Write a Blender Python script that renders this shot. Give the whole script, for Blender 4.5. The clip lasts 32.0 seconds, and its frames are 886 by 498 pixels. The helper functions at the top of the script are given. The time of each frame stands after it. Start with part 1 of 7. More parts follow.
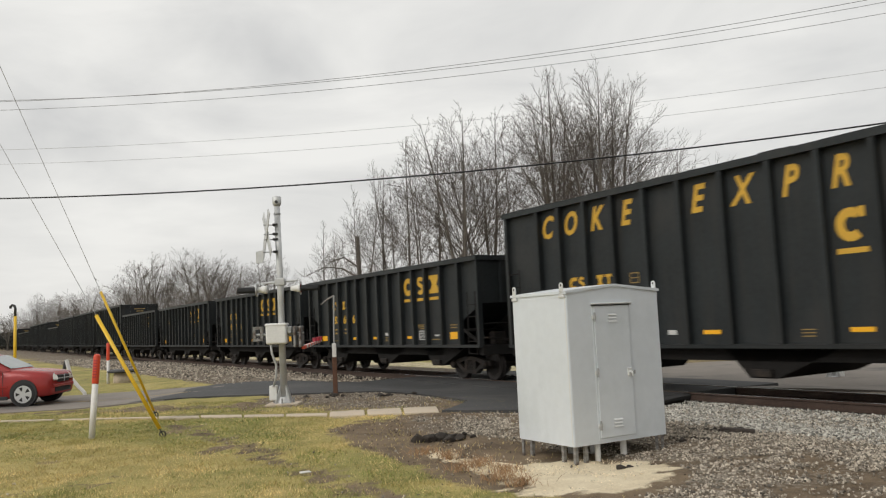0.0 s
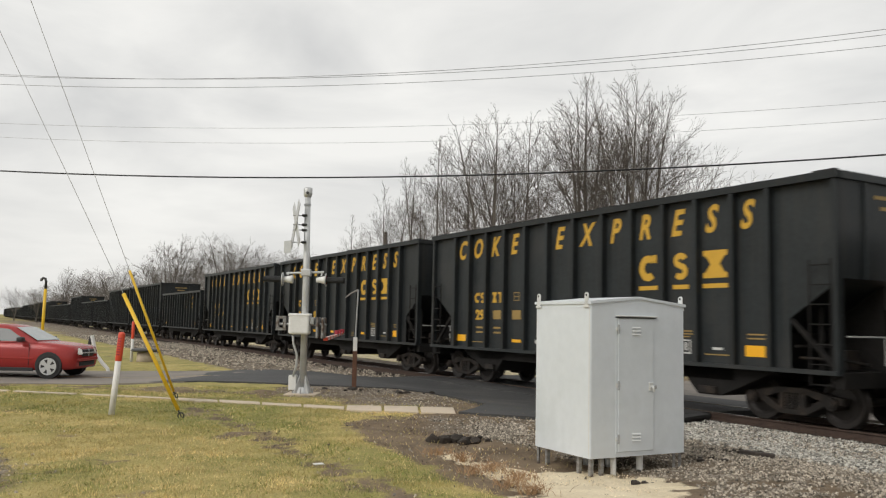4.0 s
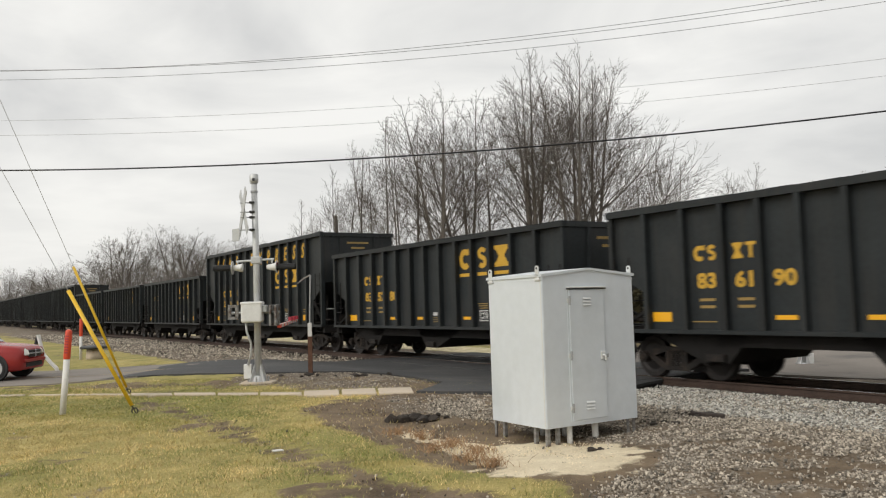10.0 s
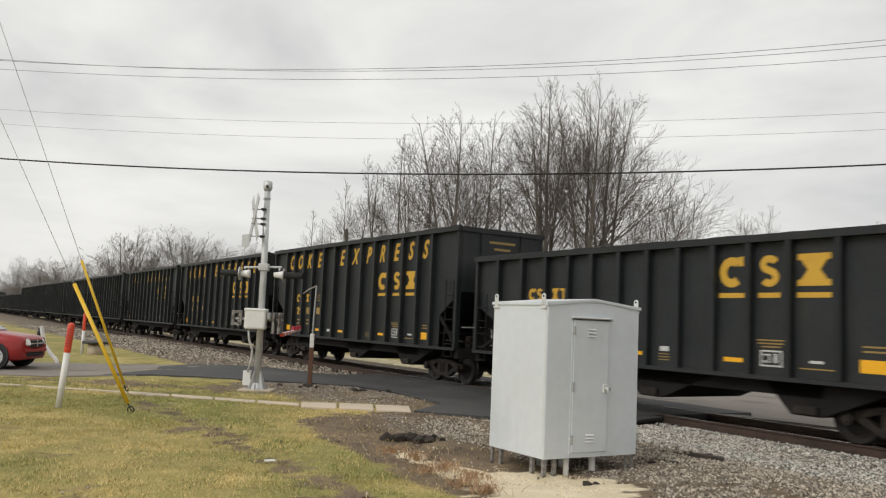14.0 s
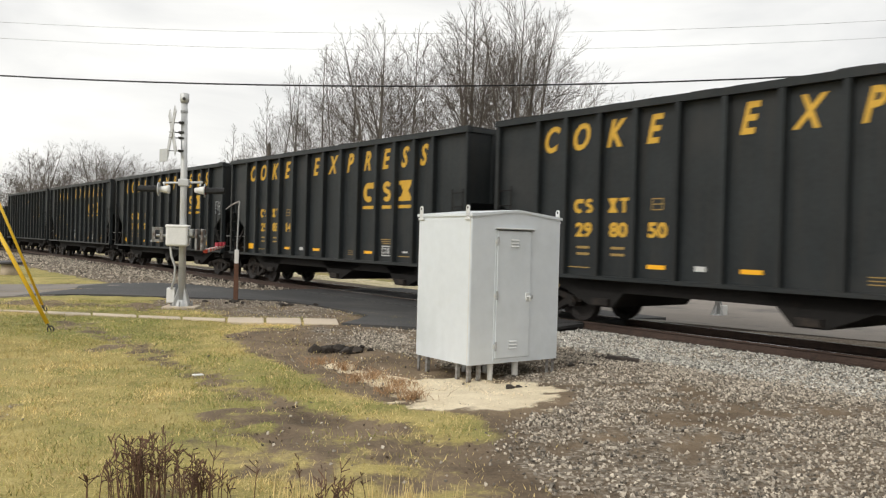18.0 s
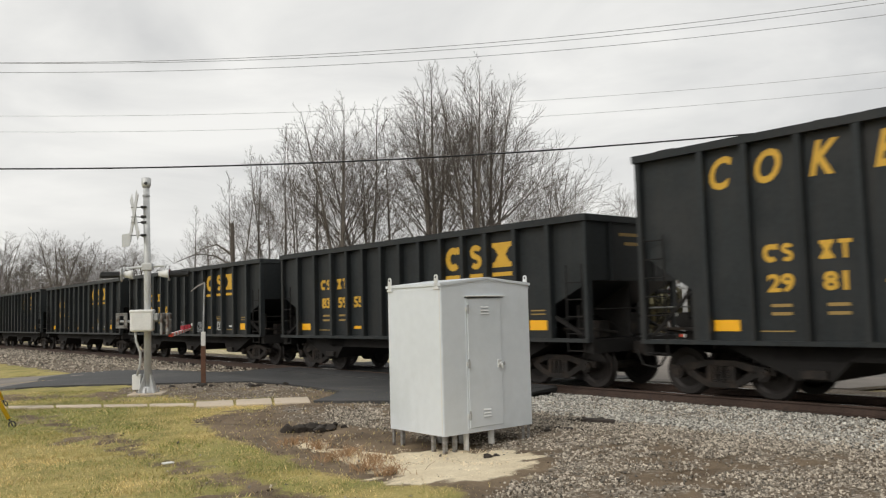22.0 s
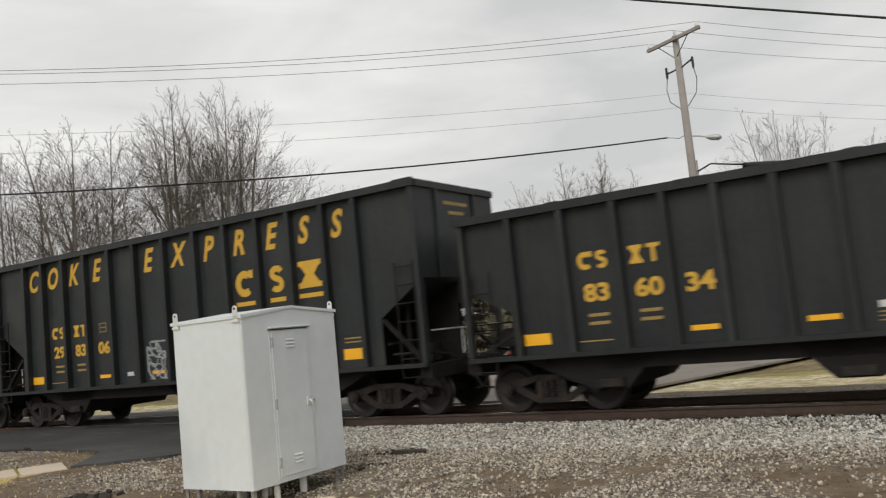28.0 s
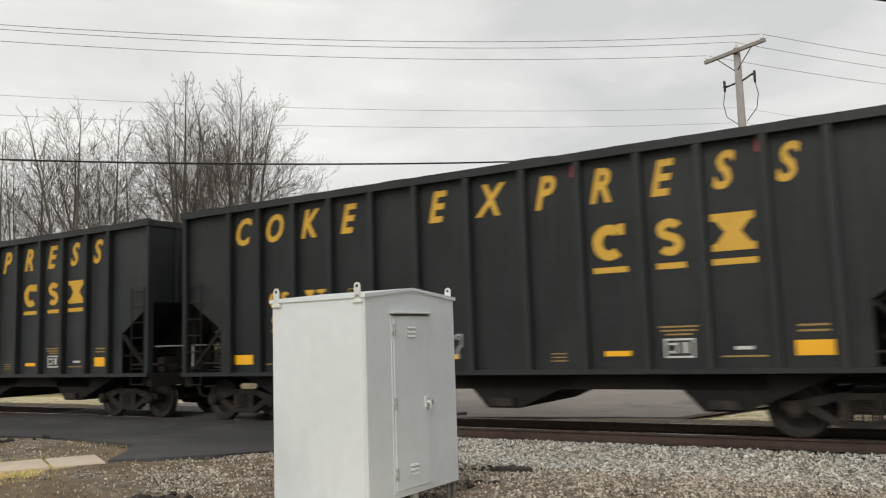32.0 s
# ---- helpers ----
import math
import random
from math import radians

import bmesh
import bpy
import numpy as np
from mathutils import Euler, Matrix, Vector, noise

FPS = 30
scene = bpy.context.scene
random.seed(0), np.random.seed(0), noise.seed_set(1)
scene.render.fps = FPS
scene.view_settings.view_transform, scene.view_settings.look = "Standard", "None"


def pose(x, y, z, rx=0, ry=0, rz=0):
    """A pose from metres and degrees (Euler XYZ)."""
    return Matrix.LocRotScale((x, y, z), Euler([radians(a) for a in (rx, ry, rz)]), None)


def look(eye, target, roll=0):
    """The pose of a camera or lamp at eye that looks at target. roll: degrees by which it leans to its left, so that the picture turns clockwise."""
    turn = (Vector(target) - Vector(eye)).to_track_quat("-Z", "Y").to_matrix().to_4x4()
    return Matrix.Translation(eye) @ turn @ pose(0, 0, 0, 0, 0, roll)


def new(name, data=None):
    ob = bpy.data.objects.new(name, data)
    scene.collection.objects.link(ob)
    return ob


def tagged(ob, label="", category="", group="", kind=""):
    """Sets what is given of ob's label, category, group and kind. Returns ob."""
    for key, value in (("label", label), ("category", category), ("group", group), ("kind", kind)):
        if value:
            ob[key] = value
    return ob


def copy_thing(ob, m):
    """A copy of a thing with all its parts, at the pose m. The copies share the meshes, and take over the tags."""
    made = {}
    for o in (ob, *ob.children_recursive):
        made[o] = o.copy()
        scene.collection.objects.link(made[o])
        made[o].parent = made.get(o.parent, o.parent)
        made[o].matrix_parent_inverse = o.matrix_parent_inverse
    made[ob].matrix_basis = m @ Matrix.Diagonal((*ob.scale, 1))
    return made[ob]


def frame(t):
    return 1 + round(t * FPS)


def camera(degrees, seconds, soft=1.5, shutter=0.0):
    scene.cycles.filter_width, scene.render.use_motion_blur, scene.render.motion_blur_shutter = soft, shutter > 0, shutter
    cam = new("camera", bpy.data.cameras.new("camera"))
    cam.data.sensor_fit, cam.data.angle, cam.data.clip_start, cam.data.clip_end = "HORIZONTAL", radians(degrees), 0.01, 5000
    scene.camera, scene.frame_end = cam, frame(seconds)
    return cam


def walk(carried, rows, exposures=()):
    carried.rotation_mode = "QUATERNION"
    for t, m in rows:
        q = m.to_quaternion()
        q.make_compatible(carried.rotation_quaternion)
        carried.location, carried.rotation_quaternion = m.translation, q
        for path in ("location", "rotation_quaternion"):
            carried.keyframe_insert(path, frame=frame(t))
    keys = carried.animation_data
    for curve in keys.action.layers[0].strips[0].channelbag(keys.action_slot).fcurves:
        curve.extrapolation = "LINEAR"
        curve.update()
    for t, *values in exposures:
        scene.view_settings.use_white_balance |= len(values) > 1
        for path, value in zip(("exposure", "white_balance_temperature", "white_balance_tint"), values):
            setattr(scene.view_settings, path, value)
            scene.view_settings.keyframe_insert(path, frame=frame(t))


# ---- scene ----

# ---- camera and its walk ----
cam = camera(56.9, 32.0, soft=1.2, shutter=0.18)
PATH = [
    (0, (0.140, -0.012, 1.698), (0.143, 1.980, 1.878), -2.64),
    (0.5, (0.131, 0.003, 1.692), (0.102, 1.997, 1.853), -1.87),
    (1, (0.119, 0.040, 1.687), (0.022, 2.033, 1.823), -1.81),
    (1.5, (0.113, 0.003, 1.708), (-0.044, 1.991, 1.860), -1.58),
    (2, (0.126, 0.048, 1.710), (-0.033, 2.035, 1.877), -0.83),
    (2.5, (0.134, 0.043, 1.705), (0.020, 2.033, 1.865), 0.09),
    (3, (0.125, -0.000, 1.700), (0.048, 1.991, 1.867), 0.90),
    (3.5, (0.138, 0.021, 1.706), (0.079, 2.013, 1.883), 1.14),
    (5.5, (0.122, 0.012, 1.705), (0.036, 2.001, 1.894), 1.91),
    (6, (0.129, 0.037, 1.712), (0.063, 2.027, 1.908), 0.91),
    (6.5, (0.138, 0.057, 1.705), (0.127, 2.048, 1.892), -1.11),
    (7, (0.141, 0.049, 1.697), (0.150, 2.044, 1.849), -1.56),
    (7.5, (0.145, 0.044, 1.690), (0.182, 2.038, 1.834), -0.68),
    (8, (0.147, 0.038, 1.688), (0.210, 2.032, 1.829), -0.45),
    (8.5, (0.151, 0.034, 1.686), (0.226, 2.028, 1.820), -0.95),
    (9, (0.135, 0.019, 1.690), (0.168, 2.015, 1.812), -1.06),
    (9.5, (0.153, 0.053, 1.681), (0.184, 2.049, 1.803), -1.51),
    (10, (0.161, 0.002, 1.689), (0.215, 1.997, 1.823), -1.67),
    (10.5, (0.147, 0.025, 1.689), (0.167, 2.020, 1.829), -1.39),
    (11, (0.147, 0.037, 1.688), (0.125, 2.032, 1.827), -0.70),
    (11.5, (0.146, 0.045, 1.693), (0.126, 2.038, 1.857), -0.43),
    (12, (0.134, -0.040, 1.691), (0.120, 1.951, 1.878), 0.18),
    (12.5, (0.142, 0.001, 1.703), (0.132, 1.991, 1.904), 1.00),
    (13, (0.155, 0.024, 1.691), (0.148, 2.014, 1.893), 1.18),
    (13.5, (0.134, 0.012, 1.693), (0.119, 2.002, 1.896), 2.52),
    (14, (0.160, 0.057, 1.694), (0.192, 2.048, 1.877), 2.53),
    (14.5, (0.177, 0.062, 1.691), (0.269, 2.054, 1.842), 1.44),
    (16.5, (0.166, 0.016, 1.666), (0.334, 2.007, 1.766), 1.07),
    (17, (0.166, 0.025, 1.673), (0.341, 2.016, 1.754), 0.75),
    (17.5, (0.183, -0.009, 1.667), (0.379, 1.981, 1.708), 1.13),
    (18, (0.175, 0.007, 1.672), (0.394, 1.995, 1.652), 1.58),
    (18.5, (0.156, 0.005, 1.672), (0.361, 1.994, 1.610), 1.48),
    (19, (0.144, -0.012, 1.664), (0.347, 1.978, 1.643), -0.00),
    (19.5, (0.153, -0.075, 1.669), (0.386, 1.910, 1.737), -1.08),
    (20, (0.157, 0.003, 1.690), (0.433, 1.980, 1.804), 0.34),
    (20.5, (0.144, -0.077, 1.681), (0.376, 1.908, 1.767), 0.22),
    (21, (0.137, -0.038, 1.671), (0.364, 1.946, 1.786), -0.91),
    (21.5, (0.142, -0.024, 1.676), (0.390, 1.955, 1.824), -1.76),
    (22, (0.153, -0.027, 1.672), (0.452, 1.945, 1.823), -1.47),
    (22.5, (0.150, -0.020, 1.666), (0.472, 1.947, 1.824), 1.06),
    (23, (0.153, 0.052, 1.677), (0.476, 2.017, 1.865), 0.44),
    (23.5, (0.137, 0.008, 1.665), (0.480, 1.972, 1.823), 1.37),
    (24, (0.146, 0.001, 1.654), (0.532, 1.957, 1.813), -0.20),
    (24.5, (0.139, -0.031, 1.648), (0.558, 1.916, 1.835), -0.84),
    (25, (0.115, -0.110, 1.646), (0.489, 1.841, 1.870), -0.68),
    (25.5, (0.168, 0.076, 1.646), (0.551, 2.025, 1.878), -2.91),
    (27.5, (-0.049, 0.835, 1.660), (0.655, 2.692, 1.897), -2.18),
    (28, (-0.295, 1.017, 1.676), (0.592, 2.800, 1.864), -5.67),
    (28.5, (-0.392, 1.232, 1.676), (0.632, 2.937, 1.887), -2.28),
    (29, (-0.537, 1.403, 1.676), (0.478, 3.114, 1.886), -0.81),
    (29.5, (-0.697, 1.568, 1.694), (0.382, 3.247, 1.834), -2.23),
    (30, (-0.709, 1.827, 1.665), (0.309, 3.543, 1.795), -2.04),
    (30.5, (-0.752, 2.077, 1.636), (0.207, 3.826, 1.786), -0.22),
    (31, (-0.858, 2.421, 1.636), (0.117, 4.158, 1.814), -1.76),
    (31.5, (-0.946, 2.771, 1.593), (-0.010, 4.525, 1.806), -2.03),
    (32, (-1.100, 3.035, 1.592), (-0.187, 4.800, 1.810), -1.85),
]
walk(cam, [(t, look(eye, target, roll)) for t, eye, target, roll in PATH],
     [(0, -0.05), (6, 0.05), (12, 0.05), (13, 0.0), (14.5, -0.02), (17, 0.12), (18, 0.28), (19, 0.22), (20, -0.1), (21, 0.03), (22, 0.03), (23, -0.05), (25, -0.15), (28, -0.05), (30, 0.05), (32, 0.05)])

# ---- sky, sun, exposure ----
world = bpy.data.worlds.new("overcast_sky")
scene.world = world
world.use_nodes = True
wn, wl = world.node_tree.nodes, world.node_tree.links
wn.clear()
w_out = wn.new("ShaderNodeOutputWorld")
w_bg = wn.new("ShaderNodeBackground")
w_sky = wn.new("ShaderNodeTexSky")
w_sky.sky_type, w_sky.sun_disc = "NISHITA", False
w_sky.sun_elevation, w_sky.sun_rotation = radians(32), radians(236)
w_sky.air_density, w_sky.dust_density = 1.0, 4.0
w_dim = wn.new("ShaderNodeVectorMath")
w_dim.operation = "SCALE"
w_dim.inputs["Scale"].default_value = 0.10
w_co = wn.new("ShaderNodeTexCoord")
w_map = wn.new("ShaderNodeMapping")
w_map.inputs["Scale"].default_value = (1.0, 1.0, 3.2)
w_n1 = wn.new("ShaderNodeTexNoise")
w_n1.inputs["Scale"].default_value, w_n1.inputs["Detail"].default_value, w_n1.inputs["Roughness"].default_value = 2.3, 6.0, 0.52
w_n1.inputs["Distortion"].default_value = 0.5
w_ramp = wn.new("ShaderNodeValToRGB")
w_ramp.color_ramp.elements[0].position, w_ramp.color_ramp.elements[0].color = 0.34, (0.66, 0.66, 0.652, 1)
w_ramp.color_ramp.elements[1].position, w_ramp.color_ramp.elements[1].color = 0.62, (0.94, 0.93, 0.895, 1)
w_mix = wn.new("ShaderNodeMix")
w_mix.data_type = "RGBA"
w_mix.inputs["Factor"].default_value = 0.93
wl.new(w_co.outputs["Generated"], w_map.inputs["Vector"])
wl.new(w_map.outputs["Vector"], w_n1.inputs["Vector"])
wl.new(w_n1.outputs["Fac"], w_ramp.inputs["Fac"])
wl.new(w_sky.outputs["Color"], w_dim.inputs[0])
wl.new(w_dim.outputs["Vector"], w_mix.inputs["A"])
wl.new(w_ramp.outputs["Color"], w_mix.inputs["B"])
wl.new(w_mix.outputs["Result"], w_bg.inputs["Color"])
w_bg.inputs["Strength"].default_value = 1.0
wl.new(w_bg.outputs["Background"], w_out.inputs["Surface"])

sun = new("sun", bpy.data.lights.new("sun", "SUN"))
sun.data.energy, sun.data.angle, sun.data.color = 1.5, radians(35), (1.0, 0.97, 0.92)
sun.matrix_world = look((-36, -24, 38), (0, 8, 0))
scene.view_settings.exposure = 0.0


# ---- materials ----
def mat(name, color, rough=0.6, metal=0.0, var=0.15, scale=6.0, fine=60.0, bump=0.15, stain=None, stain_at=0.62, island=0.0, each=0.0, spec=0.5, dist=0.02, streak=None):
    """A surface with variation at two scales, a second stain colour where given, and fine relief."""
    m = bpy.data.materials.new(name)
    m.use_nodes = True
    n, l = m.node_tree.nodes, m.node_tree.links
    b = n["Principled BSDF"]
    b.inputs["Roughness"].default_value, b.inputs["Metallic"].default_value = rough, metal
    b.inputs["Specular IOR Level"].default_value = spec
    co = n.new("ShaderNodeTexCoord")
    big, small = n.new("ShaderNodeTexNoise"), n.new("ShaderNodeTexNoise")
    big.inputs["Scale"].default_value, big.inputs["Detail"].default_value = scale, 5.0
    small.inputs["Scale"].default_value, small.inputs["Detail"].default_value = fine, 3.0
    for t in (big, small):
        l.new(co.outputs["Object"], t.inputs["Vector"])
    mixv = n.new("ShaderNodeMath")
    mixv.operation = "MULTIPLY_ADD"
    mixv.inputs[1].default_value = 0.5
    l.new(small.outputs["Fac"], mixv.inputs[0])
    half = n.new("ShaderNodeMath")
    half.operation = "MULTIPLY"
    half.inputs[1].default_value = 0.5
    l.new(big.outputs["Fac"], half.inputs[0])
    l.new(half.outputs[0], mixv.inputs[2])
    ramp = n.new("ShaderNodeValToRGB")
    e = ramp.color_ramp.elements
    e[0].position, e[1].position = 0.3, 0.7
    e[0].color = (*[c * (1 - var) for c in color], 1)
    e[1].color = (*[min(1, c * (1 + var)) for c in color], 1)
    l.new(mixv.outputs[0], ramp.inputs["Fac"])
    col = ramp.outputs["Color"]
    if stain:
        st = n.new("ShaderNodeTexNoise")
        st.inputs["Scale"].default_value, st.inputs["Detail"].default_value, st.inputs["Roughness"].default_value = scale * 0.6, 8.0, 0.65
        l.new(co.outputs["Object"], st.inputs["Vector"])
        sr = n.new("ShaderNodeValToRGB")
        sr.color_ramp.elements[0].position, sr.color_ramp.elements[1].position = stain_at - 0.06, stain_at + 0.1
        l.new(st.outputs["Fac"], sr.inputs["Fac"])
        mx = n.new("ShaderNodeMix")
        mx.data_type = "RGBA"
        l.new(sr.outputs["Color"], mx.inputs["Factor"])
        l.new(col, mx.inputs["A"])
        mx.inputs["B"].default_value = (*stain, 1)
        col = mx.outputs["Result"]
    if streak:
        # runs of pale dust and rain marks down the sheets
        sm = n.new("ShaderNodeMapping")
        sm.inputs["Scale"].default_value = (5.5, 5.5, 0.35)
        l.new(co.outputs["Object"], sm.inputs["Vector"])
        sx = n.new("ShaderNodeTexNoise")
        sx.inputs["Scale"].default_value, sx.inputs["Detail"].default_value, sx.inputs["Roughness"].default_value = 1.0, 6.0, 0.6
        l.new(sm.outputs["Vector"], sx.inputs["Vector"])
        sr = n.new("ShaderNodeValToRGB")
        sr.color_ramp.elements[0].position, sr.color_ramp.elements[1].position = 0.5, 0.78
        l.new(sx.outputs["Fac"], sr.inputs["Fac"])
        mx = n.new("ShaderNodeMix")
        mx.data_type = "RGBA"
        l.new(sr.outputs["Color"], mx.inputs["Factor"])
        l.new(col, mx.inputs["A"])
        mx.inputs["B"].default_value = (*streak, 1)
        col = mx.outputs["Result"]
    if island or each:
        src = n.new("ShaderNodeObjectInfo") if each else n.new("ShaderNodeNewGeometry")
        hv = n.new("ShaderNodeHueSaturation")
        mr = n.new("ShaderNodeMapRange")
        a = each or island
        mr.inputs["To Min"].default_value, mr.inputs["To Max"].default_value = 1 - a, 1 + a
        l.new(src.outputs["Random" if each else "Random Per Island"], mr.inputs["Value"])
        l.new(mr.outputs["Result"], hv.inputs["Value"])
        l.new(col, hv.inputs["Color"])
        col = hv.outputs["Color"]
    l.new(col, b.inputs["Base Color"])
    if bump:
        bp = n.new("ShaderNodeBump")
        bp.inputs["Strength"].default_value, bp.inputs["Distance"].default_value = bump, dist
        l.new(mixv.outputs[0], bp.inputs["Height"])
        l.new(bp.outputs["Normal"], b.inputs["Normal"])
    return m


CAR_BLACK = mat("weathered_black_car_paint", (0.0172, 0.0208, 0.0222), 0.50, 0, 0.35, 0.8, 14, 0.15, stain=(0.029, 0.030, 0.030), stain_at=0.56, each=0.25, spec=0.3, streak=(0.030, 0.029, 0.027))
CAR_DARK = mat("sooty_underframe", (0.015, 0.014, 0.0133), 0.8, 0, 0.4, 3, 30, 0.2, stain=(0.022, 0.018, 0.015), spec=0.2)
TRUCK_STEEL = mat("greasy_truck_steel", (0.017, 0.0145, 0.0128), 0.65, 0.1, 0.4, 6, 40, 0.25, stain=(0.046, 0.034, 0.026), stain_at=0.54, spec=0.3)
WHEEL_STEEL = mat("wheel_tread_steel", (0.024, 0.020, 0.018), 0.5, 0.4, 0.3, 8, 40, 0.1)
YELLOW = mat("faded_yellow_lettering", (0.58, 0.34, 0.035), 0.55, 0, 0.14, 3, 40, 0.05, stain=(0.33, 0.19, 0.03), stain_at=0.64)
YELLOW_DIM = mat("dirty_yellow_stencil", (0.30, 0.20, 0.06), 0.6, 0, 0.2, 5, 40, 0.05)
REFLECT_YELLOW = mat("yellow_reflective_sheet", (0.85, 0.43, 0.015), 0.35, 0, 0.06, 5, 50, 0.02)
STENCIL_WHITE = mat("white_stencil", (0.55, 0.55, 0.53), 0.5, 0, 0.15, 9, 50, 0.03)
GRAFFITI = mat("faded_graffiti_paint", (0.30, 0.32, 0.33), 0.5, 0, 0.4, 5, 30, 0.02)
RED_TAG = mat("dull_red_tag", (0.34, 0.03, 0.045), 0.5, 0, 0.2, 9, 50, 0.03)
COKE = mat("coke_load", (0.03, 0.03, 0.03), 0.8, 0, 0.4, 4, 25, 0.8)
SILVER = mat("silver_cabinet_paint", (0.655, 0.695, 0.725), 0.36, 0.12, 0.05, 1.3, 7, 0.012, stain=(0.585, 0.625, 0.645), stain_at=0.56)
SILVER_TRIM = mat("bright_silver_trim", (0.66, 0.67, 0.66), 0.38, 0.3, 0.06, 6, 50, 0.04)
GALV = mat("galvanised_steel", (0.36, 0.37, 0.37), 0.45, 0.5, 0.2, 9, 60, 0.08)
LEG_STEEL = mat("rust_marked_galvanised_leg", (0.30, 0.30, 0.29), 0.55, 0.4, 0.25, 9, 60, 0.1, stain=(0.10, 0.07, 0.055), stain_at=0.5)
DARK_STEEL = mat("dark_steel", (0.05, 0.05, 0.05), 0.5, 0.5, 0.2, 9, 60, 0.08)
MAST_PAINT = mat("aluminium_mast_paint", (0.52, 0.53, 0.53), 0.45, 0.3, 0.12, 5, 40, 0.06, stain=(0.36, 0.35, 0.33), stain_at=0.66)
WHITE_PLASTIC = mat("off_white_casting", (0.70, 0.70, 0.68), 0.42, 0, 0.08, 6, 40, 0.04, stain=(0.5, 0.48, 0.44), stain_at=0.68)
RUST = mat("rusty_steel", (0.115, 0.055, 0.032), 0.8, 0.1, 0.4, 7, 50, 0.3, stain=(0.05, 0.03, 0.025))
RAIL_SIDE = mat("rusty_rail_web", (0.07, 0.045, 0.034), 0.75, 0.2, 0.35, 5, 40, 0.2, stain=(0.04, 0.03, 0.025))
RAIL_HEAD = mat("polished_rail_head", (0.55, 0.55, 0.55), 0.22, 1.0, 0.1, 8, 60, 0.03)
TIE = mat("oily_timber_tie", (0.035, 0.027, 0.022), 0.85, 0, 0.4, 6, 40, 0.5, stain=(0.075, 0.06, 0.05), each=0.3)
WOOD_POLE = mat("weathered_pole_timber", (0.25, 0.165, 0.105), 0.85, 0, 0.4, 3, 30, 0.5, stain=(0.13, 0.09, 0.065), stain_at=0.54)
WOOD_GREY = mat("grey_pole_timber", (0.27, 0.25, 0.235), 0.85, 0, 0.25, 3, 30, 0.5)
YELLOW_PLASTIC = mat("yellow_plastic_guard", (0.70, 0.44, 0.02), 0.45, 0, 0.1, 4, 40, 0.05, stain=(0.5, 0.33, 0.05), stain_at=0.68)
ORANGE_PLASTIC = mat("red_orange_plastic", (0.62, 0.07, 0.03), 0.4, 0, 0.1, 5, 40, 0.04)
MARKER_WHITE = mat("white_marker_plastic", (0.66, 0.65, 0.62), 0.5, 0, 0.1, 5, 40, 0.05, stain=(0.42, 0.40, 0.35), stain_at=0.66)
ASPHALT = mat("fresh_asphalt", (0.040, 0.040, 0.040), 0.72, 0, 0.3, 0.7, 90, 0.5, stain=(0.066, 0.063, 0.060), stain_at=0.55, dist=0.01)
OLD_ROAD = mat("old_chip_sealed_road", (0.215, 0.19, 0.165), 0.85, 0, 0.2, 0.8, 90, 0.4, stain=(0.10, 0.095, 0.09), stain_at=0.6, dist=0.01)
CONCRETE = mat("weathered_concrete", (0.52, 0.435, 0.335), 0.85, 0, 0.14, 1.6, 50, 0.25, stain=(0.30, 0.26, 0.20), stain_at=0.6, dist=0.01)
CABLE = mat("black_cable", (0.012, 0.012, 0.013), 0.6, 0, 0.1, 5, 50, 0)
FAINT_WIRE = mat("pale_wire", (0.36, 0.36, 0.36), 0.5, 0.3, 0.1, 5, 50, 0)
WIRE = mat("aged_wire", (0.20, 0.20, 0.205), 0.5, 0.3, 0.1, 5, 50, 0)
BARK = mat("grey_brown_bark", (0.13, 0.114, 0.098), 0.9, 0, 0.25, 2.0, 12, 0.4, island=0.25)
TWIG = mat("brown_twig", (0.128, 0.110, 0.094), 0.9, 0, 0.2, 2.0, 12, 0, island=0.35)
# distance haze is put into this paler twig colour
FAR_TWIG = mat("haze_tinted_far_twig", (0.185, 0.165, 0.15), 0.95, 0, 0.2, 0.2, 3, 0, island=0.25)
BRUSH = mat("brown_olive_brush", (0.125, 0.115, 0.07), 0.9, 0, 0.3, 0.3, 6, 0, island=0.5)
EVERGREEN = mat("olive_evergreen", (0.25, 0.24, 0.13), 0.85, 0, 0.3, 3, 12, 0, island=0.4)


# ---- geometry helpers ----
def mesh_of(bm, name, material, smooth=False):
    me = bpy.data.meshes.new(name)
    bm.to_mesh(me)
    bm.free()
    me.materials.append(material)
    if smooth:
        me.shade_smooth()
    return me


def part(name, bm, material, parent, label="", at=None, smooth=False):
    """Links a bmesh, or a mesh that is shared, as one part under a thing or a part."""
    me = bm if isinstance(bm, bpy.types.Mesh) else mesh_of(bm, name, material, smooth)
    ob = new(name, me)
    ob.parent = parent
    if at is not None:
        ob.matrix_basis = at
    if label:
        tagged(ob, label)
    return ob


def thing(name, label, category, at=None, group="", kind=""):
    ob = new(name)
    ob.empty_display_size = 0.2
    if at is not None:
        ob.matrix_basis = at
    return tagged(ob, label, category, group, kind)


def box(bm, x0, x1, y0, y1, z0, z1, m=None):
    vs = [bm.verts.new((x, y, z)) for x in (x0, x1) for y in (y0, y1) for z in (z0, z1)]
    for f in ((0, 1, 3, 2), (4, 6, 7, 5), (0, 4, 5, 1), (2, 3, 7, 6), (0, 2, 6, 4), (1, 5, 7, 3)):
        bm.faces.new([vs[i] for i in f])
    if m is not None:
        bmesh.ops.transform(bm, matrix=m, verts=vs)
    return vs


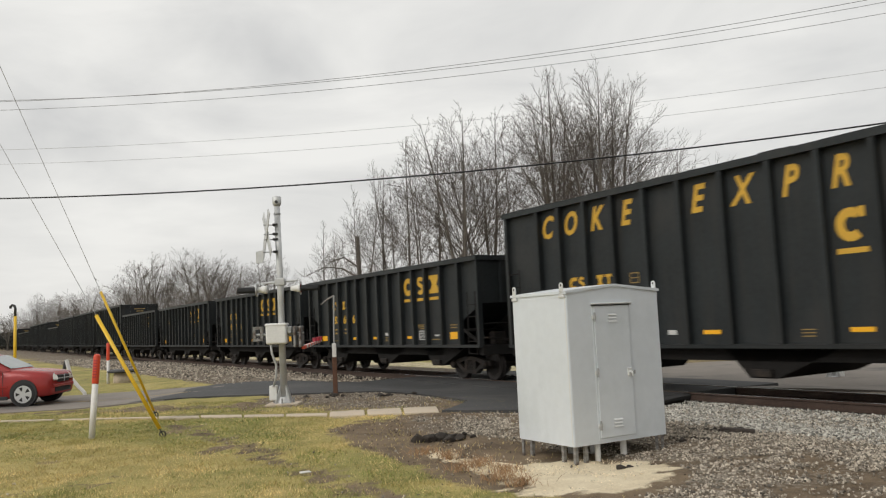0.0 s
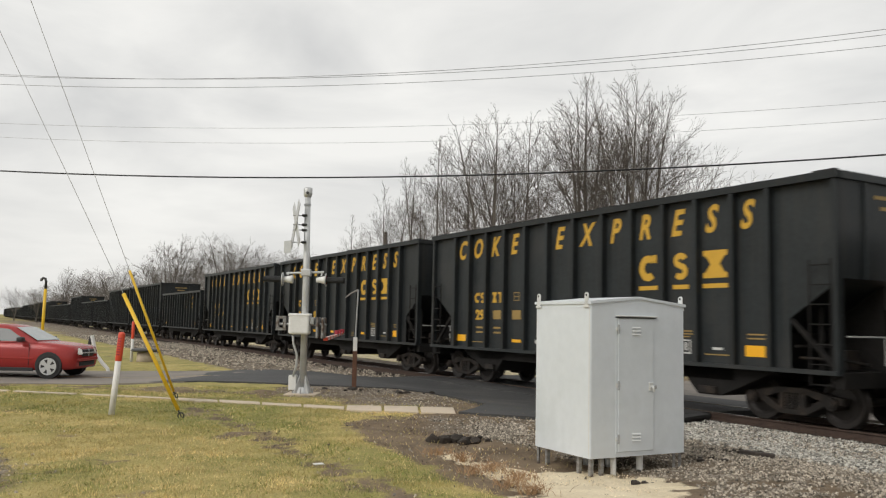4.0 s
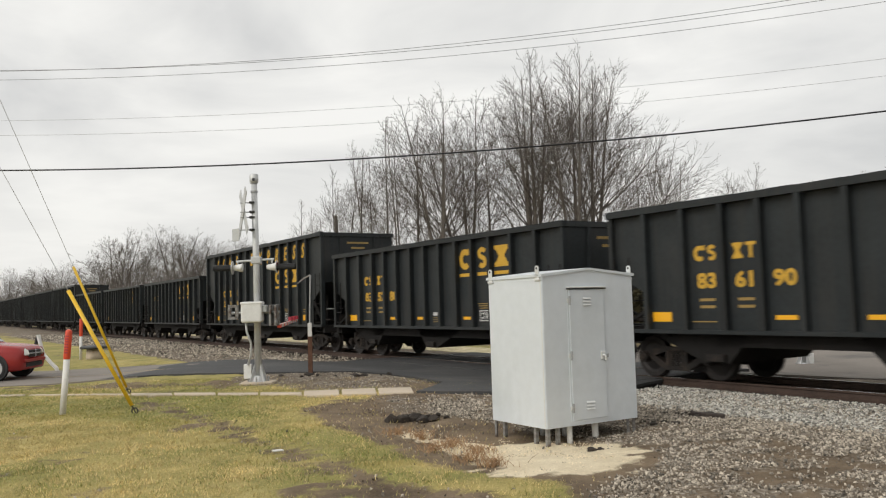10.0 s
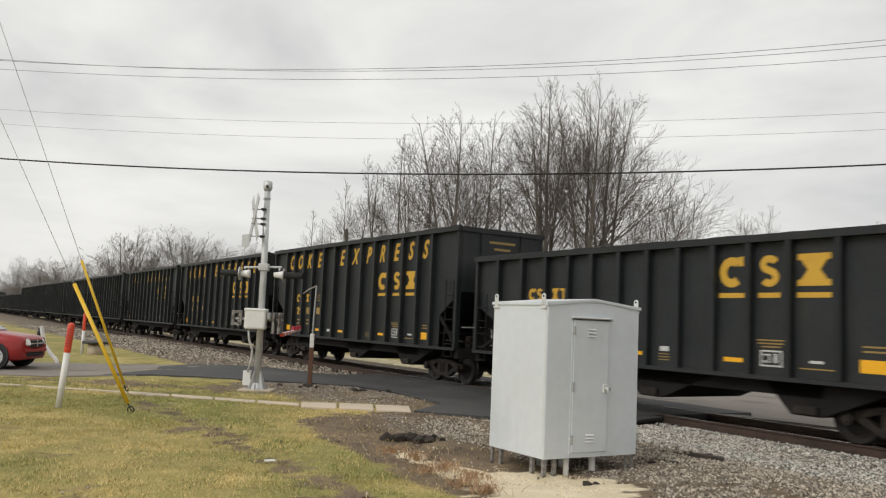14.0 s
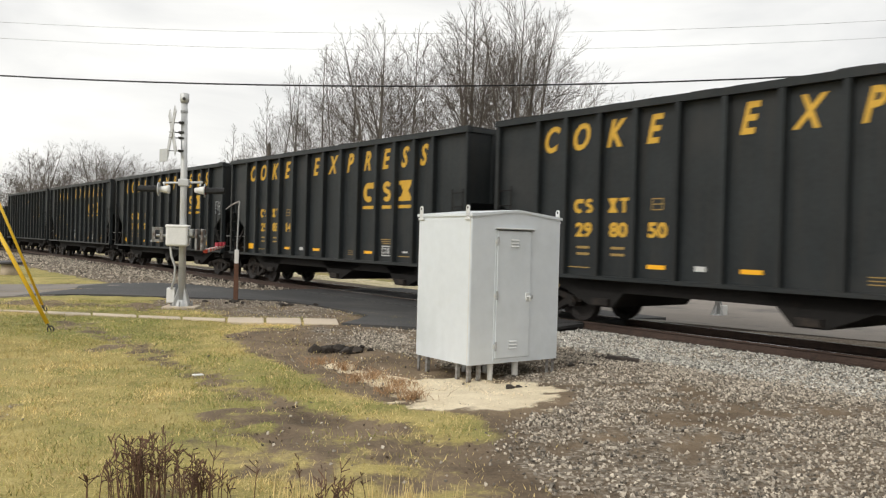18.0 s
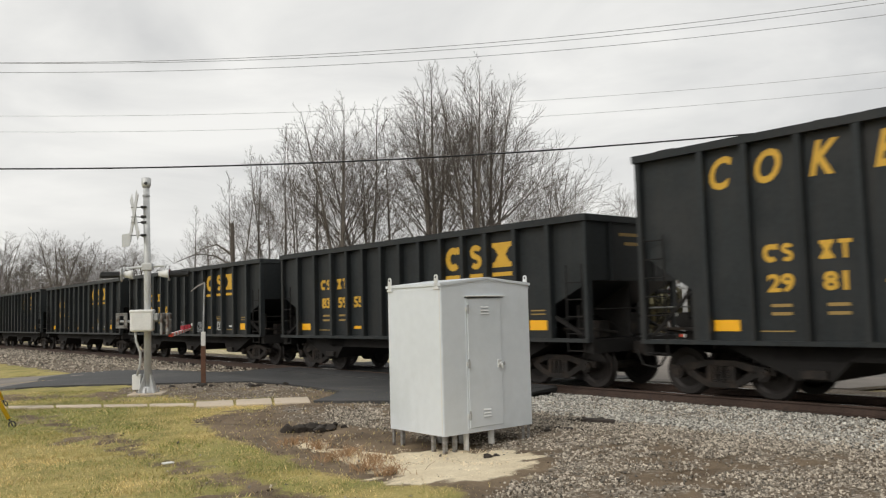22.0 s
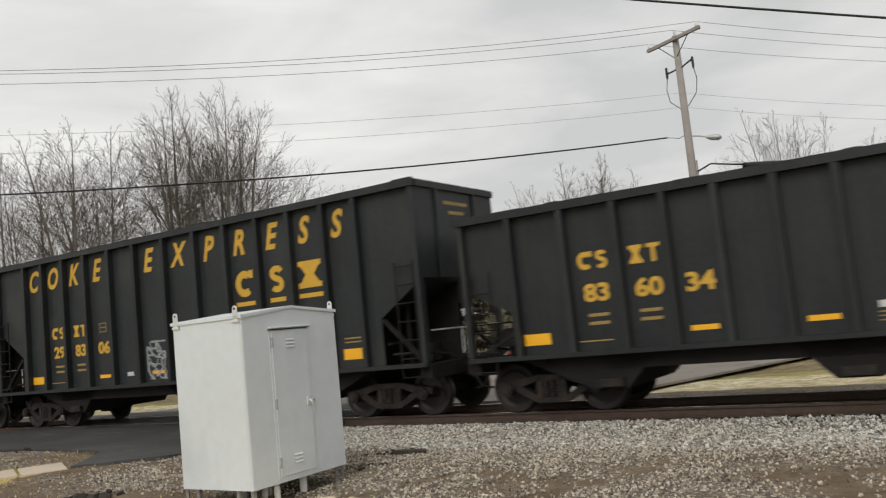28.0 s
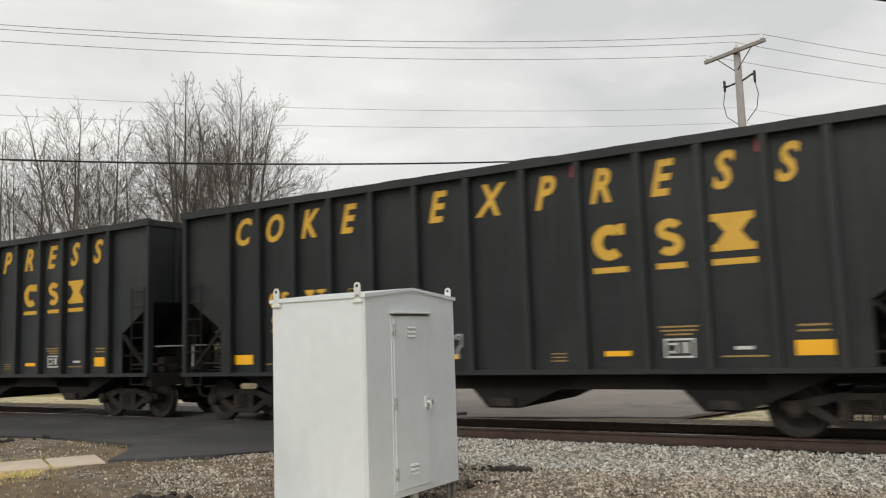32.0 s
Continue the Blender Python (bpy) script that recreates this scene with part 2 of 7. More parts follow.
def bevelled(x0, x1, y0, y1, z0, z1, r=0.01, seg=2):
    bm = bmesh.new()
    box(bm, x0, x1, y0, y1, z0, z1)
    bmesh.ops.bevel(bm, geom=bm.edges[:], offset=r, segments=seg, affect="EDGES", profile=0.5)
    return bm


def tube(bm, pts, radii, sides=8, caps=True):
    """A tapered tube along points."""
    pts = [Vector(p) for p in pts]
    if not hasattr(radii, "__len__"):
        radii = [radii] * len(pts)
    rings = []
    side = None
    for i, p in enumerate(pts):
        d = (pts[min(i + 1, len(pts) - 1)] - pts[max(i - 1, 0)]).normalized()
        if side is None:
            side = d.orthogonal().normalized()
        side = (side - d * side.dot(d)).normalized()
        other = d.cross(side)
        rings.append([bm.verts.new(p + radii[i] * (math.cos(a) * side + math.sin(a) * other)) for a in (2 * math.pi * k / sides for k in range(sides))])
    for a, b in zip(rings, rings[1:]):
        for k in range(sides):
            bm.faces.new((a[k], a[(k + 1) % sides], b[(k + 1) % sides], b[k]))
    if caps:
        bm.faces.new(rings[0][::-1])
        bm.faces.new(rings[-1])
    return bm


def prism(bm, outline, y0, y1):
    """An outline in x and z, drawn out from y0 to y1."""
    a = [bm.verts.new((x, y0, z)) for x, z in outline]
    b = [bm.verts.new((x, y1, z)) for x, z in outline]
    bm.faces.new(a[::-1])
    bm.faces.new(b)
    for i in range(len(a)):
        j = (i + 1) % len(a)
        bm.faces.new((a[i], a[j], b[j], b[i]))
    return bm


def letters(text, height, depth=0.006, shear=0.0, weight=0.0):
    """Flat raised writing in the x, z plane, its foot at z 0 and its middle at x 0, facing -y."""
    cu = bpy.data.curves.new("writing", "FONT")
    cu.body, cu.size, cu.align_x, cu.extrude, cu.shear, cu.offset, cu.resolution_u = text, height / 0.73, "CENTER", depth / 2, shear, weight, 3
    ob = bpy.data.objects.new("writing", cu)
    scene.collection.objects.link(ob)
    me = bpy.data.meshes.new_from_object(ob.evaluated_get(bpy.context.evaluated_depsgraph_get()))
    bpy.data.objects.remove(ob)
    bpy.data.curves.remove(cu)
    me.transform(Matrix.Rotation(radians(90), 4, "X"))
    me.materials.clear()
    return me


# ---- the lie of the land ----
TRACK_TURN = -58.71
U = Vector((math.cos(radians(TRACK_TURN)), math.sin(radians(TRACK_TURN)), 0))
N = Vector((-U.y, U.x, 0))
TRACK_MID, RAIL_TOP = 14.9, -0.07


def smooth(a):
    a = np.clip(a, 0, 1)
    return a * a * (3 - 2 * a)


def ground_z(x, y):
    """The height of the ground: it falls a little to the track."""
    x, y = np.asarray(x, float), np.asarray(y, float)
    d = N.x * x + N.y * y
    z = 0.0037 * np.clip(y, -10, 45) - 0.0017 * np.clip(x, -40, 40)
    dip = smooth((d - 8.5) / 4.2)
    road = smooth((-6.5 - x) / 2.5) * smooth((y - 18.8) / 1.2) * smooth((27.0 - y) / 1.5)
    hollow = smooth(1.6 - np.hypot(x - 1.85, y - 10.2) / 1.1)
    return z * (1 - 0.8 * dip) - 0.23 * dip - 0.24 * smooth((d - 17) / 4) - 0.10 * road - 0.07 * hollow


def gz(x, y):
    return float(ground_z(x, y))


def on_track(s, off=0.0, z=0.0):
    p = U * s + N * (TRACK_MID + off)
    return Vector((p.x, p.y, RAIL_TOP + z))


# ---- the train ----
SPEED = 17.0
HALF = 1.60
SHEET = HALF - 0.15


def wheel_mesh():
    bm = bmesh.new()
    prof = [(0.0, 0.10), (0.10, 0.10), (0.12, 0.045), (0.30, 0.03), (0.36, 0.06), (0.445, 0.065), (0.455, 0.055), (0.46, -0.03), (0.485, -0.045), (0.487, -0.07), (0.36, -0.07), (0.30, -0.02), (0.12, -0.06), (0.0, -0.06)]
    sides, rings = 24, []
    for r, y in prof:
        rings.append([bm.verts.new((r * math.cos(a), -y, r * math.sin(a))) for a in (2 * math.pi * k / sides for k in range(sides))])
    for a, b in zip(rings, rings[1:]):
        for k in range(sides):
            f = (a[k], b[k], b[(k + 1) % sides], a[(k + 1) % sides])
            try:
                bm.faces.new(f)
            except ValueError:
                pass
    bmesh.ops.remove_doubles(bm, verts=bm.verts[:], dist=1e-5)
    return mesh_of(bm, "wheel", WHEEL_STEEL)


def sideframe_mesh():
    """A cast side frame with its two openings, bolster end and axle boxes."""
    bm = bmesh.new()
    for s in (-1, 1):
        bar = [(0.0, 0.70), (0.30 * s, 0.70), (0.80 * s, 0.60), (1.08 * s, 0.58), (1.08 * s, 0.45), (0.70 * s, 0.46), (0.28 * s, 0.60), (0.0, 0.60)]
        prism(bm, bar if s < 0 else bar[::-1], -0.08, 0.08)
        low = [(0.0, 0.20), (0.30 * s, 0.20), (0.72 * s, 0.42), (0.72 * s, 0.52), (0.62 * s, 0.52), (0.24 * s, 0.29), (0.0, 0.29)]
        prism(bm, low if s > 0 else low[::-1], -0.08, 0.08)
        box(bm, 0.24 * s - 0.05, 0.24 * s + 0.05, -0.08, 0.08, 0.25, 0.65)
        tube(bm, [(0.875 * s, -0.17, 0.46), (0.875 * s, 0.06, 0.46)], 0.12, 12)
        tube(bm, [(0.875 * s, -0.20, 0.46), (0.875 * s, -0.17, 0.46)], 0.07, 10)
    for k in (-0.13, 0.0, 0.13):
        tube(bm, [(k, -0.03, 0.29 + 0.30 * i / 14) for i in range(15)], [0.055 if i % 2 else 0.045 for i in range(15)], 8)
    bmesh.ops.recalc_face_normals(bm, faces=bm.faces[:])
    return mesh_of(bm, "side_frame", TRUCK_STEEL)


def plain(name, x0, x1, y0, y1, z0, z1, material):
    bm = bmesh.new()
    box(bm, x0, x1, y0, y1, z0, z1)
    bmesh.ops.recalc_face_normals(bm, faces=bm.faces[:])
    return mesh_of(bm, name, material)


WHEEL, SIDEFRAME = wheel_mesh(), sideframe_mesh()
AXLE = mesh_of(tube(bmesh.new(), [(0, -0.98, 0), (0, 0.98, 0)], 0.085, 10), "axle", TRUCK_STEEL)
BOLSTER = plain("bolster", -0.2, 0.2, -0.95, 0.95, 0.42, 0.68, TRUCK_STEEL)
BRAKE_BEAM = plain("brake_beam", -0.05, 0.05, -0.7, 0.7, 0.36, 0.46, TRUCK_STEEL)


def truck(parent, x):
    """A two-axle truck: its wheel sets are parts that turn."""
    t = new("truck")
    t.parent = parent
    t.matrix_basis = pose(x, 0, 0)
    part("bolster", BOLSTER, None, t)
    for s in (-1, 1):
        part("side_frame", SIDEFRAME, None, t, at=pose(0, 1.0 * s, 0, 0, 0, 0 if s < 0 else 180))
        part("brake_beam", BRAKE_BEAM, None, t, at=pose(0.36 * s, 0, 0))
        part("axle", AXLE, None, t, at=pose(0.875 * s, 0, 0.46))
        for w in (-1, 1):
            part("wheel", WHEEL, None, t, at=pose(0.875 * s, 0.755 * w, 0.46, 0, 0, 0 if w < 0 else 180))
    return t


def stroke(bm, pts, half):
    """A flat raised band along points in x and z."""
    pts = [Vector((x, z)) for x, z in pts]
    sides = []
    for i, q in enumerate(pts):
        d = (pts[min(i + 1, len(pts) - 1)] - pts[max(i - 1, 0)]).normalized()
        sides.append((q + Vector((-d.y, d.x)) * half, q - Vector((-d.y, d.x)) * half))
    for y in (-0.004, 0.004):
        row = [[bm.verts.new((v.x, y, v.y)) for v in pair] for pair in sides]
        for p, q in zip(row, row[1:]):
            bm.faces.new((p[0], q[0], q[1], p[1]))


def logo_shapes():
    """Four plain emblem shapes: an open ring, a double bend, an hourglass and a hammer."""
    ring = bmesh.new()
    stroke(ring, [(0.20 * math.cos(radians(a)), 0.29 + 0.215 * math.sin(radians(a))) for a in range(48, 313, 12)], 0.082)
    box(ring, 0.15, 0.265, -0.004, 0.004, 0.40, 0.585)
    bend = bmesh.new()
    up = [(0.135 * math.cos(radians(a)), 0.415 + 0.105 * math.sin(radians(a))) for a in range(20, 271, 14)]
    down = [(0.135 * math.cos(radians(a)), 0.175 + 0.115 * math.sin(radians(a))) for a in range(76, -161, -14)]
    stroke(bend, up + down, 0.066)
    glass = bmesh.new()
    prism(glass, [(-0.32, 0.58), (0.32, 0.58), (0.32, 0.47), (0.25, 0.46), (0.12, 0.29), (0.25, 0.12), (0.32, 0.11), (0.32, 0.0), (-0.32, 0.0), (-0.32, 0.11), (-0.25, 0.12), (-0.12, 0.29), (-0.25, 0.46), (-0.32, 0.47)], -0.004, 0.004)
    hammer = bmesh.new()
    box(hammer, -0.22, 0.22, -0.004, 0.004, 0.46, 0.58)
    box(hammer, -0.065, 0.065, -0.004, 0.004, 0.0, 0.46)
    out, small = [], []
    for bm in (ring, bend, glass, hammer):
        bmesh.ops.recalc_face_normals(bm, faces=bm.faces[:])
        me = mesh_of(bm, "emblem", YELLOW)
        low = me.copy()
        low.transform(Matrix.Diagonal((0.36 if len(out) == 2 else 0.5, 1, 0.53, 1)))
        out.append(me)
        small.append(low)
    return out[:3], small


LOGO, MARKS = logo_shapes()
WRITING = {}


def writing(text, height, material=None, shear=0.0, weight=0.0, wide=1.0):
    key = (text, height, shear)
    if key not in WRITING:
        WRITING[key] = letters(text, height, 0.008, shear, weight)
        WRITING[key].transform(Matrix.Diagonal((wide, 1, 1, 1)))
        WRITING[key].materials.append(material or YELLOW)
    return WRITING[key]


def bar_mesh(w, h, material, cache={}):
    key = (round(w, 3), round(h, 3), material.name)
    if key not in cache:
        cache[key] = plain("stripe", -w / 2, w / 2, -0.004, 0.004, 0, h, material)
    return cache[key]


def hopper_car(high):
    """A coke hopper, its middle at the origin and its wheels at z 0; +x leads."""
    length, top = (14.87, 4.67) if high else (13.0, 3.69)
    half_ribs = (1.12, 2.14, 3.17, 4.13, 5.10, 5.97) if high else (0.86, 1.75, 2.58, 3.43, 4.40, 5.43)
    rib_x = [-r for r in half_ribs[::-1]] + [0.0] + list(half_ribs)
    sill, end_z, cut_z, cut_x = 1.08, (2.74 if high else 2.30), (2.02 if high else 1.80), 1.08
    x0, x1 = -length / 2, length / 2
    car = new("hopper_car")

    # side sheets with their end openings, end walls and slope sheets
    for s in (-1, 1):
        bm = bmesh.new()
        out = [(x0, top), (x0, end_z), (x0 + cut_x, cut_z), (x0 + cut_x, sill), (x1 - cut_x, sill), (x1 - cut_x, cut_z), (x1, end_z), (x1, top)]
        prism(bm, out[::-1], s * SHEET - 0.012, s * SHEET + 0.012)
        bmesh.ops.recalc_face_normals(bm, faces=bm.faces[:])
        part("side_sheet", bm, CAR_BLACK, car)
        part("top_rail", plain("top_rail", x0 - 0.04, x1 + 0.04, s * (HALF - 0.07) - 0.10, s * (HALF - 0.07) + 0.10, top - 0.13, top + 0.012, CAR_BLACK), None, car)
        part("side_sill", plain("side_sill", x0, x1, s * (HALF - 0.07) - 0.09, s * (HALF - 0.07) + 0.09, sill - 0.07, sill + 0.01, CAR_BLACK), None, car)
        part("side_skirt", plain("side_skirt", x0 + 2.55, x1 - 2.55, s * (HALF - 0.32) - 0.02, s * (HALF - 0.32) + 0.02, sill - 0.33, sill - 0.07, CAR_DARK), None, car)
        for e in (-1, 1):
            part("corner_post", plain("corner_post", e * (x1 - 0.05) - 0.05, e * (x1 - 0.05) + 0.05, s * (HALF - 0.09) - 0.08, s * (HALF - 0.09) + 0.08, sill, top - 0.13, CAR_BLACK), None, car)
    for e in (-1, 1):
        bm = bmesh.new()
        prism(bm, [(e * x1, top), (e * (x1 - 0.02), top), (e * (x1 - 0.02), end_z), (e * x1, end_z)], -(SHEET - 0.013), SHEET - 0.013)
        prism(bm, [(e * x1, end_z + 0.01), (e * (x1 - 0.03), end_z + 0.01), (e * (x1 - 2.6), sill), (e * (x1 - 2.57), sill)], -(SHEET - 0.013), SHEET - 0.013)
        bmesh.ops.recalc_face_normals(bm, faces=bm.faces[:])
        part("end_sheet", bm, CAR_BLACK, car)
        for y in (-0.75, 0.75):
            part("end_stiffener", plain("end_stiffener", e * x1 - 0.05, e * x1 + 0.05, y - 0.04, y + 0.04, end_z, top - 0.13, CAR_BLACK), None, car)
        for z, w in ((top - 0.42, 0.95), (top - 0.62, 0.6)):
            part("stencil", plain("stencil", e * (x1 + 0.004) - 0.004, e * (x1 + 0.004) + 0.004, e * 0.02 - w / 2, e * 0.02 + w / 2, z, z + 0.07, YELLOW_DIM), None, car)
        part("end_web", prism(bmesh.new(), [(e * (x1 - 0.14), sill), (e * (x1 - 0.14), end_z - 0.06), (e * (x1 - 2.4), sill)], -0.02, 0.02), CAR_DARK, car)
        part("bolster_web", plain("bolster_web", e * (x1 - 1.45) - 0.02, e * (x1 - 1.45) + 0.02, -HALF + 0.2, HALF - 0.2, sill - 0.15, end_z - 1.0, CAR_DARK), None, car)
        part("end_platform", plain("end_platform", min(e * x1, e * (x1 - 1.5)), max(e * x1, e * (x1 - 1.5)), -HALF + 0.14, HALF - 0.14, sill - 0.06, sill - 0.03, CAR_DARK), None, car)
        part("end_rail", plain("end_rail", e * x1 - 0.09, e * x1 + 0.06, -HALF + 0.1, HALF - 0.1, top - 0.13, top + 0.008, CAR_BLACK), None, car)
        part("end_sill", plain("end_sill", e * (x1 - 0.08) - 0.1, e * (x1 - 0.08) + 0.1, -HALF + 0.12, HALF - 0.12, sill - 0.3, sill - 0.02, CAR_DARK), None, car)
        # inner braces, ladder and hand rails at the corner that faces the road
        for y in (-1.0, 1.0):
            part("end_brace", tube(bmesh.new(), [(e * (x1 - 0.75), y, sill), (e * (x1 - 0.75), y, end_z - 0.5)], 0.045, 6), CAR_DARK, car)
        for y in (-HALF + 0.02, HALF - 0.02):
            bm = bmesh.new()
            a, b = e * (x1 - 0.14), e * (x1 - 0.58)
            for x in (a, b):
                tube(bm, [(x, y, sill - 0.28), (x, y, end_z + 0.35)], 0.017, 5)
            z = sill - 0.25
            while z < end_z + 0.3:
                tube(bm, [(a, y, z), (b, y, z)], 0.013, 5)
                z += 0.36
            part("ladder", bm, CAR_DARK, car)
        bm = bmesh.new()
        tube(bm, [(e * (x1 + 0.06), -HALF + 0.2, sill + 0.62), (e * (x1 + 0.06), HALF - 0.2, sill + 0.62)], 0.016, 5)
        tube(bm, [(e * (x1 + 0.06), -0.3, sill + 0.1), (e * (x1 + 0.06), -0.3, sill + 0.62)], 0.016, 5)
        part("hand_rail", bm, STENCIL_WHITE if high else CAR_DARK, car)
        bm = bmesh.new()
        box(bm, min(e * (x1 - 0.1), e * (x1 + 0.35)), max(e * (x1 - 0.1), e * (x1 + 0.35)), -0.13, 0.13, 0.72, 0.98)
        box(bm, min(e * (x1 + 0.3), e * (x1 + 0.68)), max(e * (x1 + 0.3), e * (x1 + 0.68)), -0.16, 0.12, 0.68, 0.98)
        part("coupler", bm, TRUCK_STEEL, car)
        bm = bmesh.new()
        tube(bm, [(e * (x1 + 0.25), -0.35, 0.82), (e * (x1 + 0.45), -0.38, 0.5), (e * (x1 + 0.66), -0.3, 0.45)], 0.025, 6)
        part("air_hose", bm, CAR_DARK, car)
        truck(car, e * (x1 - 1.36))
        # braces across the end and up to the slope sheet, and the pipes and valves between them
        bm = bmesh.new()
        for y in (-HALF + 0.16, 0.0, HALF - 0.16):
            tube(bm, [(e * (x1 - 0.1), y, sill), (e * (x1 - 1.05), y, end_z - 0.75)], 0.05, 4)
        tube(bm, [(e * (x1 - 0.95), -HALF + 0.15, sill + 0.42), (e * (x1 - 0.95), HALF - 0.15, sill + 0.42)], 0.03, 5)
        part("end_strut", bm, CAR_DARK, car)
        part("reservoir", plain("reservoir", e * (x1 - 0.9) - 0.26, e * (x1 - 0.9) + 0.26, 0.25, 0.95, sill, sill + 0.52, TRUCK_STEEL), None, car)
        part("brake_valve", plain("brake_valve", e * (x1 - 0.55) - 0.12, e * (x1 - 0.55) + 0.12, -0.75, -0.35, sill, sill + 0.36, TRUCK_STEEL), None, car)
        part("brake_pipe", tube(bmesh.new(), [(e * (x1 - 1.1), -1.15, sill + 0.2), (e * (x1 - 0.2), -1.15, sill + 0.2), (e * (x1 - 0.2), -0.4, sill + 0.1)], 0.03, 5), TRUCK_STEEL, car)
    # brake wheel and its box on the trailing end
    bm = bmesh.new()
    tube(bm, [(x0 - 0.16 + 0.0, 0.75 + 0.27 * math.cos(a), 2.2 + 0.27 * math.sin(a)) for a in (2 * math.pi * k / 16 for k in range(17))], 0.018, 5, False)
    for k in range(3):
        a = 2 * math.pi * k / 3
        tube(bm, [(x0 - 0.16, 0.75, 2.2), (x0 - 0.16, 0.75 + 0.27 * math.cos(a), 2.2 + 0.27 * math.sin(a))], 0.014, 5)
    part("brake_wheel", bm, CAR_DARK, car)
    bm = bmesh.new()
    tube(bm, [(x0 + 0.55, -1.0, sill + 0.35), (x0 + 0.55, 0.1, sill + 0.35)], 0.17, 12)
    part("air_tank", bm, CAR_DARK, car)
    # load of coke, low in the body
    bm = bmesh.new()
    lv = top - 0.55
    n = 24
    rows = [[bm.verts.new((x0 + 0.1 + (length - 0.2) * i / n, y, lv + 0.12 * math.sin(i * 1.7 + y * 2.2) + (0.3 if abs(y) < 1 else 0))) for y in (-1.42, -0.75, 0, 0.75, 1.42)] for i in range(n + 1)]
    for a, b in zip(rows, rows[1:]):
        for k in range(4):
            bm.faces.new((a[k], b[k], b[k + 1], a[k + 1]))
    part("coke_load", bm, COKE, car, "dark crushed coke load", smooth=True)
    bm = bmesh.new()
    rc = random.Random(31 if high else 32)
    for s in (-1, 1):
        x = x0
        while x < x1 - 0.3:
            w = rc.uniform(0.15, 0.6)
            h = top + 0.012 + rc.choice((0.0, 0.004, 0.012, 0.03)) * rc.random()
            y = s * (HALF - 0.07) + rc.uniform(-0.03, 0.03)
            box(bm, x, min(x + w, x1), y - 0.06, y + 0.06, top + 0.008, h + 0.006)
            x += w
    bmesh.ops.recalc_face_normals(bm, faces=bm.faces[:])
    tagged(part("coke_dust", bm, COKE, car, "crust of coke dust on the top rails"), kind="stuff")
    # centre sill and hopper bays
    part("centre_sill", plain("centre_sill", x0, x1, -0.25, 0.25, 0.78, sill - 0.02, CAR_DARK), None, car)
    for mid, lean in (((-4.2, 1), (0.45, -1), (4.22, -1)) if high else ((-3.9, 1), (-0.1, -1), (3.6, -1))):
        bm = bmesh.new()
        a, b = (0.55, 1.35) if lean < 0 else (1.35, 0.55)
        prism(bm, [(mid - 0.28 - a, sill - 0.1), (mid - 0.30, 0.42), (mid + 0.30, 0.42), (mid + 0.28 + b, sill - 0.1)], -1.3, 1.3)
        bmesh.ops.recalc_face_normals(bm, faces=bm.faces[:])
        bay = part("hopper_bay", bm, CAR_DARK, car)
        part("gate_lock", plain("gate_lock", mid - 0.2, mid + 0.25, -1.40, -1.31, 0.46, 0.60, TRUCK_STEEL), None, bay)
    # ribs, alike, on both sides
    rib = plain("rib", -0.055, 0.055, -0.085, 0.085, 0, top - 0.14 - sill, CAR_BLACK)
    for x in rib_x:
        part("rib", rib, None, car, at=pose(x, -(HALF - 0.065), sill + 0.01))
    bm = bmesh.new()
    for x in rib_x:
        box(bm, x - 0.055, x + 0.055, HALF - 0.15, HALF + 0.02, sill + 0.01, top - 0.13)
    bmesh.ops.recalc_face_normals(bm, faces=bm.faces[:])
    tagged(part("far_ribs", bm, CAR_BLACK, car), kind="stuff")

    def panel(k, u=0.5):
        edges = rib_x + [x1]
        return edges[k - 1] + u * (edges[k] - edges[k - 1])

    def paint(me, x, z, name="stripe", label=""):
        part(name, me, None, car, label, at=pose(x, -SHEET - 0.018, z))

    if high:
        for k, ch in zip((1, 2, 3, 4, 6, 7, 8, 9, 10, 11, 12), "COKEEXPRESS"):
            paint(writing(ch, 0.58, YELLOW, 0.30, 0.022, 0.76), panel(k) - 0.18, 3.83, "letter", "yellow slanted letter " + ch)
        for k in (4, 8, 11):
            paint(bar_mesh(0.09, 0.19, RED_TAG), panel(k) + 0.40, 4.31, "tag", "dull red tag")
    lk = 9
    lz = 2.85 if high else 2.73
    for k, me in enumerate(LOGO):
        paint(me, panel(lk + k) - 0.05, lz, "emblem", "yellow plain emblem shape")
        paint(bar_mesh((0.58, 0.46, 0.66)[k], 0.095, YELLOW), panel(lk + k) - 0.05, lz - 0.21, "underline")
    # reporting marks as bars, small stencils, reflective sheets
    for k, pair in ((2, MARKS[:2]), (3, MARKS[2:])):
        for u, me in zip((-0.15, 0.15), pair):
            paint(me, panel(k) + u, 2.43 if high else 2.47, "mark")
    if high:
        bm = bmesh.new()
        for a in (-0.14, 0.12):
            box(bm, a, a + 0.02, -0.004, 0.004, 0, 0.24)
        for z in (0, 0.11, 0.22):
            box(bm, -0.12, 0.12, -0.004, 0.004, z, z + 0.02)
        paint(mesh_of(bm, "stencil", YELLOW_DIM), panel(4), 2.47, "stencil")
    for k in (2, 3):
        for z in (1.52, 1.66):
            paint(bar_mesh(0.36, 0.055, YELLOW_DIM), panel(k), z, "stencil")
    paint(bar_mesh(0.6, 0.022, YELLOW_DIM), panel(2) - 0.1, 1.24, "stencil")
    paint(bar_mesh(0.50, 0.20, REFLECT_YELLOW), rib_x[0] + 0.32, 1.25, "reflector", "bright yellow reflective sheet")
    right = panel(12) + 0.05
    paint(bar_mesh(0.52, 0.22, REFLECT_YELLOW), right, 1.26, "reflector", "bright yellow reflective sheet")
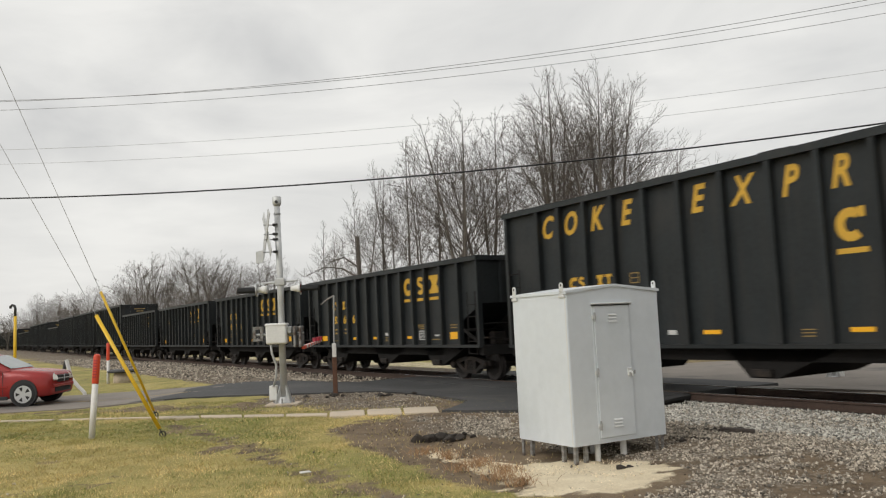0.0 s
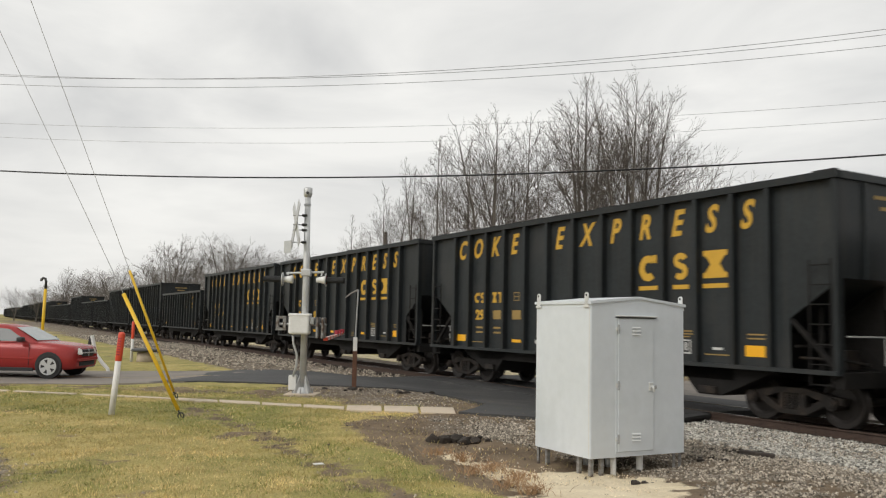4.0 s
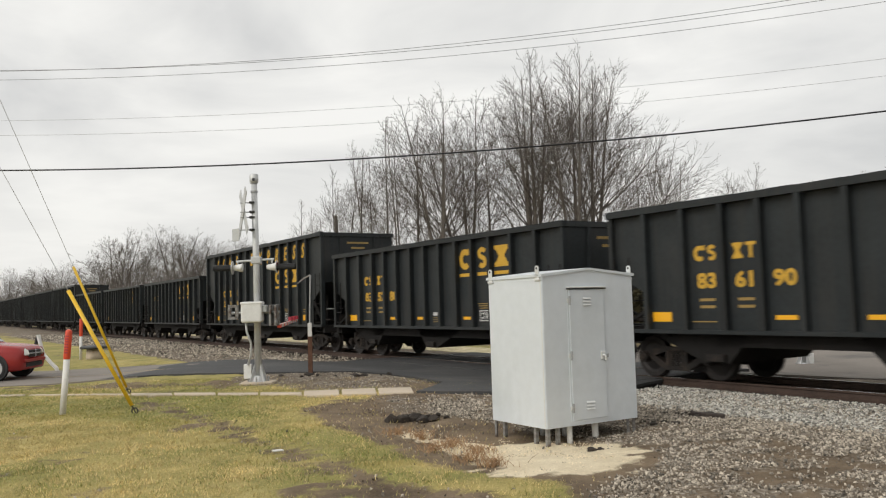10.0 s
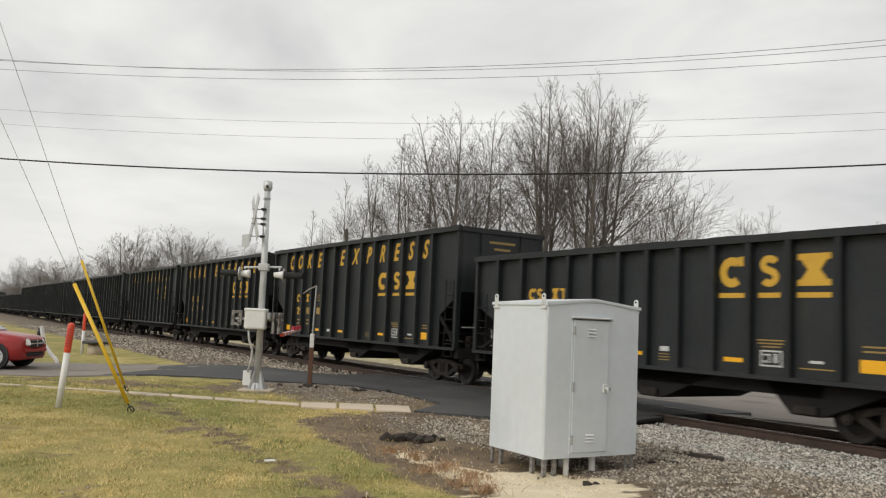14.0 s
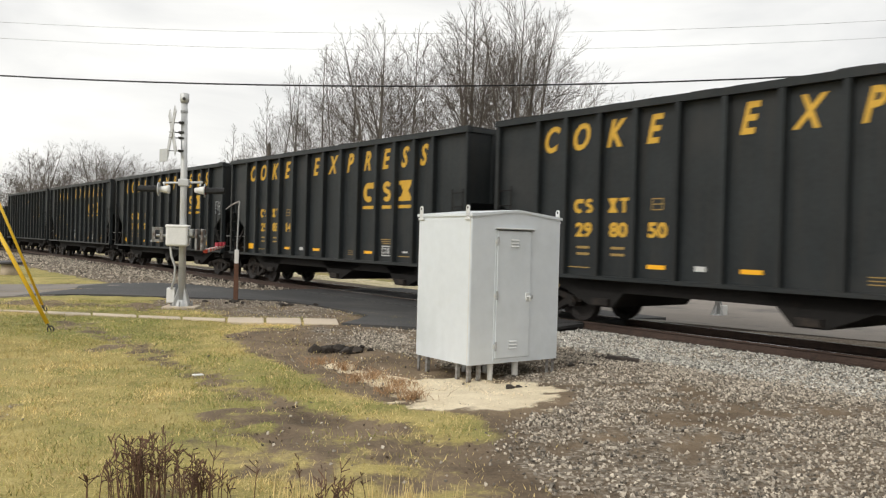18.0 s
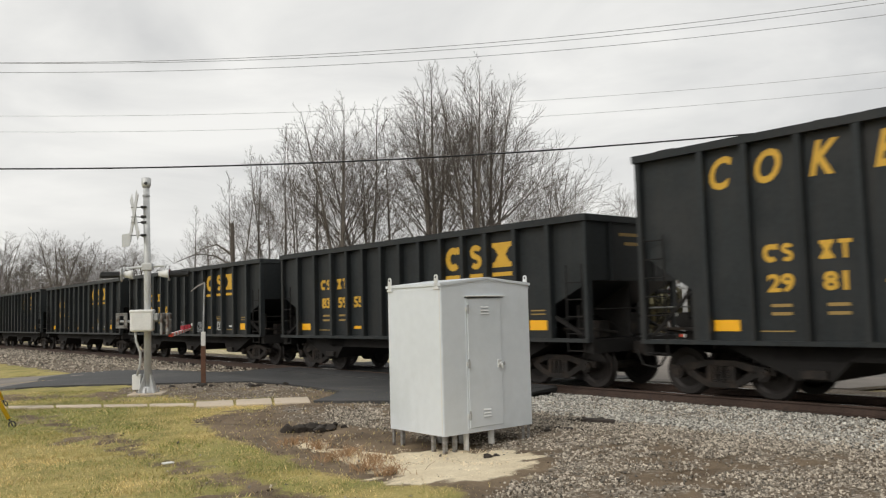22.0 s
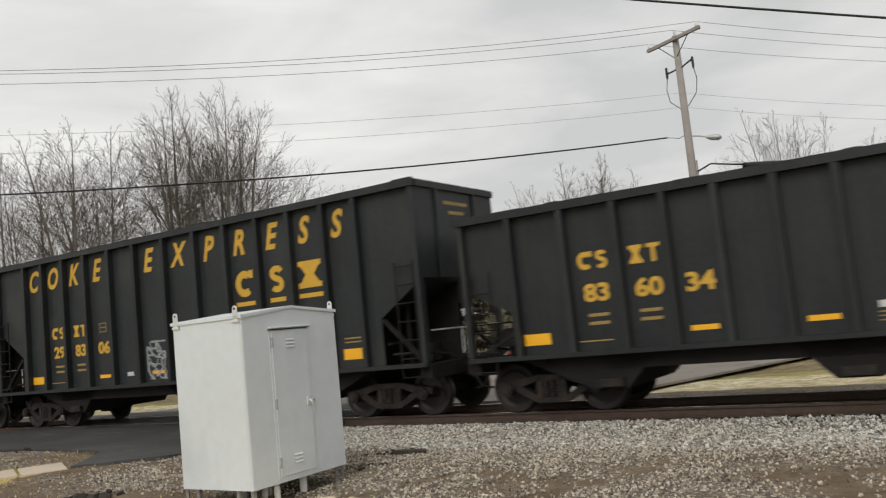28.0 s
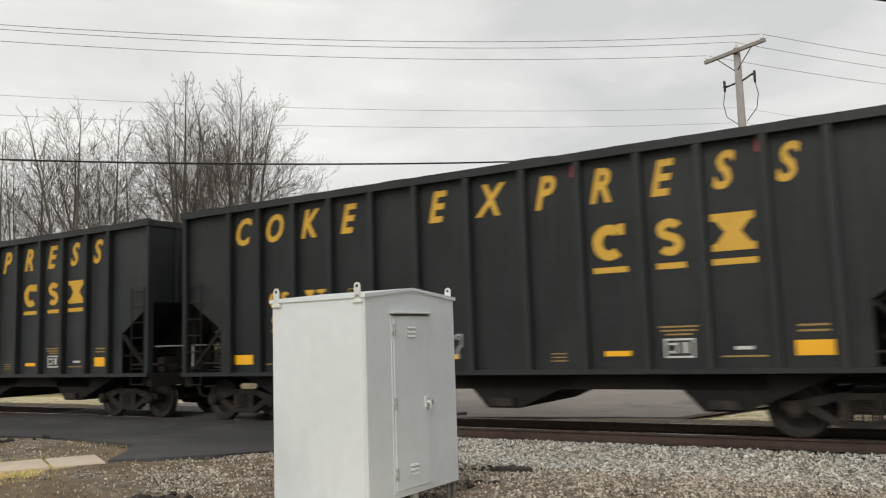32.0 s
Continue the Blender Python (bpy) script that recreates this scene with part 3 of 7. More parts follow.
    for z in (1.60, 1.68):
        paint(bar_mesh(0.42, 0.03, YELLOW_DIM), right, z, "stencil")
    for k in ((4, 6, 9) if high else (4, 6, 9)):
        paint(bar_mesh(0.44, 0.085, REFLECT_YELLOW), panel(k), 1.29, "reflector")
    paint(bar_mesh(0.24, 0.10, STENCIL_WHITE), panel(5 if high else 7), 1.29 if high else 1.41, "stencil")
    for z in (1.22, 1.28, 1.34):
        paint(bar_mesh(0.28, 0.018, YELLOW_DIM), panel(8 if high else 7), z, "stencil")
    bm = bmesh.new()
    for q in ((-0.23, 0.23, 0, 0.03), (-0.23, 0.23, 0.27, 0.30), (-0.23, -0.20, 0.03, 0.27), (0.20, 0.23, 0.03, 0.27), (-0.05, -0.02, 0.07, 0.24), (0.06, 0.13, 0.07, 0.24), (-0.16, -0.09, 0.07, 0.11), (-0.17, -0.05, 0.2, 0.23)):
        box(bm, q[0], q[1], -0.004, 0.004, q[2], q[3])
    paint(mesh_of(bm, "stencil", STENCIL_WHITE), panel(10), 1.25, "stencil_box", "white outlined stencil box")
    for i, z in enumerate((1.60, 1.66, 1.72)):
        paint(bar_mesh((0.4, 0.56, 0.62)[i], 0.026, YELLOW_DIM), panel(10), z, "stencil")
    paint(bar_mesh(0.26, 0.05, STENCIL_WHITE), panel(11), 1.36, "stencil")
    paint(bar_mesh(0.66, 0.024, YELLOW_DIM), panel(11), 1.25, "stencil")
    if high:
        tagged(car, "tall black coke hopper car with yellow lettering", "hopper car", "train")
    else:
        tagged(car, "low black ribbed hopper car with yellow emblem", "hopper car", "train")
    return car, length, panel


TALL, TALL_LEN, TALL_PANEL = hopper_car(True)
LOW, LOW_LEN, LOW_PANEL = hopper_car(False)

# trailing end of each car at the clip's start, its kind and its number where it can be read
CARS = [
    (13.76, "L", ""), (-2.29, "H", ""), (-18.34, "H", "29 83"), (-32.83, "L", "83 60 61"), (-46.81, "L", "83 73"), (-61.39, "L", "83 62 31"), (-75.86, "L", "83"),
    (-91.77, "H", "29"), (-107.68, "H", "29 83 01"), (-123.59, "H", "29 83 96"), (-137.65, "L", "83 57 83"), (-153.57, "H", "29"), (-169.55, "H", "29 84 00"), (-183.65, "L", "83 61 90"),
    (-198.21, "L", "83 52 88"), (-214.19, "H", "29"), (-228.45, "L", "83"), (-242.83, "L", "83 72 22"), (-257.02, "L", "83 63 00"), (-272.85, "H", "29"), (-288.68, "H", "29"),
    (-304.51, "H", "29 84 57"), (-320.62, "H", "29 80 50"), (-336.60, "H", "29 83 14"), (-352.34, "H", "29 81 29"), (-368.28, "H", "29 83 23"), (-384.02, "H", "29 81 47"), (-398.34, "L", "83 59 55"),
    (-412.80, "L", "83 71 08"), (-427.06, "L", "83 61 53"), (-441.45, "L", "83 74 17"), (-456.09, "L", "83"), (-471.47, "H", "29"), (-485.19, "L", "83 60 34"), (-501.00, "H", "29 83 06"),
    (-516.96, "H", "29 84 12"), (-531.12, "L", "83 64 28"), (-545.57, "L", "83 60 90"), (-561.73, "H", "29"), (-577.78, "H", "29"), (-592.18, "L", "83"), (-608.23, "H", "29"),
]
TRAIN = []


def doodle(seed, w, h, strokes):
    """A sprayed scrawl: a few curling flat strokes."""
    rnd = random.Random(seed)
    bm = bmesh.new()
    for k in range(strokes):
        x, z, a = rnd.uniform(-w / 2, w / 2), rnd.uniform(0.1, h), rnd.uniform(0, 6.3)
        pts = []
        for i in range(10):
            pts.append((x, z))
            a += rnd.uniform(-0.9, 0.9)
            x = min(max(x + 0.07 * math.cos(a), -w / 2), w / 2)
            z = min(max(z + 0.07 * math.sin(a), 0), h)
        t = rnd.uniform(0.012, 0.03)
        for (xa, za), (xb, zb) in zip(pts, pts[1:]):
            d = math.hypot(xb - xa, zb - za) + 1e-6
            nx, nz = -(zb - za) / d * t, (xb - xa) / d * t
            vs = [bm.verts.new((px, -0.003, pz)) for px, pz in ((xa + nx, za + nz), (xb + nx, zb + nz), (xb - nx, zb - nz), (xa - nx, za - nz))]
            bm.faces.new(vs)
    bmesh.ops.recalc_face_normals(bm, faces=bm.faces[:])
    return mesh_of(bm, "graffiti", GRAFFITI)


def build_train():
    scrawls = {34: ((6, 0.75, 0.9, 26), (7, 0.9, 0.28, 22)), 24: ((11, 0.6, 0.6, 18), (12, 0.5, 0.55, 14), (13, 0.5, 0.5, 18)), 23: (), 20: ((13, 0.6, 0.6, 12),), 32: ((5, 0.35, 0.6, 14),),
               28: ((6, 0.5, 0.4, 14), (8, 0.8, 0.36, 22)), 22: ((10, 0.5, 0.35, 8),), 25: ((6, 0.7, 0.6, 20),), 38: ((6, 0.6, 0.55, 10),), 35: ((1, 0.5, 0.35, 8),)}
    for n, (rear, kind, number) in enumerate(CARS):
        src, length, panel = (TALL, TALL_LEN, TALL_PANEL) if kind == "H" else (LOW, LOW_LEN, LOW_PANEL)
        mid = rear + length / 2
        p = on_track(mid)
        car = copy_thing(src, pose(p.x, p.y, p.z, 0, 0, TRACK_TURN))
        if n == 4:
            # on this car the emblem stands one panel further back
            for o in car.children:
                if o.name.startswith(("emblem", "underline")):
                    o.location.x -= 0.9
        y = -SHEET - 0.018
        pairs = number.split()
        for k in range(3):
            x = panel(2 + k)
            if k < len(pairs):
                part("number", writing(pairs[k], 0.30, YELLOW, 0, 0.014, 1.17), None, car, "yellow painted number " + pairs[k], at=pose(x + 0.01, y, 1.93))
            else:
                part("number", bar_mesh(0.42, 0.26, YELLOW_DIM), None, car, at=pose(x, y, 1.94))
        for k, w, h, strokes in scrawls.get(n, ()):
            part("graffiti", doodle(n * 10 + k, w, h, strokes), None, car, "pale sprayed graffiti", at=pose(panel(k), y - 0.004, 1.18 if k < 13 else 2.6))
        TRAIN.append((car, mid))
    for src in (TALL, LOW):
        for o in (*src.children_recursive, src):
            bpy.data.objects.remove(o)


build_train()


# ---- ground ----
def inside(px, py, poly):
    """Signed distance to a polygon's edge, above 0 within it."""
    best, within = np.full(px.shape, 1e9), np.zeros(px.shape, bool)
    for (xa, ya), (xb, yb) in zip(poly, poly[1:] + poly[:1]):
        ex, ey = xb - xa, yb - ya
        t = np.clip(((px - xa) * ex + (py - ya) * ey) / (ex * ex + ey * ey + 1e-12), 0, 1)
        best = np.minimum(best, np.hypot(px - xa - t * ex, py - ya - t * ey))
        cross = (ya > py) != (yb > py)
        within ^= cross & (px < xa + (py - ya) / (yb - ya + 1e-12) * ex)
    return np.where(within, best, -best)


def near_line(px, py, pts):
    best = np.full(px.shape, 1e9)
    for (xa, ya), (xb, yb) in zip(pts, pts[1:]):
        ex, ey = xb - xa, yb - ya
        t = np.clip(((px - xa) * ex + (py - ya) * ey) / (ex * ex + ey * ey), 0, 1)
        best = np.minimum(best, np.hypot(px - xa - t * ex, py - ya - t * ey))
    return best


def wobble(px, py, scale, seed=0.0):
    """Smooth noise, about -1 to 1."""
    return np.array([noise.noise((a * scale + seed, b * scale - seed, seed * 1.7)) for a, b in zip(px.ravel(), py.ravel())]).reshape(px.shape)


GRAVEL_YARD = [(0.9, 1.0), (2.6, 4.3), (1.9, 5.1), (1.55, 5.6), (1.3, 6.2), (1.4, 6.8), (1.6, 7.5), (2.5, 8.3), (2.7, 9.4), (1.2, 11.4), (0.3, 12.2), (-0.5, 13.0), (-0.6, 15.0), (1.3, 14.9), (5.4, 16.2), (9, 18), (40, -30), (2, -30)]
LIME = [(-0.15, 10.9), (0.4, 10.5), (0.9, 10.2), (1.6, 10.3), (2.1, 9.9), (2.75, 9.9), (2.5, 8.6), (2.25, 8.05), (1.9, 7.75), (1.3, 7.8), (1.0, 8.05), (0.65, 8.9), (0.2, 9.5), (-0.1, 10.1)]
LEFT_STONES = [(-7.5, 10.6), (-5.9, 10.3), (-4.9, 9.4), (-4.1, 8.2), (-4.3, 7.2), (-6.5, 7.0), (-8, 8)]
MAST_STONES = [(-4.6, 19.9), (-3.6, 17.6), (-2.4, 16.5), (-0.4, 16.2), (0.3, 16.6), (0.4, 17.6), (-0.6, 19.7), (-1.6, 20.5), (-2.7, 20.3)]
RUT = [(-4.9, 15.0), (-3.6, 13.2), (-2.3, 10.9), (-1.4, 9.5), (-0.7, 8.2), (-0.15, 7.4), (0.3, 7.0), (0.7, 6.5)]
CROSS_RUT = [(-1.1, 7.55), (-0.7, 7.4), (-0.3, 7.42), (0.1, 7.4)]
GRASS_STRIP = [(-2.7, 13.4), (-1.7, 12.0), (-0.9, 10.3), (-0.3, 9.0), (0.2, 8.15), (0.7, 7.8), (1.05, 7.35), (1.3, 6.9)]
BARE = [(-1.9, 13.7), (-1.2, 14.3), (-0.5, 14.7), (0.3, 14.8), (0.9, 12.4), (1.4, 11.2), (1.1, 10.2), (0.6, 8.9), (0.9, 8.0), (0.75, 7.95), (0.2, 8.4), (-0.3, 9.5), (-0.8, 11.0), (-1.4, 11.9)]
WALK_END = [(-1.6, 14.4), (1.2, 14.3), (1.6, 15.2), (0.4, 15.6), (0.9, 17.2), (0.3, 18.9), (-1.0, 20.9), (-2.8, 20.9), (-3.3, 18.4), (-2.0, 17.2), (-0.6, 16.6), (-0.4, 15.2)]
MUD_YARD = [(-0.5, 7.6), (0.2, 7.6), (1.0, 7.3), (1.45, 6.9), (1.35, 6.2), (1.65, 5.5), (2.6, 4.7), (2.0, 2.0), (0.3, 2.0), (0.2, 4.9), (-0.15, 5.8), (-0.3, 6.8)]


def covers(x, y):
    """How much grass, gravel, pale lime and dark mud there is, from 0 to 1."""
    d = N.x * x + N.y * y
    w1, w2, w3 = wobble(x, y, 0.9, 3.1), wobble(x, y, 3.1, 7.7), wobble(x, y, 7.3, 1.9)
    ragged = 0.26 * w1 + 0.26 * w2 + 0.18 * w3
    gravel = smooth((inside(x, y, GRAVEL_YARD) + 0.8 * ragged) / 0.4 + 0.5)
    gravel = np.maximum(gravel, 0.75 * smooth((inside(x, y, LEFT_STONES) + ragged) / 0.6 + 0.3))
    gravel = np.maximum(gravel, 0.7 * smooth((inside(x, y, MAST_STONES) + ragged) / 0.5 + 0.4))
    dirt = smooth(1.8 * wobble(x, y, 0.55, 12.3) + 1.2 * w2 + 0.6 * w3 + 0.15) * smooth((11.3 - d) / 1.5)
    gravel = gravel * (1 - 0.72 * dirt)
    bed = smooth((d - np.where(y > 19, 6.9 - 0.05 * np.clip(y - 29, 0, 22), 10.3) + ragged) / 0.7) * (d < 14.9 + 4.6)
    gravel = np.maximum(gravel, bed)
    lime = smooth((inside(x, y, LIME) + 1.15 * ragged) / 0.3 + 0.42)
    rut = smooth((0.36 - near_line(x, y, RUT) + 1.1 * ragged) / 0.5 + 0.3) * (0.76 + 0.3 * w1 + 0.4 * w2 + 0.25 * w3)
    rut = np.maximum(rut, smooth((0.2 - near_line(x, y, CROSS_RUT) + 0.6 * ragged) / 0.3 + 0.2))
    strip = smooth((0.32 - near_line(x, y, GRASS_STRIP) + 0.55 * ragged) / 0.25 + 0.2)
    yard = smooth((inside(x, y, MUD_YARD) + 1.3 * ragged) / 0.5 + 0.5) * (0.72 + 0.6 * w2 + 0.3 * w1)
    bare = smooth((inside(x, y, BARE) + 0.9 * ragged) / 0.35 + 0.55) * (0.95 + 0.25 * w2)
    thin = 0.6 * smooth((w1 + 0.8 * w2 + 0.5 * w3 - 0.42) / 0.3)
    mud = np.clip(np.maximum.reduce([rut, yard, thin]), 0, 1) * (1 - 0.9 * strip)
    mud = np.maximum(mud, np.clip(bare, 0, 1) * (1 - 0.75 * strip))
    mud = np.maximum(mud, 0.9 * smooth((inside(x, y, WALK_END) + ragged) / 0.35 + 0.5))
    kerb = smooth((0.9 - np.abs(y - (18.9 - 0.1 * (x + 9))) + 2.0 * ragged) / 0.7) * (x < -4.0) * 0.85
    mud = np.maximum(mud, kerb)
    grass = (1 - gravel) * (1 - lime) * (1 - 0.95 * mud) * (y > -1e9)
    yard_side = np.maximum(smooth((inside(x, y, GRAVEL_YARD) + 0.4 + 0.3 * ragged) / 0.3), smooth((inside(x, y, LIME) + 0.3 + 0.4 * ragged) / 0.25))
    yard_side = yard_side * (1 - 0.9 * strip)
    mud = np.maximum(mud, yard_side * (1 - gravel) * (1 - lime))
    grass = grass * (1 - yard_side)
    field = 0.6 * smooth((d - 22.5) / 2.0)
    mud = np.maximum(mud, field)
    grass = grass * (1 - field) * (1 - smooth((1.7 - np.hypot(x - 1.6, y - 10.8)) / 0.3))
    far_road = smooth((d - 19.5) / 0.4) * smooth((23.2 - d) / 0.4)
    gravel = np.maximum(gravel, 0.0) * (1 - far_road)
    return grass, gravel, np.maximum(lime, 0.55 * far_road), mud


def green_patch(x, y):
    """Where the grass is greener: broad patches and along the rut."""
    rut = 0.35 * smooth((1.5 - near_line(x, y, RUT)) / 0.9) + 0.4 * smooth((y - 12.3) / 2.2)
    return smooth(0.12 + 0.9 * wobble(x, y, 0.38, 2.2) + 0.5 * wobble(x, y, 1.7, 8.2) + 0.3 * wobble(x, y, 6.0, 5.2) + rut)


def axis(lo, a, b, hi, fine):
    mid = list(np.arange(a, b, fine))
    down, up, s = [], [], fine
    while (down[-1] if down else a) > lo:
        s *= 1.13
        down.append((down[-1] if down else a) - s)
    s = fine
    while (up[-1] if up else b) < hi:
        s *= 1.13
        up.append((up[-1] if up else b) + s)
    return np.array(down[::-1] + mid + up)


def ground_material():
    m = bpy.data.materials.new("grass_mud_and_gravel")
    m.use_nodes = True
    n, l = m.node_tree.nodes, m.node_tree.links
    b = n["Principled BSDF"]
    b.inputs["Roughness"].default_value = 0.9
    b.inputs["Specular IOR Level"].default_value = 0.25
    co = n.new("ShaderNodeTexCoord")

    def tex(scale, detail=5.0, rough=0.6):
        t = n.new("ShaderNodeTexNoise")
        t.inputs["Scale"].default_value, t.inputs["Detail"].default_value, t.inputs["Roughness"].default_value = scale, detail, rough
        l.new(co.outputs["Object"], t.inputs["Vector"])
        return t.outputs["Fac"]

    def ramp(fac, *stops):
        r = n.new("ShaderNodeValToRGB")
        e = r.color_ramp.elements
        while len(e) < len(stops):
            e.new(0.5)
        for k, (p, c) in enumerate(stops):
            e[k].position, e[k].color = p, (*c, 1)
        l.new(fac, r.inputs["Fac"])
        return r.outputs["Color"]

    def mix(fac, a, c, kind="MIX"):
        x = n.new("ShaderNodeMix")
        x.data_type, x.blend_type = "RGBA", kind
        if isinstance(fac, float):
            x.inputs["Factor"].default_value = fac
        else:
            l.new(fac, x.inputs["Factor"])
        l.new(a, x.inputs["A"])
        l.new(c, x.inputs["B"])
        return x.outputs["Result"]

    big, mid, fine, patch = tex(0.45, 4), tex(2.6, 6, 0.65), tex(38, 4, 0.7), tex(1.1, 7, 0.7)
    grass = mix(0.5, ramp(big, (0.42, (0.17, 0.195, 0.05)), (0.50, (0.38, 0.315, 0.10)), (0.58, (0.60, 0.47, 0.19))), ramp(mid, (0.34, (0.15, 0.115, 0.05)), (0.48, (0.36, 0.30, 0.095)), (0.68, (0.62, 0.50, 0.22))))
    grass = mix(0.45, grass, ramp(patch, (0.40, (0.17, 0.18, 0.05)), (0.50, (0.42, 0.35, 0.12)), (0.60, (0.64, 0.50, 0.22))))
    grass = mix(0.45, grass, ramp(fine, (0.3, (0.09, 0.08, 0.025)), (0.7, (0.62, 0.5, 0.2))))
    mud = mix(0.5, ramp(mid, (0.33, (0.060, 0.041, 0.025)), (0.66, (0.25, 0.18, 0.115))), ramp(fine, (0.3, (0.055, 0.039, 0.025)), (0.7, (0.26, 0.195, 0.13))))
    mud = mix(0.35, mud, ramp(patch, (0.36, (0.05, 0.037, 0.026)), (0.62, (0.33, 0.25, 0.165))))
    vor = n.new("ShaderNodeTexVoronoi")
    vor.inputs["Scale"].default_value = 21.0
    l.new(co.outputs["Object"], vor.inputs["Vector"])
    sep = n.new("ShaderNodeSeparateColor")
    l.new(vor.outputs["Color"], sep.inputs["Color"])
    stone = ramp(sep.outputs["Red"], (0.0, (0.12, 0.10, 0.078)), (0.5, (0.265, 0.235, 0.19)), (1.0, (0.50, 0.46, 0.40)))
    # shade between the stones is multiplied into their colour
    gap_shade = ramp(vor.outputs["Distance"], (0.25, (1, 1, 1)), (0.75, (0.38, 0.34, 0.30)))
    stone = mix(1.0, stone, gap_shade, "MULTIPLY")
    soil_in = n.new("ShaderNodeMapRange")
    soil_in.inputs["From Min"].default_value, soil_in.inputs["From Max"].default_value, soil_in.inputs["To Min"].default_value, soil_in.inputs["To Max"].default_value = 0.42, 0.6, 0.7, 0.1
    l.new(patch, soil_in.inputs["Value"])
    stone = mix(soil_in.outputs["Result"], stone, mud)
    lime = mix(0.5, ramp(mid, (0.3, (0.54, 0.44, 0.29)), (0.6, (0.84, 0.74, 0.54))), ramp(fine, (0.3, (0.56, 0.46, 0.31)), (0.7, (0.86, 0.76, 0.57))))
    at = n.new("ShaderNodeAttribute")
    at.attribute_name = "cover"
    ch = n.new("ShaderNodeSeparateColor")
    l.new(at.outputs["Color"], ch.inputs["Color"])

    lush = mix(0.5, ramp(mid, (0.34, (0.10, 0.105, 0.032)), (0.66, (0.30, 0.29, 0.085))), ramp(fine, (0.3, (0.09, 0.10, 0.03)), (0.7, (0.34, 0.33, 0.11))))
    dim = n.new("ShaderNodeMath")
    dim.operation = "MULTIPLY"
    dim.inputs[1].default_value = 0.7
    l.new(at.outputs["Alpha"], dim.inputs[0])
    grass = mix(dim.outputs[0], grass, lush)
    crumb = tex(11, 4, 0.7)
    both = n.new("ShaderNodeMath")
    both.operation = "ADD"
    l.new(mid, both.inputs[0])
    l.new(crumb, both.inputs[1])

    def edge(chan):
        a = n.new("ShaderNodeMath")
        a.operation = "MULTIPLY_ADD"
        a.inputs[1].default_value = 0.95
        l.new(both.outputs[0], a.inputs[0])
        l.new(chan, a.inputs[2])
        r = n.new("ShaderNodeMapRange")
        r.inputs["From Min"].default_value, r.inputs["From Max"].default_value = 1.25, 1.65
        l.new(a.outputs[0], r.inputs["Value"])
        return r.outputs["Result"]

    col = mix(edge(ch.outputs["Red"]), mud, grass)
    col = mix(edge(ch.outputs["Green"]), col, stone)
    col = mix(edge(ch.outputs["Blue"]), col, lime)
    l.new(col, b.inputs["Base Color"])
    hsum = n.new("ShaderNodeMath")
    hsum.operation = "ADD"
    l.new(fine, hsum.inputs[0])
    l.new(mid, hsum.inputs[1])
    bp = n.new("ShaderNodeBump")
    bp.inputs["Strength"].default_value, bp.inputs["Distance"].default_value = 0.7, 0.03
    l.new(hsum.outputs[0], bp.inputs["Height"])
    l.new(bp.outputs["Normal"], b.inputs["Normal"])
    return m


def build_ground():
    xs, ys = axis(-2500, -24, 10.5, 2500, 0.17), axis(-2500, 3.2, 44.0, 2500, 0.17)
    gx, gy = np.meshgrid(xs, ys)
    z = ground_z(gx, gy)
    grass, gravel, lime, mud = covers(gx, gy)
    near = (np.hypot(gx, gy - 8) < 40)
    rough = wobble(gx, gy, 1.7, 1.3) * 0.022 + wobble(gx, gy, 6.0, 5.3) * 0.012
    z = z + np.where(near, rough * (1 + 1.6 * mud) - 0.045 * mud * smooth(0.5 + wobble(gx, gy, 0.8, 9.1)), 0) * (1 - 0.6 * gravel)
    d = N.x * gx + N.y * gy
    z = z - 0.16 * smooth((d - 13.0) / 0.4) * smooth((16.8 - d) / 0.4)
    nx, ny = len(xs), len(ys)
    verts = np.stack([gx, gy, z], -1).reshape(-1, 3)
    idx = np.arange(nx * ny).reshape(ny, nx)
    faces = np.stack([idx[:-1, :-1], idx[:-1, 1:], idx[1:, 1:], idx[1:, :-1]], -1).reshape(-1, 4)
    me = bpy.data.meshes.new("ground")
    me.from_pydata(verts.tolist(), [], faces.tolist())
    at = me.color_attributes.new("cover", "FLOAT_COLOR", "POINT")
    at.data.foreach_set("color", np.stack([grass, gravel, lime, green_patch(gx, gy)], -1).reshape(-1))
    me.materials.append(ground_material())
    me.shade_smooth()
    return tagged(new("ground", me), "patchy winter grass, mud and pale gravel ground", "ground", kind="structure")


def sheet(name, outline, lift, material, label, cuts=5, skirt=0.06):
    """A paved sheet that follows the ground, with its edge turned down."""
    bm = bmesh.new()
    f = bm.faces.new([bm.verts.new((x, y, 0)) for x, y in outline])
    bmesh.ops.triangulate(bm, faces=[f])
    for _ in range(cuts):
        long = [e for e in bm.edges if e.calc_length() > 1.2]
        if not long:
            break
        bmesh.ops.subdivide_edges(bm, edges=long, cuts=1)
        bmesh.ops.triangulate(bm, faces=bm.faces[:])
    for v in bm.verts:
        v.co.z = (lift(v.co.x, v.co.y) if callable(lift) else gz(v.co.x, v.co.y) + lift)
    rim = [e for e in bm.edges if e.is_boundary]
    down = bmesh.ops.extrude_edge_only(bm, edges=rim)
    for v in down["geom"]:
        if isinstance(v, bmesh.types.BMVert):
            v.co.z -= skirt
    bmesh.ops.recalc_face_normals(bm, faces=bm.faces[:])
    if sum(f.normal.z * f.calc_area() for f in bm.faces) < 0:
        bmesh.ops.reverse_faces(bm, faces=bm.faces[:])
    return tagged(new(name, mesh_of(bm, name, material)), label, kind="structure")


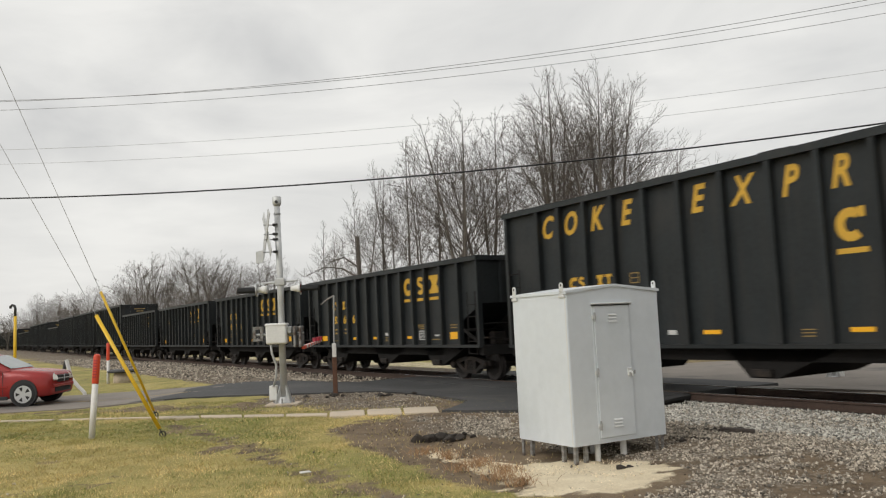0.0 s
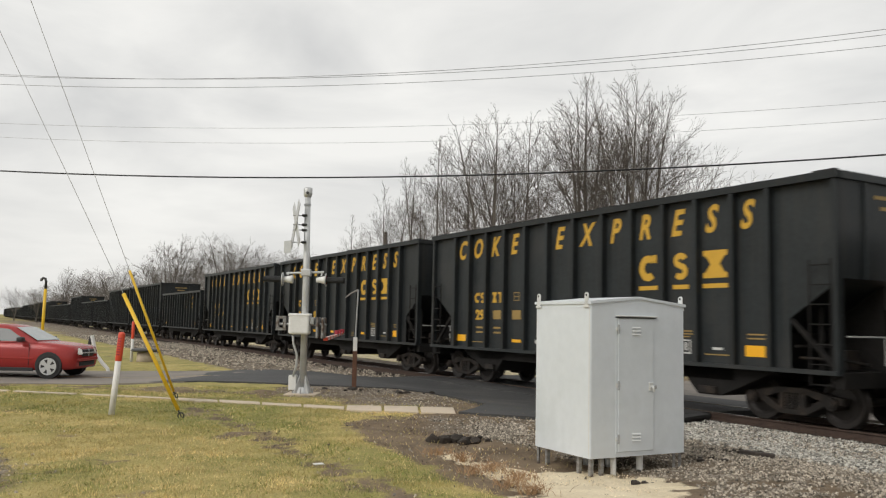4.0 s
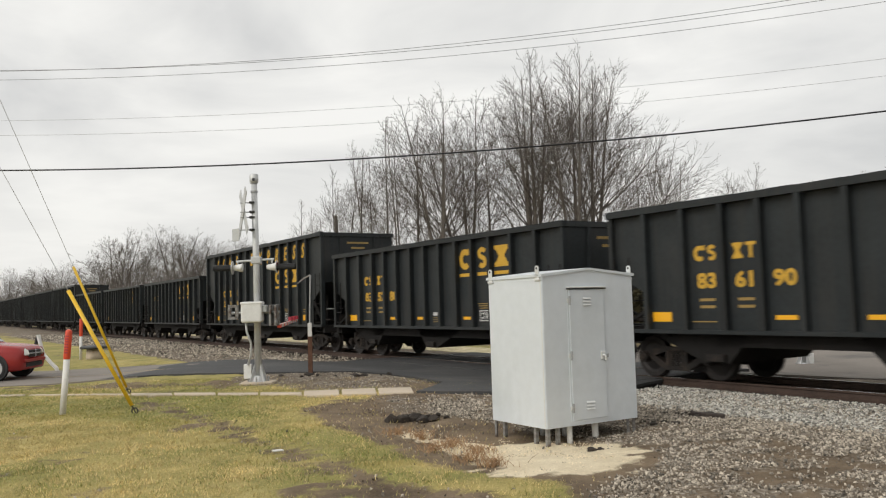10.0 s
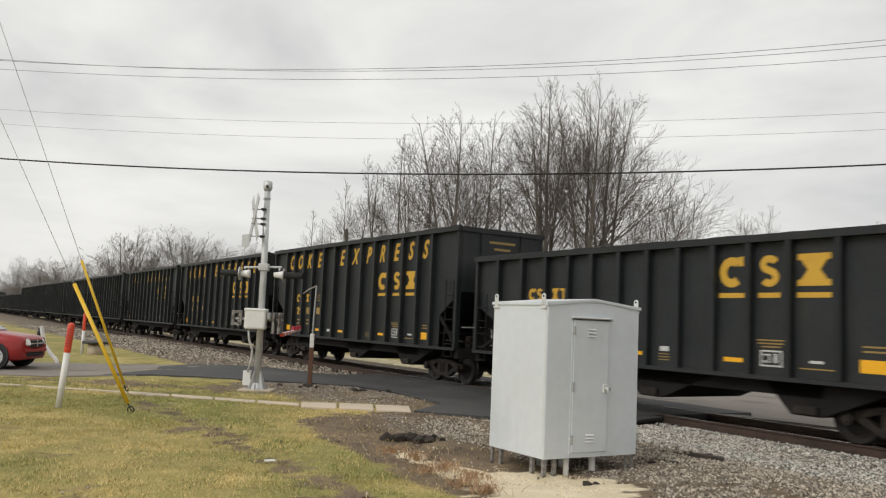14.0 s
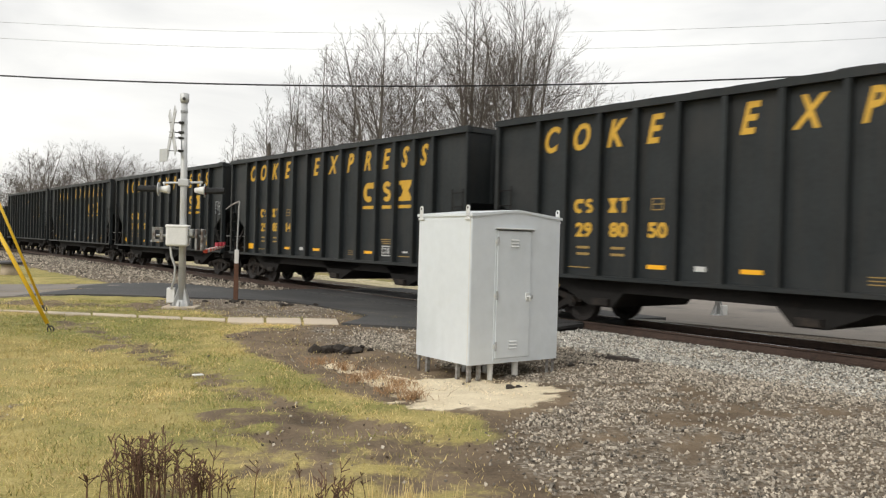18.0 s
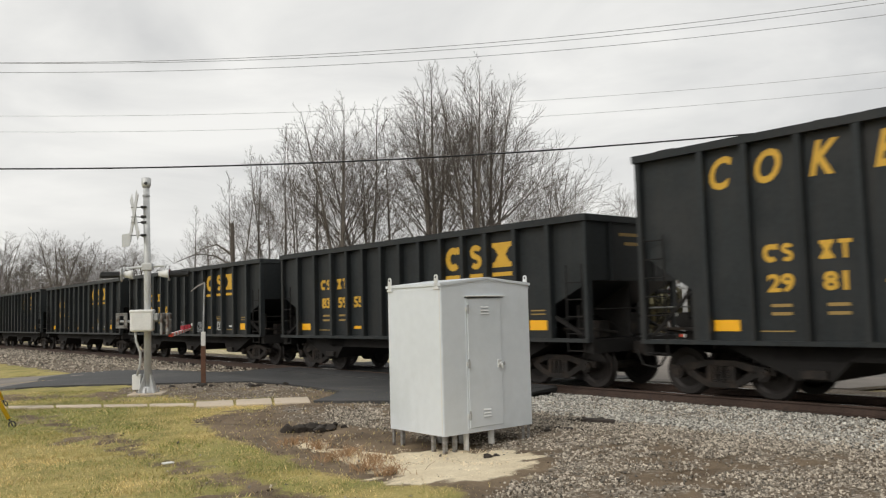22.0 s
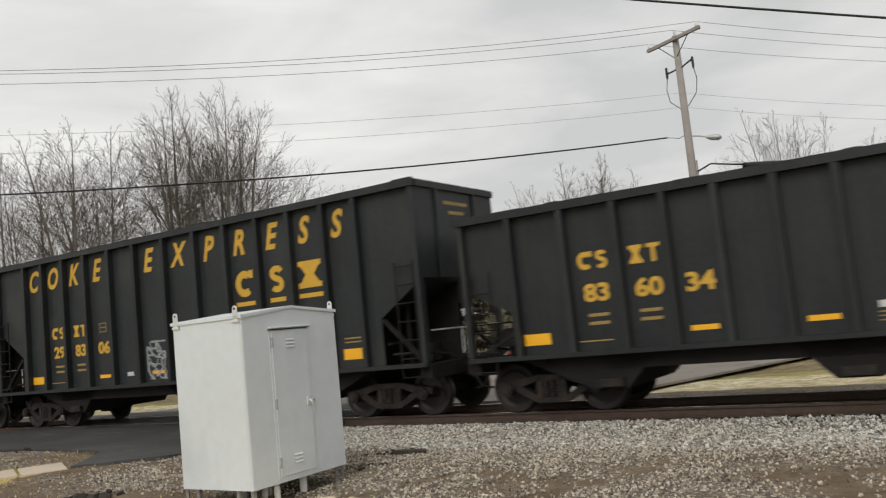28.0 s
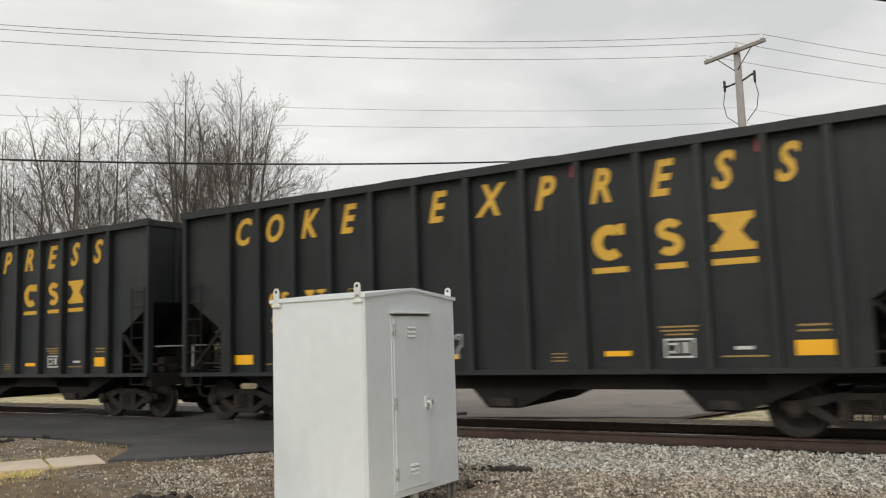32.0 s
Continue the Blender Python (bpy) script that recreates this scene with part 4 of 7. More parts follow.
def asphalt_z(x, y):
    """The approach rises or falls to the height of the rails."""
    d = N.x * x + N.y * y
    k = float(smooth((d - 10.5) / 3.2))
    return (gz(x, y) + 0.035) * (1 - k) + (RAIL_TOP - 0.012) * k


build_ground()
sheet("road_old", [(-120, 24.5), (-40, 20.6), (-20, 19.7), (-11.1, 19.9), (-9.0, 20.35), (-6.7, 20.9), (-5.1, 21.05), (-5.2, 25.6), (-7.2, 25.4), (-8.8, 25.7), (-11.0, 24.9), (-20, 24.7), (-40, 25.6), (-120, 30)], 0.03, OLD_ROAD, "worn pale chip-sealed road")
sheet("road_asphalt", [(-7.9, 20.75), (-5.5, 20.95), (-3.9, 20.65), (-2.7, 20.45), (-1.6, 20.6), (-0.74, 19.95), (0.08, 18.6), (0.55, 17.3), (0.3, 16.1), (0.0, 15.35), (0.5, 15.15), (1.4, 14.95), (2.9, 15.5), (4.4, 16.9), (5.35, 17.8), (-0.75, 28.2), (-3.5, 27.3), (-5.0, 26.4), (-7.0, 25.6), (-7.6, 24.4), (-7.2, 22.8)], asphalt_z, ASPHALT, "fresh black asphalt approach to the crossing")
far_side = [(on_track(-24.6, 0.9).x, on_track(-24.6, 0.9).y), (on_track(-12.2, 0.9).x, on_track(-12.2, 0.9).y), (on_track(-8.5, 4.4).x, on_track(-8.5, 4.4).y), (45, 24.5), (140, 33), (140, 42), (45, 33.5), (on_track(-26.5, 4.6).x, on_track(-26.5, 4.6).y)]
sheet("road_far", far_side, lambda x, y: max(gz(x, y) + 0.03, RAIL_TOP - 0.012 - 0.25 * float(smooth((N.x * x + N.y * y - 15.6) / 4))), OLD_ROAD, "pale worn road beyond the track")

# faded centre line on the old road
bm = bmesh.new()
for a, b in (((-40, 23.0), (-20, 22.2)), ((-20, 22.2), (-9.5, 22.35)), ((-9.5, 22.35), (-7.0, 22.95))):
    n = 8
    for i in range(n):
        p, q = [Vector(a).lerp(Vector(b), (i + k) / n) for k in (0, 1)]
        bm.faces.new([bm.verts.new((v.x, v.y + o, gz(v.x, v.y) + 0.037)) for v, o in ((p, -0.06), (q, -0.06), (q, 0.06), (p, 0.06))])
CENTRE_LINE = mat("faded_yellow_line", (0.42, 0.30, 0.12), 0.8, 0, 0.25, 2, 40, 0.05, stain=(0.2, 0.18, 0.14), stain_at=0.5)
tagged(new("centre_line", mesh_of(bm, "centre_line", CENTRE_LINE)), "faded yellow centre line on the road", kind="structure")


def build_sidewalk():
    walkway = tagged(new("sidewalk"), "weathered concrete sidewalk, its edges overgrown", kind="structure")
    near = [(-12.5, 17.2), (-7.0, 16.4), (-5.47, 16.02), (-3.75, 15.65), (-2.09, 15.25), (-0.02, 15.2)]
    far = [(-12.5, 18.0), (-7.0, 17.15), (-5.81, 16.85), (-3.95, 16.4), (-2.2, 16.05), (-0.08, 16.15)]

    def along(pts, t):
        k = min(int(t), len(pts) - 2)
        return Vector(pts[k]).lerp(Vector(pts[k + 1]), t - k)

    cuts = [0, 0.28, 0.56, 0.84, 1.35, 2.0, 2.5, 3.0, 3.5, 4.0, 4.34, 4.67, 5.0]
    for a, b in zip(cuts, cuts[1:]):
        bm = bmesh.new()
        g = 0.012
        thin = 0.16 if b <= 2.0 else (0.42 if b <= 4.0 else 1.0)
        pts = []
        for t in (a + g, b - g):
            p, q = along(near, t), along(far, t)
            m = (p + q) / 2
            pts.append((m + (p - m) * thin, m + (q - m) * thin))
        tops = [pts[0][0], pts[1][0], pts[1][1], pts[0][1]]
        tilt = random.uniform(-0.006, 0.006)
        top = [bm.verts.new((v.x, v.y, gz(v.x, v.y) + 0.03 + tilt)) for v in tops]
        low = [bm.verts.new((v.x, v.y, gz(v.x, v.y) - 0.08)) for v in tops]
        bm.faces.new(top)
        for i in range(4):
            bm.faces.new((low[i], low[(i + 1) % 4], top[(i + 1) % 4], top[i]))
        bmesh.ops.bevel(bm, geom=[e for e in bm.edges if all(v.co.z > gz(v.co.x, v.co.y) for v in e.verts)], offset=0.012, segments=1, affect="EDGES")
        bmesh.ops.recalc_face_normals(bm, faces=bm.faces[:])
        part("slab", bm, CONCRETE, walkway)


build_sidewalk()


# ---- railway track ----
def build_track():
    track = tagged(new("railway_track"), "rusty rails on dark ties in stone ballast", "track", kind="structure")
    prof = [(-0.070, -0.172), (-0.070, -0.160), (-0.012, -0.140), (-0.009, -0.045), (-0.036, -0.035), (-0.036, -0.006), (-0.028, 0.0), (0.028, 0.0), (0.036, -0.006), (0.036, -0.035), (0.009, -0.045), (0.012, -0.140), (0.070, -0.160), (0.070, -0.172)]
    for o in (-0.7535, 0.7535):
        bm = bmesh.new()
        rings = [[bm.verts.new(on_track(s, o + y, z)) for y, z in prof] for s in (-700, -300, -100, -40, -20, 0, 30, 120)]
        for a, b in zip(rings, rings[1:]):
            for k in range(len(prof) - 1):
                bm.faces.new((a[k], a[k + 1], b[k + 1], b[k]))
        part("rail", bm, RAIL_SIDE, track, "rusty rail")
        bm = bmesh.new()
        rings = [[bm.verts.new(on_track(s, o + y, 0.0015)) for y in (-0.027, 0.027)] for s in (-700, -300, -100, -40, -20, 0, 30, 120)]
        for a, b in zip(rings, rings[1:]):
            bm.faces.new((a[0], b[0], b[1], a[1]))
        part("rail_head", bm, RAIL_HEAD, track, "polished running surface")
    tie = mesh_of(bevelled(-0.11, 0.11, -1.3, 1.3, -0.36, -0.175, 0.012, 1), "tie", TIE)
    rest = bmesh.new()
    for k in range(-330, 110):
        s = k * 0.53
        if -24.4 < s < -12.6:
            continue
        p = on_track(s)
        m = pose(p.x, p.y + 0, p.z, 0, 0, TRACK_TURN) @ pose(random.uniform(-0.02, 0.02), random.uniform(-0.05, 0.05), random.uniform(-0.01, 0.008), 0, 0, random.uniform(-1, 1))
        if -75 < s < 14:
            part("tie", tie, None, track, at=m)
        else:
            box(rest, -0.11, 0.11, -1.3, 1.3, -0.36, -0.175, m)
    bmesh.ops.recalc_face_normals(rest, faces=rest.faces[:])
    tagged(part("far_ties", rest, TIE, track), kind="stuff")
    # crossing panels of asphalt between and beside the rails
    for a, b in ((-2.1, -0.83), (-0.665, 0.665), (0.83, 2.2)):
        bm = bmesh.new()
        ends = (-24.4, -12.7)
        n = 14
        rows = []
        for i in range(n + 1):
            s = ends[0] + (ends[1] - ends[0]) * i / n
            rows.append([bm.verts.new(on_track(s, o, -0.012 + 0.006 * math.sin(s * 1.3 + o))) for o in (a, b)] + [bm.verts.new(on_track(s, o, -0.3)) for o in (b, a)])
        for p, q in zip(rows, rows[1:]):
            for k in range(4):
                bm.faces.new((p[k], q[k], q[(k + 1) % 4], p[(k + 1) % 4]))
        bm.faces.new(rows[0])
        bm.faces.new(rows[-1][::-1])
        bmesh.ops.recalc_face_normals(bm, faces=bm.faces[:])
        part("crossing_panel", bm, ASPHALT, track)


build_track()


# ---- silver equipment cabinet ----
def build_cabinet():
    w, dp, z0, eave, ridge = 1.49, 1.12, 0.30, 2.305, 2.375
    base = gz(2.0, 10.4)
    off = 0.165 - base - z0
    cab = thing("equipment_cabinet", "silver painted steel equipment cabinet on steel legs", "cabinet", pose(1.6, 9.8, base, 0, 0, 30.3))

    def Z(z):
        return z + off

    bm = bmesh.new()
    prism(bm, [(0, Z(z0)), (w, Z(z0)), (w, Z(eave - 0.16)), (w / 2, Z(ridge - 0.16)), (0, Z(eave - 0.16))], 0, dp)
    bmesh.ops.bevel(bm, geom=[e for e in bm.edges if abs(e.verts[0].co.y - e.verts[1].co.y) < 1e-6 and abs(e.verts[0].co.x - e.verts[1].co.x) < 1e-6], offset=0.008, segments=2, affect="EDGES")
    bmesh.ops.recalc_face_normals(bm, faces=bm.faces[:])
    part("body", bm, SILVER, cab)
    bm = bmesh.new()
    o = 0.018
    t = 0.16
    prism(bm, [(-o, Z(eave - t - 0.03)), (-o, Z(eave - t + 0.004)), (w / 2, Z(ridge - t + 0.008)), (w + o, Z(eave - t + 0.004)), (w + o, Z(eave - t - 0.03)), (w + 0.002, Z(eave - t - 0.03)), (w / 2, Z(ridge - t - 0.02)), (-0.002, Z(eave - t - 0.03))], -o, dp + o)
    bmesh.ops.recalc_face_normals(bm, faces=bm.faces[:])
    part("roof", bm, SILVER, cab, "shallow gabled steel roof")
    # side panel seam and bottom lip
    part("seam", plain("seam", -0.003, 0.0005, dp * 0.02, dp * 0.035, Z(z0 + 0.02), Z(eave - t - 0.04), SILVER_TRIM), None, cab)
    # door
    x0, x1, d0, d1 = 0.40, 0.97, Z(z0 + 0.055), Z(z0 + 1.66)
    frame_bm = bmesh.new()
    for q in ((x0 - 0.02, x0, d0 - 0.02, d1 + 0.02), (x1, x1 + 0.02, d0 - 0.02, d1 + 0.02), (x0, x1, d0 - 0.02, d0)):
        box(frame_bm, q[0], q[1], -0.006, 0.0, q[2], q[3])
    part("door_frame", frame_bm, SILVER, cab)
    door = part("door", bevelled(x0 + 0.006, x1 - 0.006, -0.016, 0.004, d0 + 0.006, d1 - 0.006, 0.004, 1), SILVER, cab, "narrow steel door")
    part("drip_rail", bevelled(x0 - 0.03, x1 + 0.04, -0.045, 0.0, d1 + 0.012, d1 + 0.03, 0.006, 1), SILVER_TRIM, cab)
    bm = bmesh.new()
    box(bm, x0 - 0.03, x1 + 0.03, -0.03, 0.0, d1 - 0.002, d1 + 0.006)
    part("drip_gap", bm, DARK_STEEL, cab)
    louvre = bmesh.new()
    prism(louvre, [(-0.065, 0.0), (0.065, 0.0), (0.065, 0.018), (-0.065, 0.018)], -0.016, 0.0)
    for v in louvre.verts:
        if v.co.y < -0.01 and v.co.z > 0.01:
            v.co.y += 0.014
    bmesh.ops.recalc_face_normals(louvre, faces=louvre.faces[:])
    lou = mesh_of(louvre, "louvre", SILVER_TRIM)
    for zz in (d1 - 0.125, d1 - 0.165, d1 - 0.205, d0 + 0.125, d0 + 0.165, d0 + 0.205):
        part("louvre", lou, None, door, at=pose((x0 + x1) / 2, -0.016, zz))
    for zz in (d1 - 0.14, (d0 + d1) / 2 - 0.01, d0 + 0.16):
        h = part("hinge", bevelled(x0 - 0.035, x0 + 0.035, -0.026, -0.008, zz - 0.026, zz + 0.026, 0.005, 1), SILVER_TRIM, cab)
        part("hinge_pin", tube(bmesh.new(), [(x0, -0.03, zz - 0.055), (x0, -0.03, zz + 0.055)], 0.012, 8), GALV, h)
    hz = (d0 + d1) / 2 - 0.03
    hd = part("handle", tube(bmesh.new(), [(x1 - 0.05, -0.016, hz), (x1 - 0.05, -0.055, hz), (x1 - 0.045, -0.06, hz - 0.02), (x1 - 0.03, -0.055, hz - 0.055)], 0.014, 8), SILVER_TRIM, cab, "steel lever handle with a padlock")
    part("handle_plate", bevelled(x1 - 0.085, x1 - 0.02, -0.03, -0.012, hz - 0.05, hz + 0.05, 0.005, 1), SILVER_TRIM, hd)
    part("padlock", bevelled(x1 - 0.03, x1 + 0.012, -0.06, -0.03, hz - 0.03, hz + 0.02, 0.008, 2), GALV, hd)
    # lifting lugs at the corners
    for x, y, turn in ((0.05, 0.03, 90), (0.05, dp - 0.03, 90), (w - 0.05, 0.03, 90), (w - 0.05, dp - 0.03, 90)):
        bm = bmesh.new()
        outline = [(-0.034, -0.06), (0.034, -0.06)] + [(0.034 * math.cos(math.pi * k / 8), 0.075 + 0.034 * math.sin(math.pi * k / 8)) for k in range(9)]
        hole = [(0.015 * math.cos(2 * math.pi * k / 10), 0.075 + 0.015 * math.sin(2 * math.pi * k / 10)) for k in range(10)]
        prism(bm, outline, -0.006, 0.006)
        bmesh.ops.recalc_face_normals(bm, faces=bm.faces[:])
        lug = part("lifting_lug", bm, SILVER_TRIM, cab, at=pose(-0.012 if x < w / 2 else w + 0.012, y + (0.04 if y < dp / 2 else -0.04), Z(eave - t + 0.0), 0, 0, 90))
        bm = bmesh.new()
        prism(bm, hole, -0.0075, 0.0075)
        bmesh.ops.recalc_face_normals(bm, faces=bm.faces[:])
        part("eye", bm, DARK_STEEL, lug)
        part("lug_foot", bevelled(-0.055, 0.055, -0.012, 0.012, -0.075, -0.045, 0.004, 1), SILVER_TRIM, lug)
    # legs and conduits
    low = -0.16
    leg = bmesh.new()
    box(leg, -0.022, 0.022, -0.022, -0.015, low, Z(z0) + 0.005)
    box(leg, -0.022, -0.015, -0.015, 0.022, low, Z(z0) + 0.005)
    bmesh.ops.recalc_face_normals(leg, faces=leg.faces[:])
    legm = mesh_of(leg, "leg", LEG_STEEL)
    for x, y, r in ((0.04, 0.04, 0), (0.04, 0.26, 0), (0.04, dp - 0.22, 0), (0.04, dp - 0.04, 270), (0.20, 0.05, 0), (w - 0.05, 0.05, 90), (w - 0.15, 0.05, 90), (w - 0.04, dp - 0.04, 180), (w / 2, dp - 0.05, 0)):
        part("leg", legm, None, cab, at=pose(x, y, 0, 0, 0, r))
    for x, y, r in ((0.42, 0.09, 0.035), (0.86, 0.12, 0.042), (0.70, 0.5, 0.05), (0.55, 0.75, 0.05)):
        part("conduit", tube(bmesh.new(), [(x, y, low), (x, y, Z(z0) + 0.01)], r, 12), MARKER_WHITE if r < 0.05 else GALV, cab, "grey plastic conduit", smooth=True)


build_cabinet()


# ---- crossing signal mast ----
def build_signal():
    bx, by = -3.5, 18.3
    m = thing("crossing_signal", "silver crossing signal mast with gate mechanism, seen from behind", "signal", pose(bx, by, gz(bx, by) + 0.0, 0, 0, 0))
    z0 = gz(bx, by)

    def Z(z):
        return z - z0

    part("footing", bevelled(-0.36, 0.36, -0.33, 0.33, -0.12, 0.03, 0.02), CONCRETE, m, "concrete footing")
    part("pole", tube(bmesh.new(), [(0, 0, 0.1), (-0.012, 0, Z(2.7)), (-0.04, 0, Z(4.50))], [0.078, 0.074, 0.066], 16), MAST_PAINT, m, smooth=True)
    part("pole_cap", tube(bmesh.new(), [(-0.04, 0, Z(4.50)), (-0.04, 0, Z(4.56)), (-0.04, 0, Z(4.70)), (-0.04, 0, Z(4.72))], [0.075, 0.10, 0.10, 0.07], 16), MAST_PAINT, m, smooth=True)
    part("cap_window", tube(bmesh.new(), [(-0.03, -0.09, Z(4.58)), (-0.03, -0.115, Z(4.58))], 0.035, 10), DARK_STEEL, m)
    part("pole_band", tube(bmesh.new(), [(-0.04, 0, Z(4.30)), (-0.04, 0, Z(4.34))], 0.08, 16), GALV, m)
    bm = bmesh.new()
    tube(bm, [(0, 0, 0.02), (0, 0, 0.16)], [0.17, 0.12], 12)
    for k in range(4):
        a = math.pi / 4 + k * math.pi / 2
        prism(bm, [(0.07, 0.03), (0.24, 0.03), (0.09, 0.42)], -0.012, 0.012)
        vs = bm.verts[-6:]
        bmesh.ops.rotate(bm, verts=vs, cent=(0, 0, 0), matrix=Matrix.Rotation(a, 3, "Z"))
    bmesh.ops.recalc_face_normals(bm, faces=bm.faces[:])
    part("base", bm, MAST_PAINT, m, "cast base with four webs")
    for k in range(4):
        a = k * math.pi / 2
        part("anchor_bolt", tube(bmesh.new(), [(0.22 * math.cos(a), 0.22 * math.sin(a), 0.02), (0.22 * math.cos(a), 0.22 * math.sin(a), 0.14)], 0.02, 6), GALV, m)
    part("junction_box", bevelled(-0.30, -0.13, -0.12, 0.06, 0.10, 0.42, 0.015), WHITE_PLASTIC, m)
    # gate mechanism
    g = part("gate_mechanism", bevelled(-0.30, 0.16, -0.36, -0.06, Z(1.40), Z(1.84), 0.05, 4), WHITE_PLASTIC, m, "off-white gate mechanism housing", smooth=False)
    part("housing_lid", bevelled(-0.31, 0.17, -0.37, -0.05, Z(1.79), Z(1.86), 0.03, 3), WHITE_PLASTIC, g)
    part("hinge_block", bevelled(0.16, 0.26, -0.30, -0.12, Z(1.62), Z(1.78), 0.02), GALV, g)
    for s in (0.30, 0.42):
        part("counterweight_plate", bevelled(s, s + 0.05, -0.30, 0.10, Z(1.32), Z(1.78), 0.015), LEG_STEEL, g)
    part("drive_shaft", tube(bmesh.new(), [(-0.55, -0.1, Z(1.62)), (0.5, -0.1, Z(1.62))], 0.03, 8), GALV, g)
    bm = bmesh.new()
    for q in ((-0.62, -0.40, Z(1.74), Z(1.80)), (-0.62, -0.40, Z(1.48), Z(1.54)), (-0.62, -0.56, Z(1.5), Z(1.78)), (-0.46, -0.40, Z(1.5), Z(1.78))):
        box(bm, q[0], q[1], -0.16, -0.06, q[2], q[3])
    part("arm_bracket", bm, LEG_STEEL, g)
    part("cable", tube(bmesh.new(), [(-0.22, -0.2, Z(1.42)), (-0.20, -0.2, Z(1.2)), (-0.12, -0.16, Z(0.95)), (-0.13, -0.14, Z(0.7)), (-0.20, -0.12, 0.4)], 0.025, 8), MAST_PAINT, m, smooth=True)
    # lowered gate arm that reaches over the far lane
    arm_dir = Vector((-0.095, 1.0, 0.0)).normalized()
    for k in range(14):
        a, b = 0.2 + k * 0.5, 0.2 + (k + 1) * 0.5
        p, q = arm_dir * a, arm_dir * b
        sec = bmesh.new()
        tube(sec, [(0.45 + p.x, p.y, Z(1.30) + 0.002 * k), (0.45 + q.x, q.y, Z(1.30) + 0.002 * (k + 1))], [0.055 - 0.001 * k, 0.054 - 0.001 * k], 4)
        part("gate_arm", sec, (ORANGE_PLASTIC, MARKER_WHITE)[k % 2], m, "red and white striped gate arm" if k == 0 else "")
    for k in (4.2, 5.6, 6.9):
        part("arm_lamp", tube(bmesh.new(), [(0.45 - 0.095 * k, k, Z(1.35)), (0.45 - 0.095 * k, k, Z(1.46))], 0.06, 10), RED_TAG, m, "small red arm lamp")
    # flashing lights with hoods on a cross arm
    part("cross_arm", tube(bmesh.new(), [(-0.46, 0.02, Z(2.76)), (0.38, 0.02, Z(2.80))], 0.024, 8), MAST_PAINT, m)
    part("arm_clamp", bevelled(-0.12, 0.10, -0.10, 0.10, Z(2.70), Z(2.86), 0.02), MAST_PAINT, m)
    LENS = mat("dark_red_lens", (0.16, 0.01, 0.01), 0.2, 0, 0.05, 5, 40, 0)
    for x, turn in ((-0.42, 0), (0.34, 0)):
        for yy, far in ((-0.05, 1), ):
            lamp = part("flasher", tube(bmesh.new(), [(x - 0.11, yy, Z(2.62)), (x + 0.06, yy, Z(2.62)), (x + 0.12, yy, Z(2.62))], [0.05, 0.085, 0.095], 14), WHITE_PLASTIC, m, "white flasher housing", smooth=True)
            part("hanger", tube(bmesh.new(), [(x, 0.02, Z(2.78)), (x, yy, Z(2.72))], 0.018, 6), MAST_PAINT, lamp)
            side = -1 if x < 0 else 1
            bm = bmesh.new()
            rows = []
            for i in range(2):
                xx = x + side * (0.10 + 0.42 * i)
                rows.append([bm.verts.new((xx, yy + 0.11 * math.cos(a), Z(2.60) + 0.09 * math.sin(a))) for a in (math.radians(-30 + 240 * k / 10) for k in range(11))])
            for k in range(10):
                bm.faces.new((rows[0][k], rows[0][k + 1], rows[1][k + 1], rows[1][k]))
            bmesh.ops.solidify(bm, geom=bm.faces[:], thickness=0.008)
            part("hood", bm, DARK_STEEL, lamp, "dark lamp hood")
            part("backplate", tube(bmesh.new(), [(x + side * 0.10, yy, Z(2.62)), (x + side * 0.115, yy, Z(2.62))], 0.15, 18), MAST_PAINT, lamp)
            part("lens", tube(bmesh.new(), [(x + side * 0.116, yy, Z(2.62)), (x + side * 0.13, yy, Z(2.62))], 0.10, 14), LENS, lamp)
    # crossbuck seen almost edge-on, on its brackets
    cb = new("crossbuck")
    cb.parent = m
    cb.matrix_basis = pose(-0.30, 0.05, Z(3.88), 0, 0, -66)
    for a in (52, -52):
        bm = bevelled(-0.60, 0.60, -0.008, 0.008, -0.11, 0.11, 0.004, 1)
        part("blade", bm, MAST_PAINT, cb, "unpainted back of a crossbuck blade", at=pose(0, 0.012 if a > 0 else -0.012, 0, 0, a, 0))
    part("track_sign", bevelled(-0.17, 0.17, -0.008, 0.008, -0.14, 0.14, 0.004, 1), MAST_PAINT, m, "back of a small sign", at=pose(-0.46, 0.02, Z(3.36), 0, 0, -50))
    for z in (4.07, 3.86, 3.74, 3.46):
        part("sign_bracket", tube(bmesh.new(), [(-0.04, 0, Z(z)), (-0.36 if z > 3.5 else -0.42, 0.03, Z(z) + 0.01)], 0.012, 6), GALV, m)
        part("band_clamp", bevelled(-0.14, -0.02, -0.09, 0.09, Z(z) - 0.025, Z(z) + 0.025, 0.01, 1), DARK_STEEL, m)
    return m


SIGNAL = build_signal()
FAR_SIGNAL = copy_thing(SIGNAL, pose(11.1, 23.5, gz(11.1, 23.5), 0, 0, 180))
tagged(FAR_SIGNAL, "silver crossing signal mast on the far side of the track", "signal")


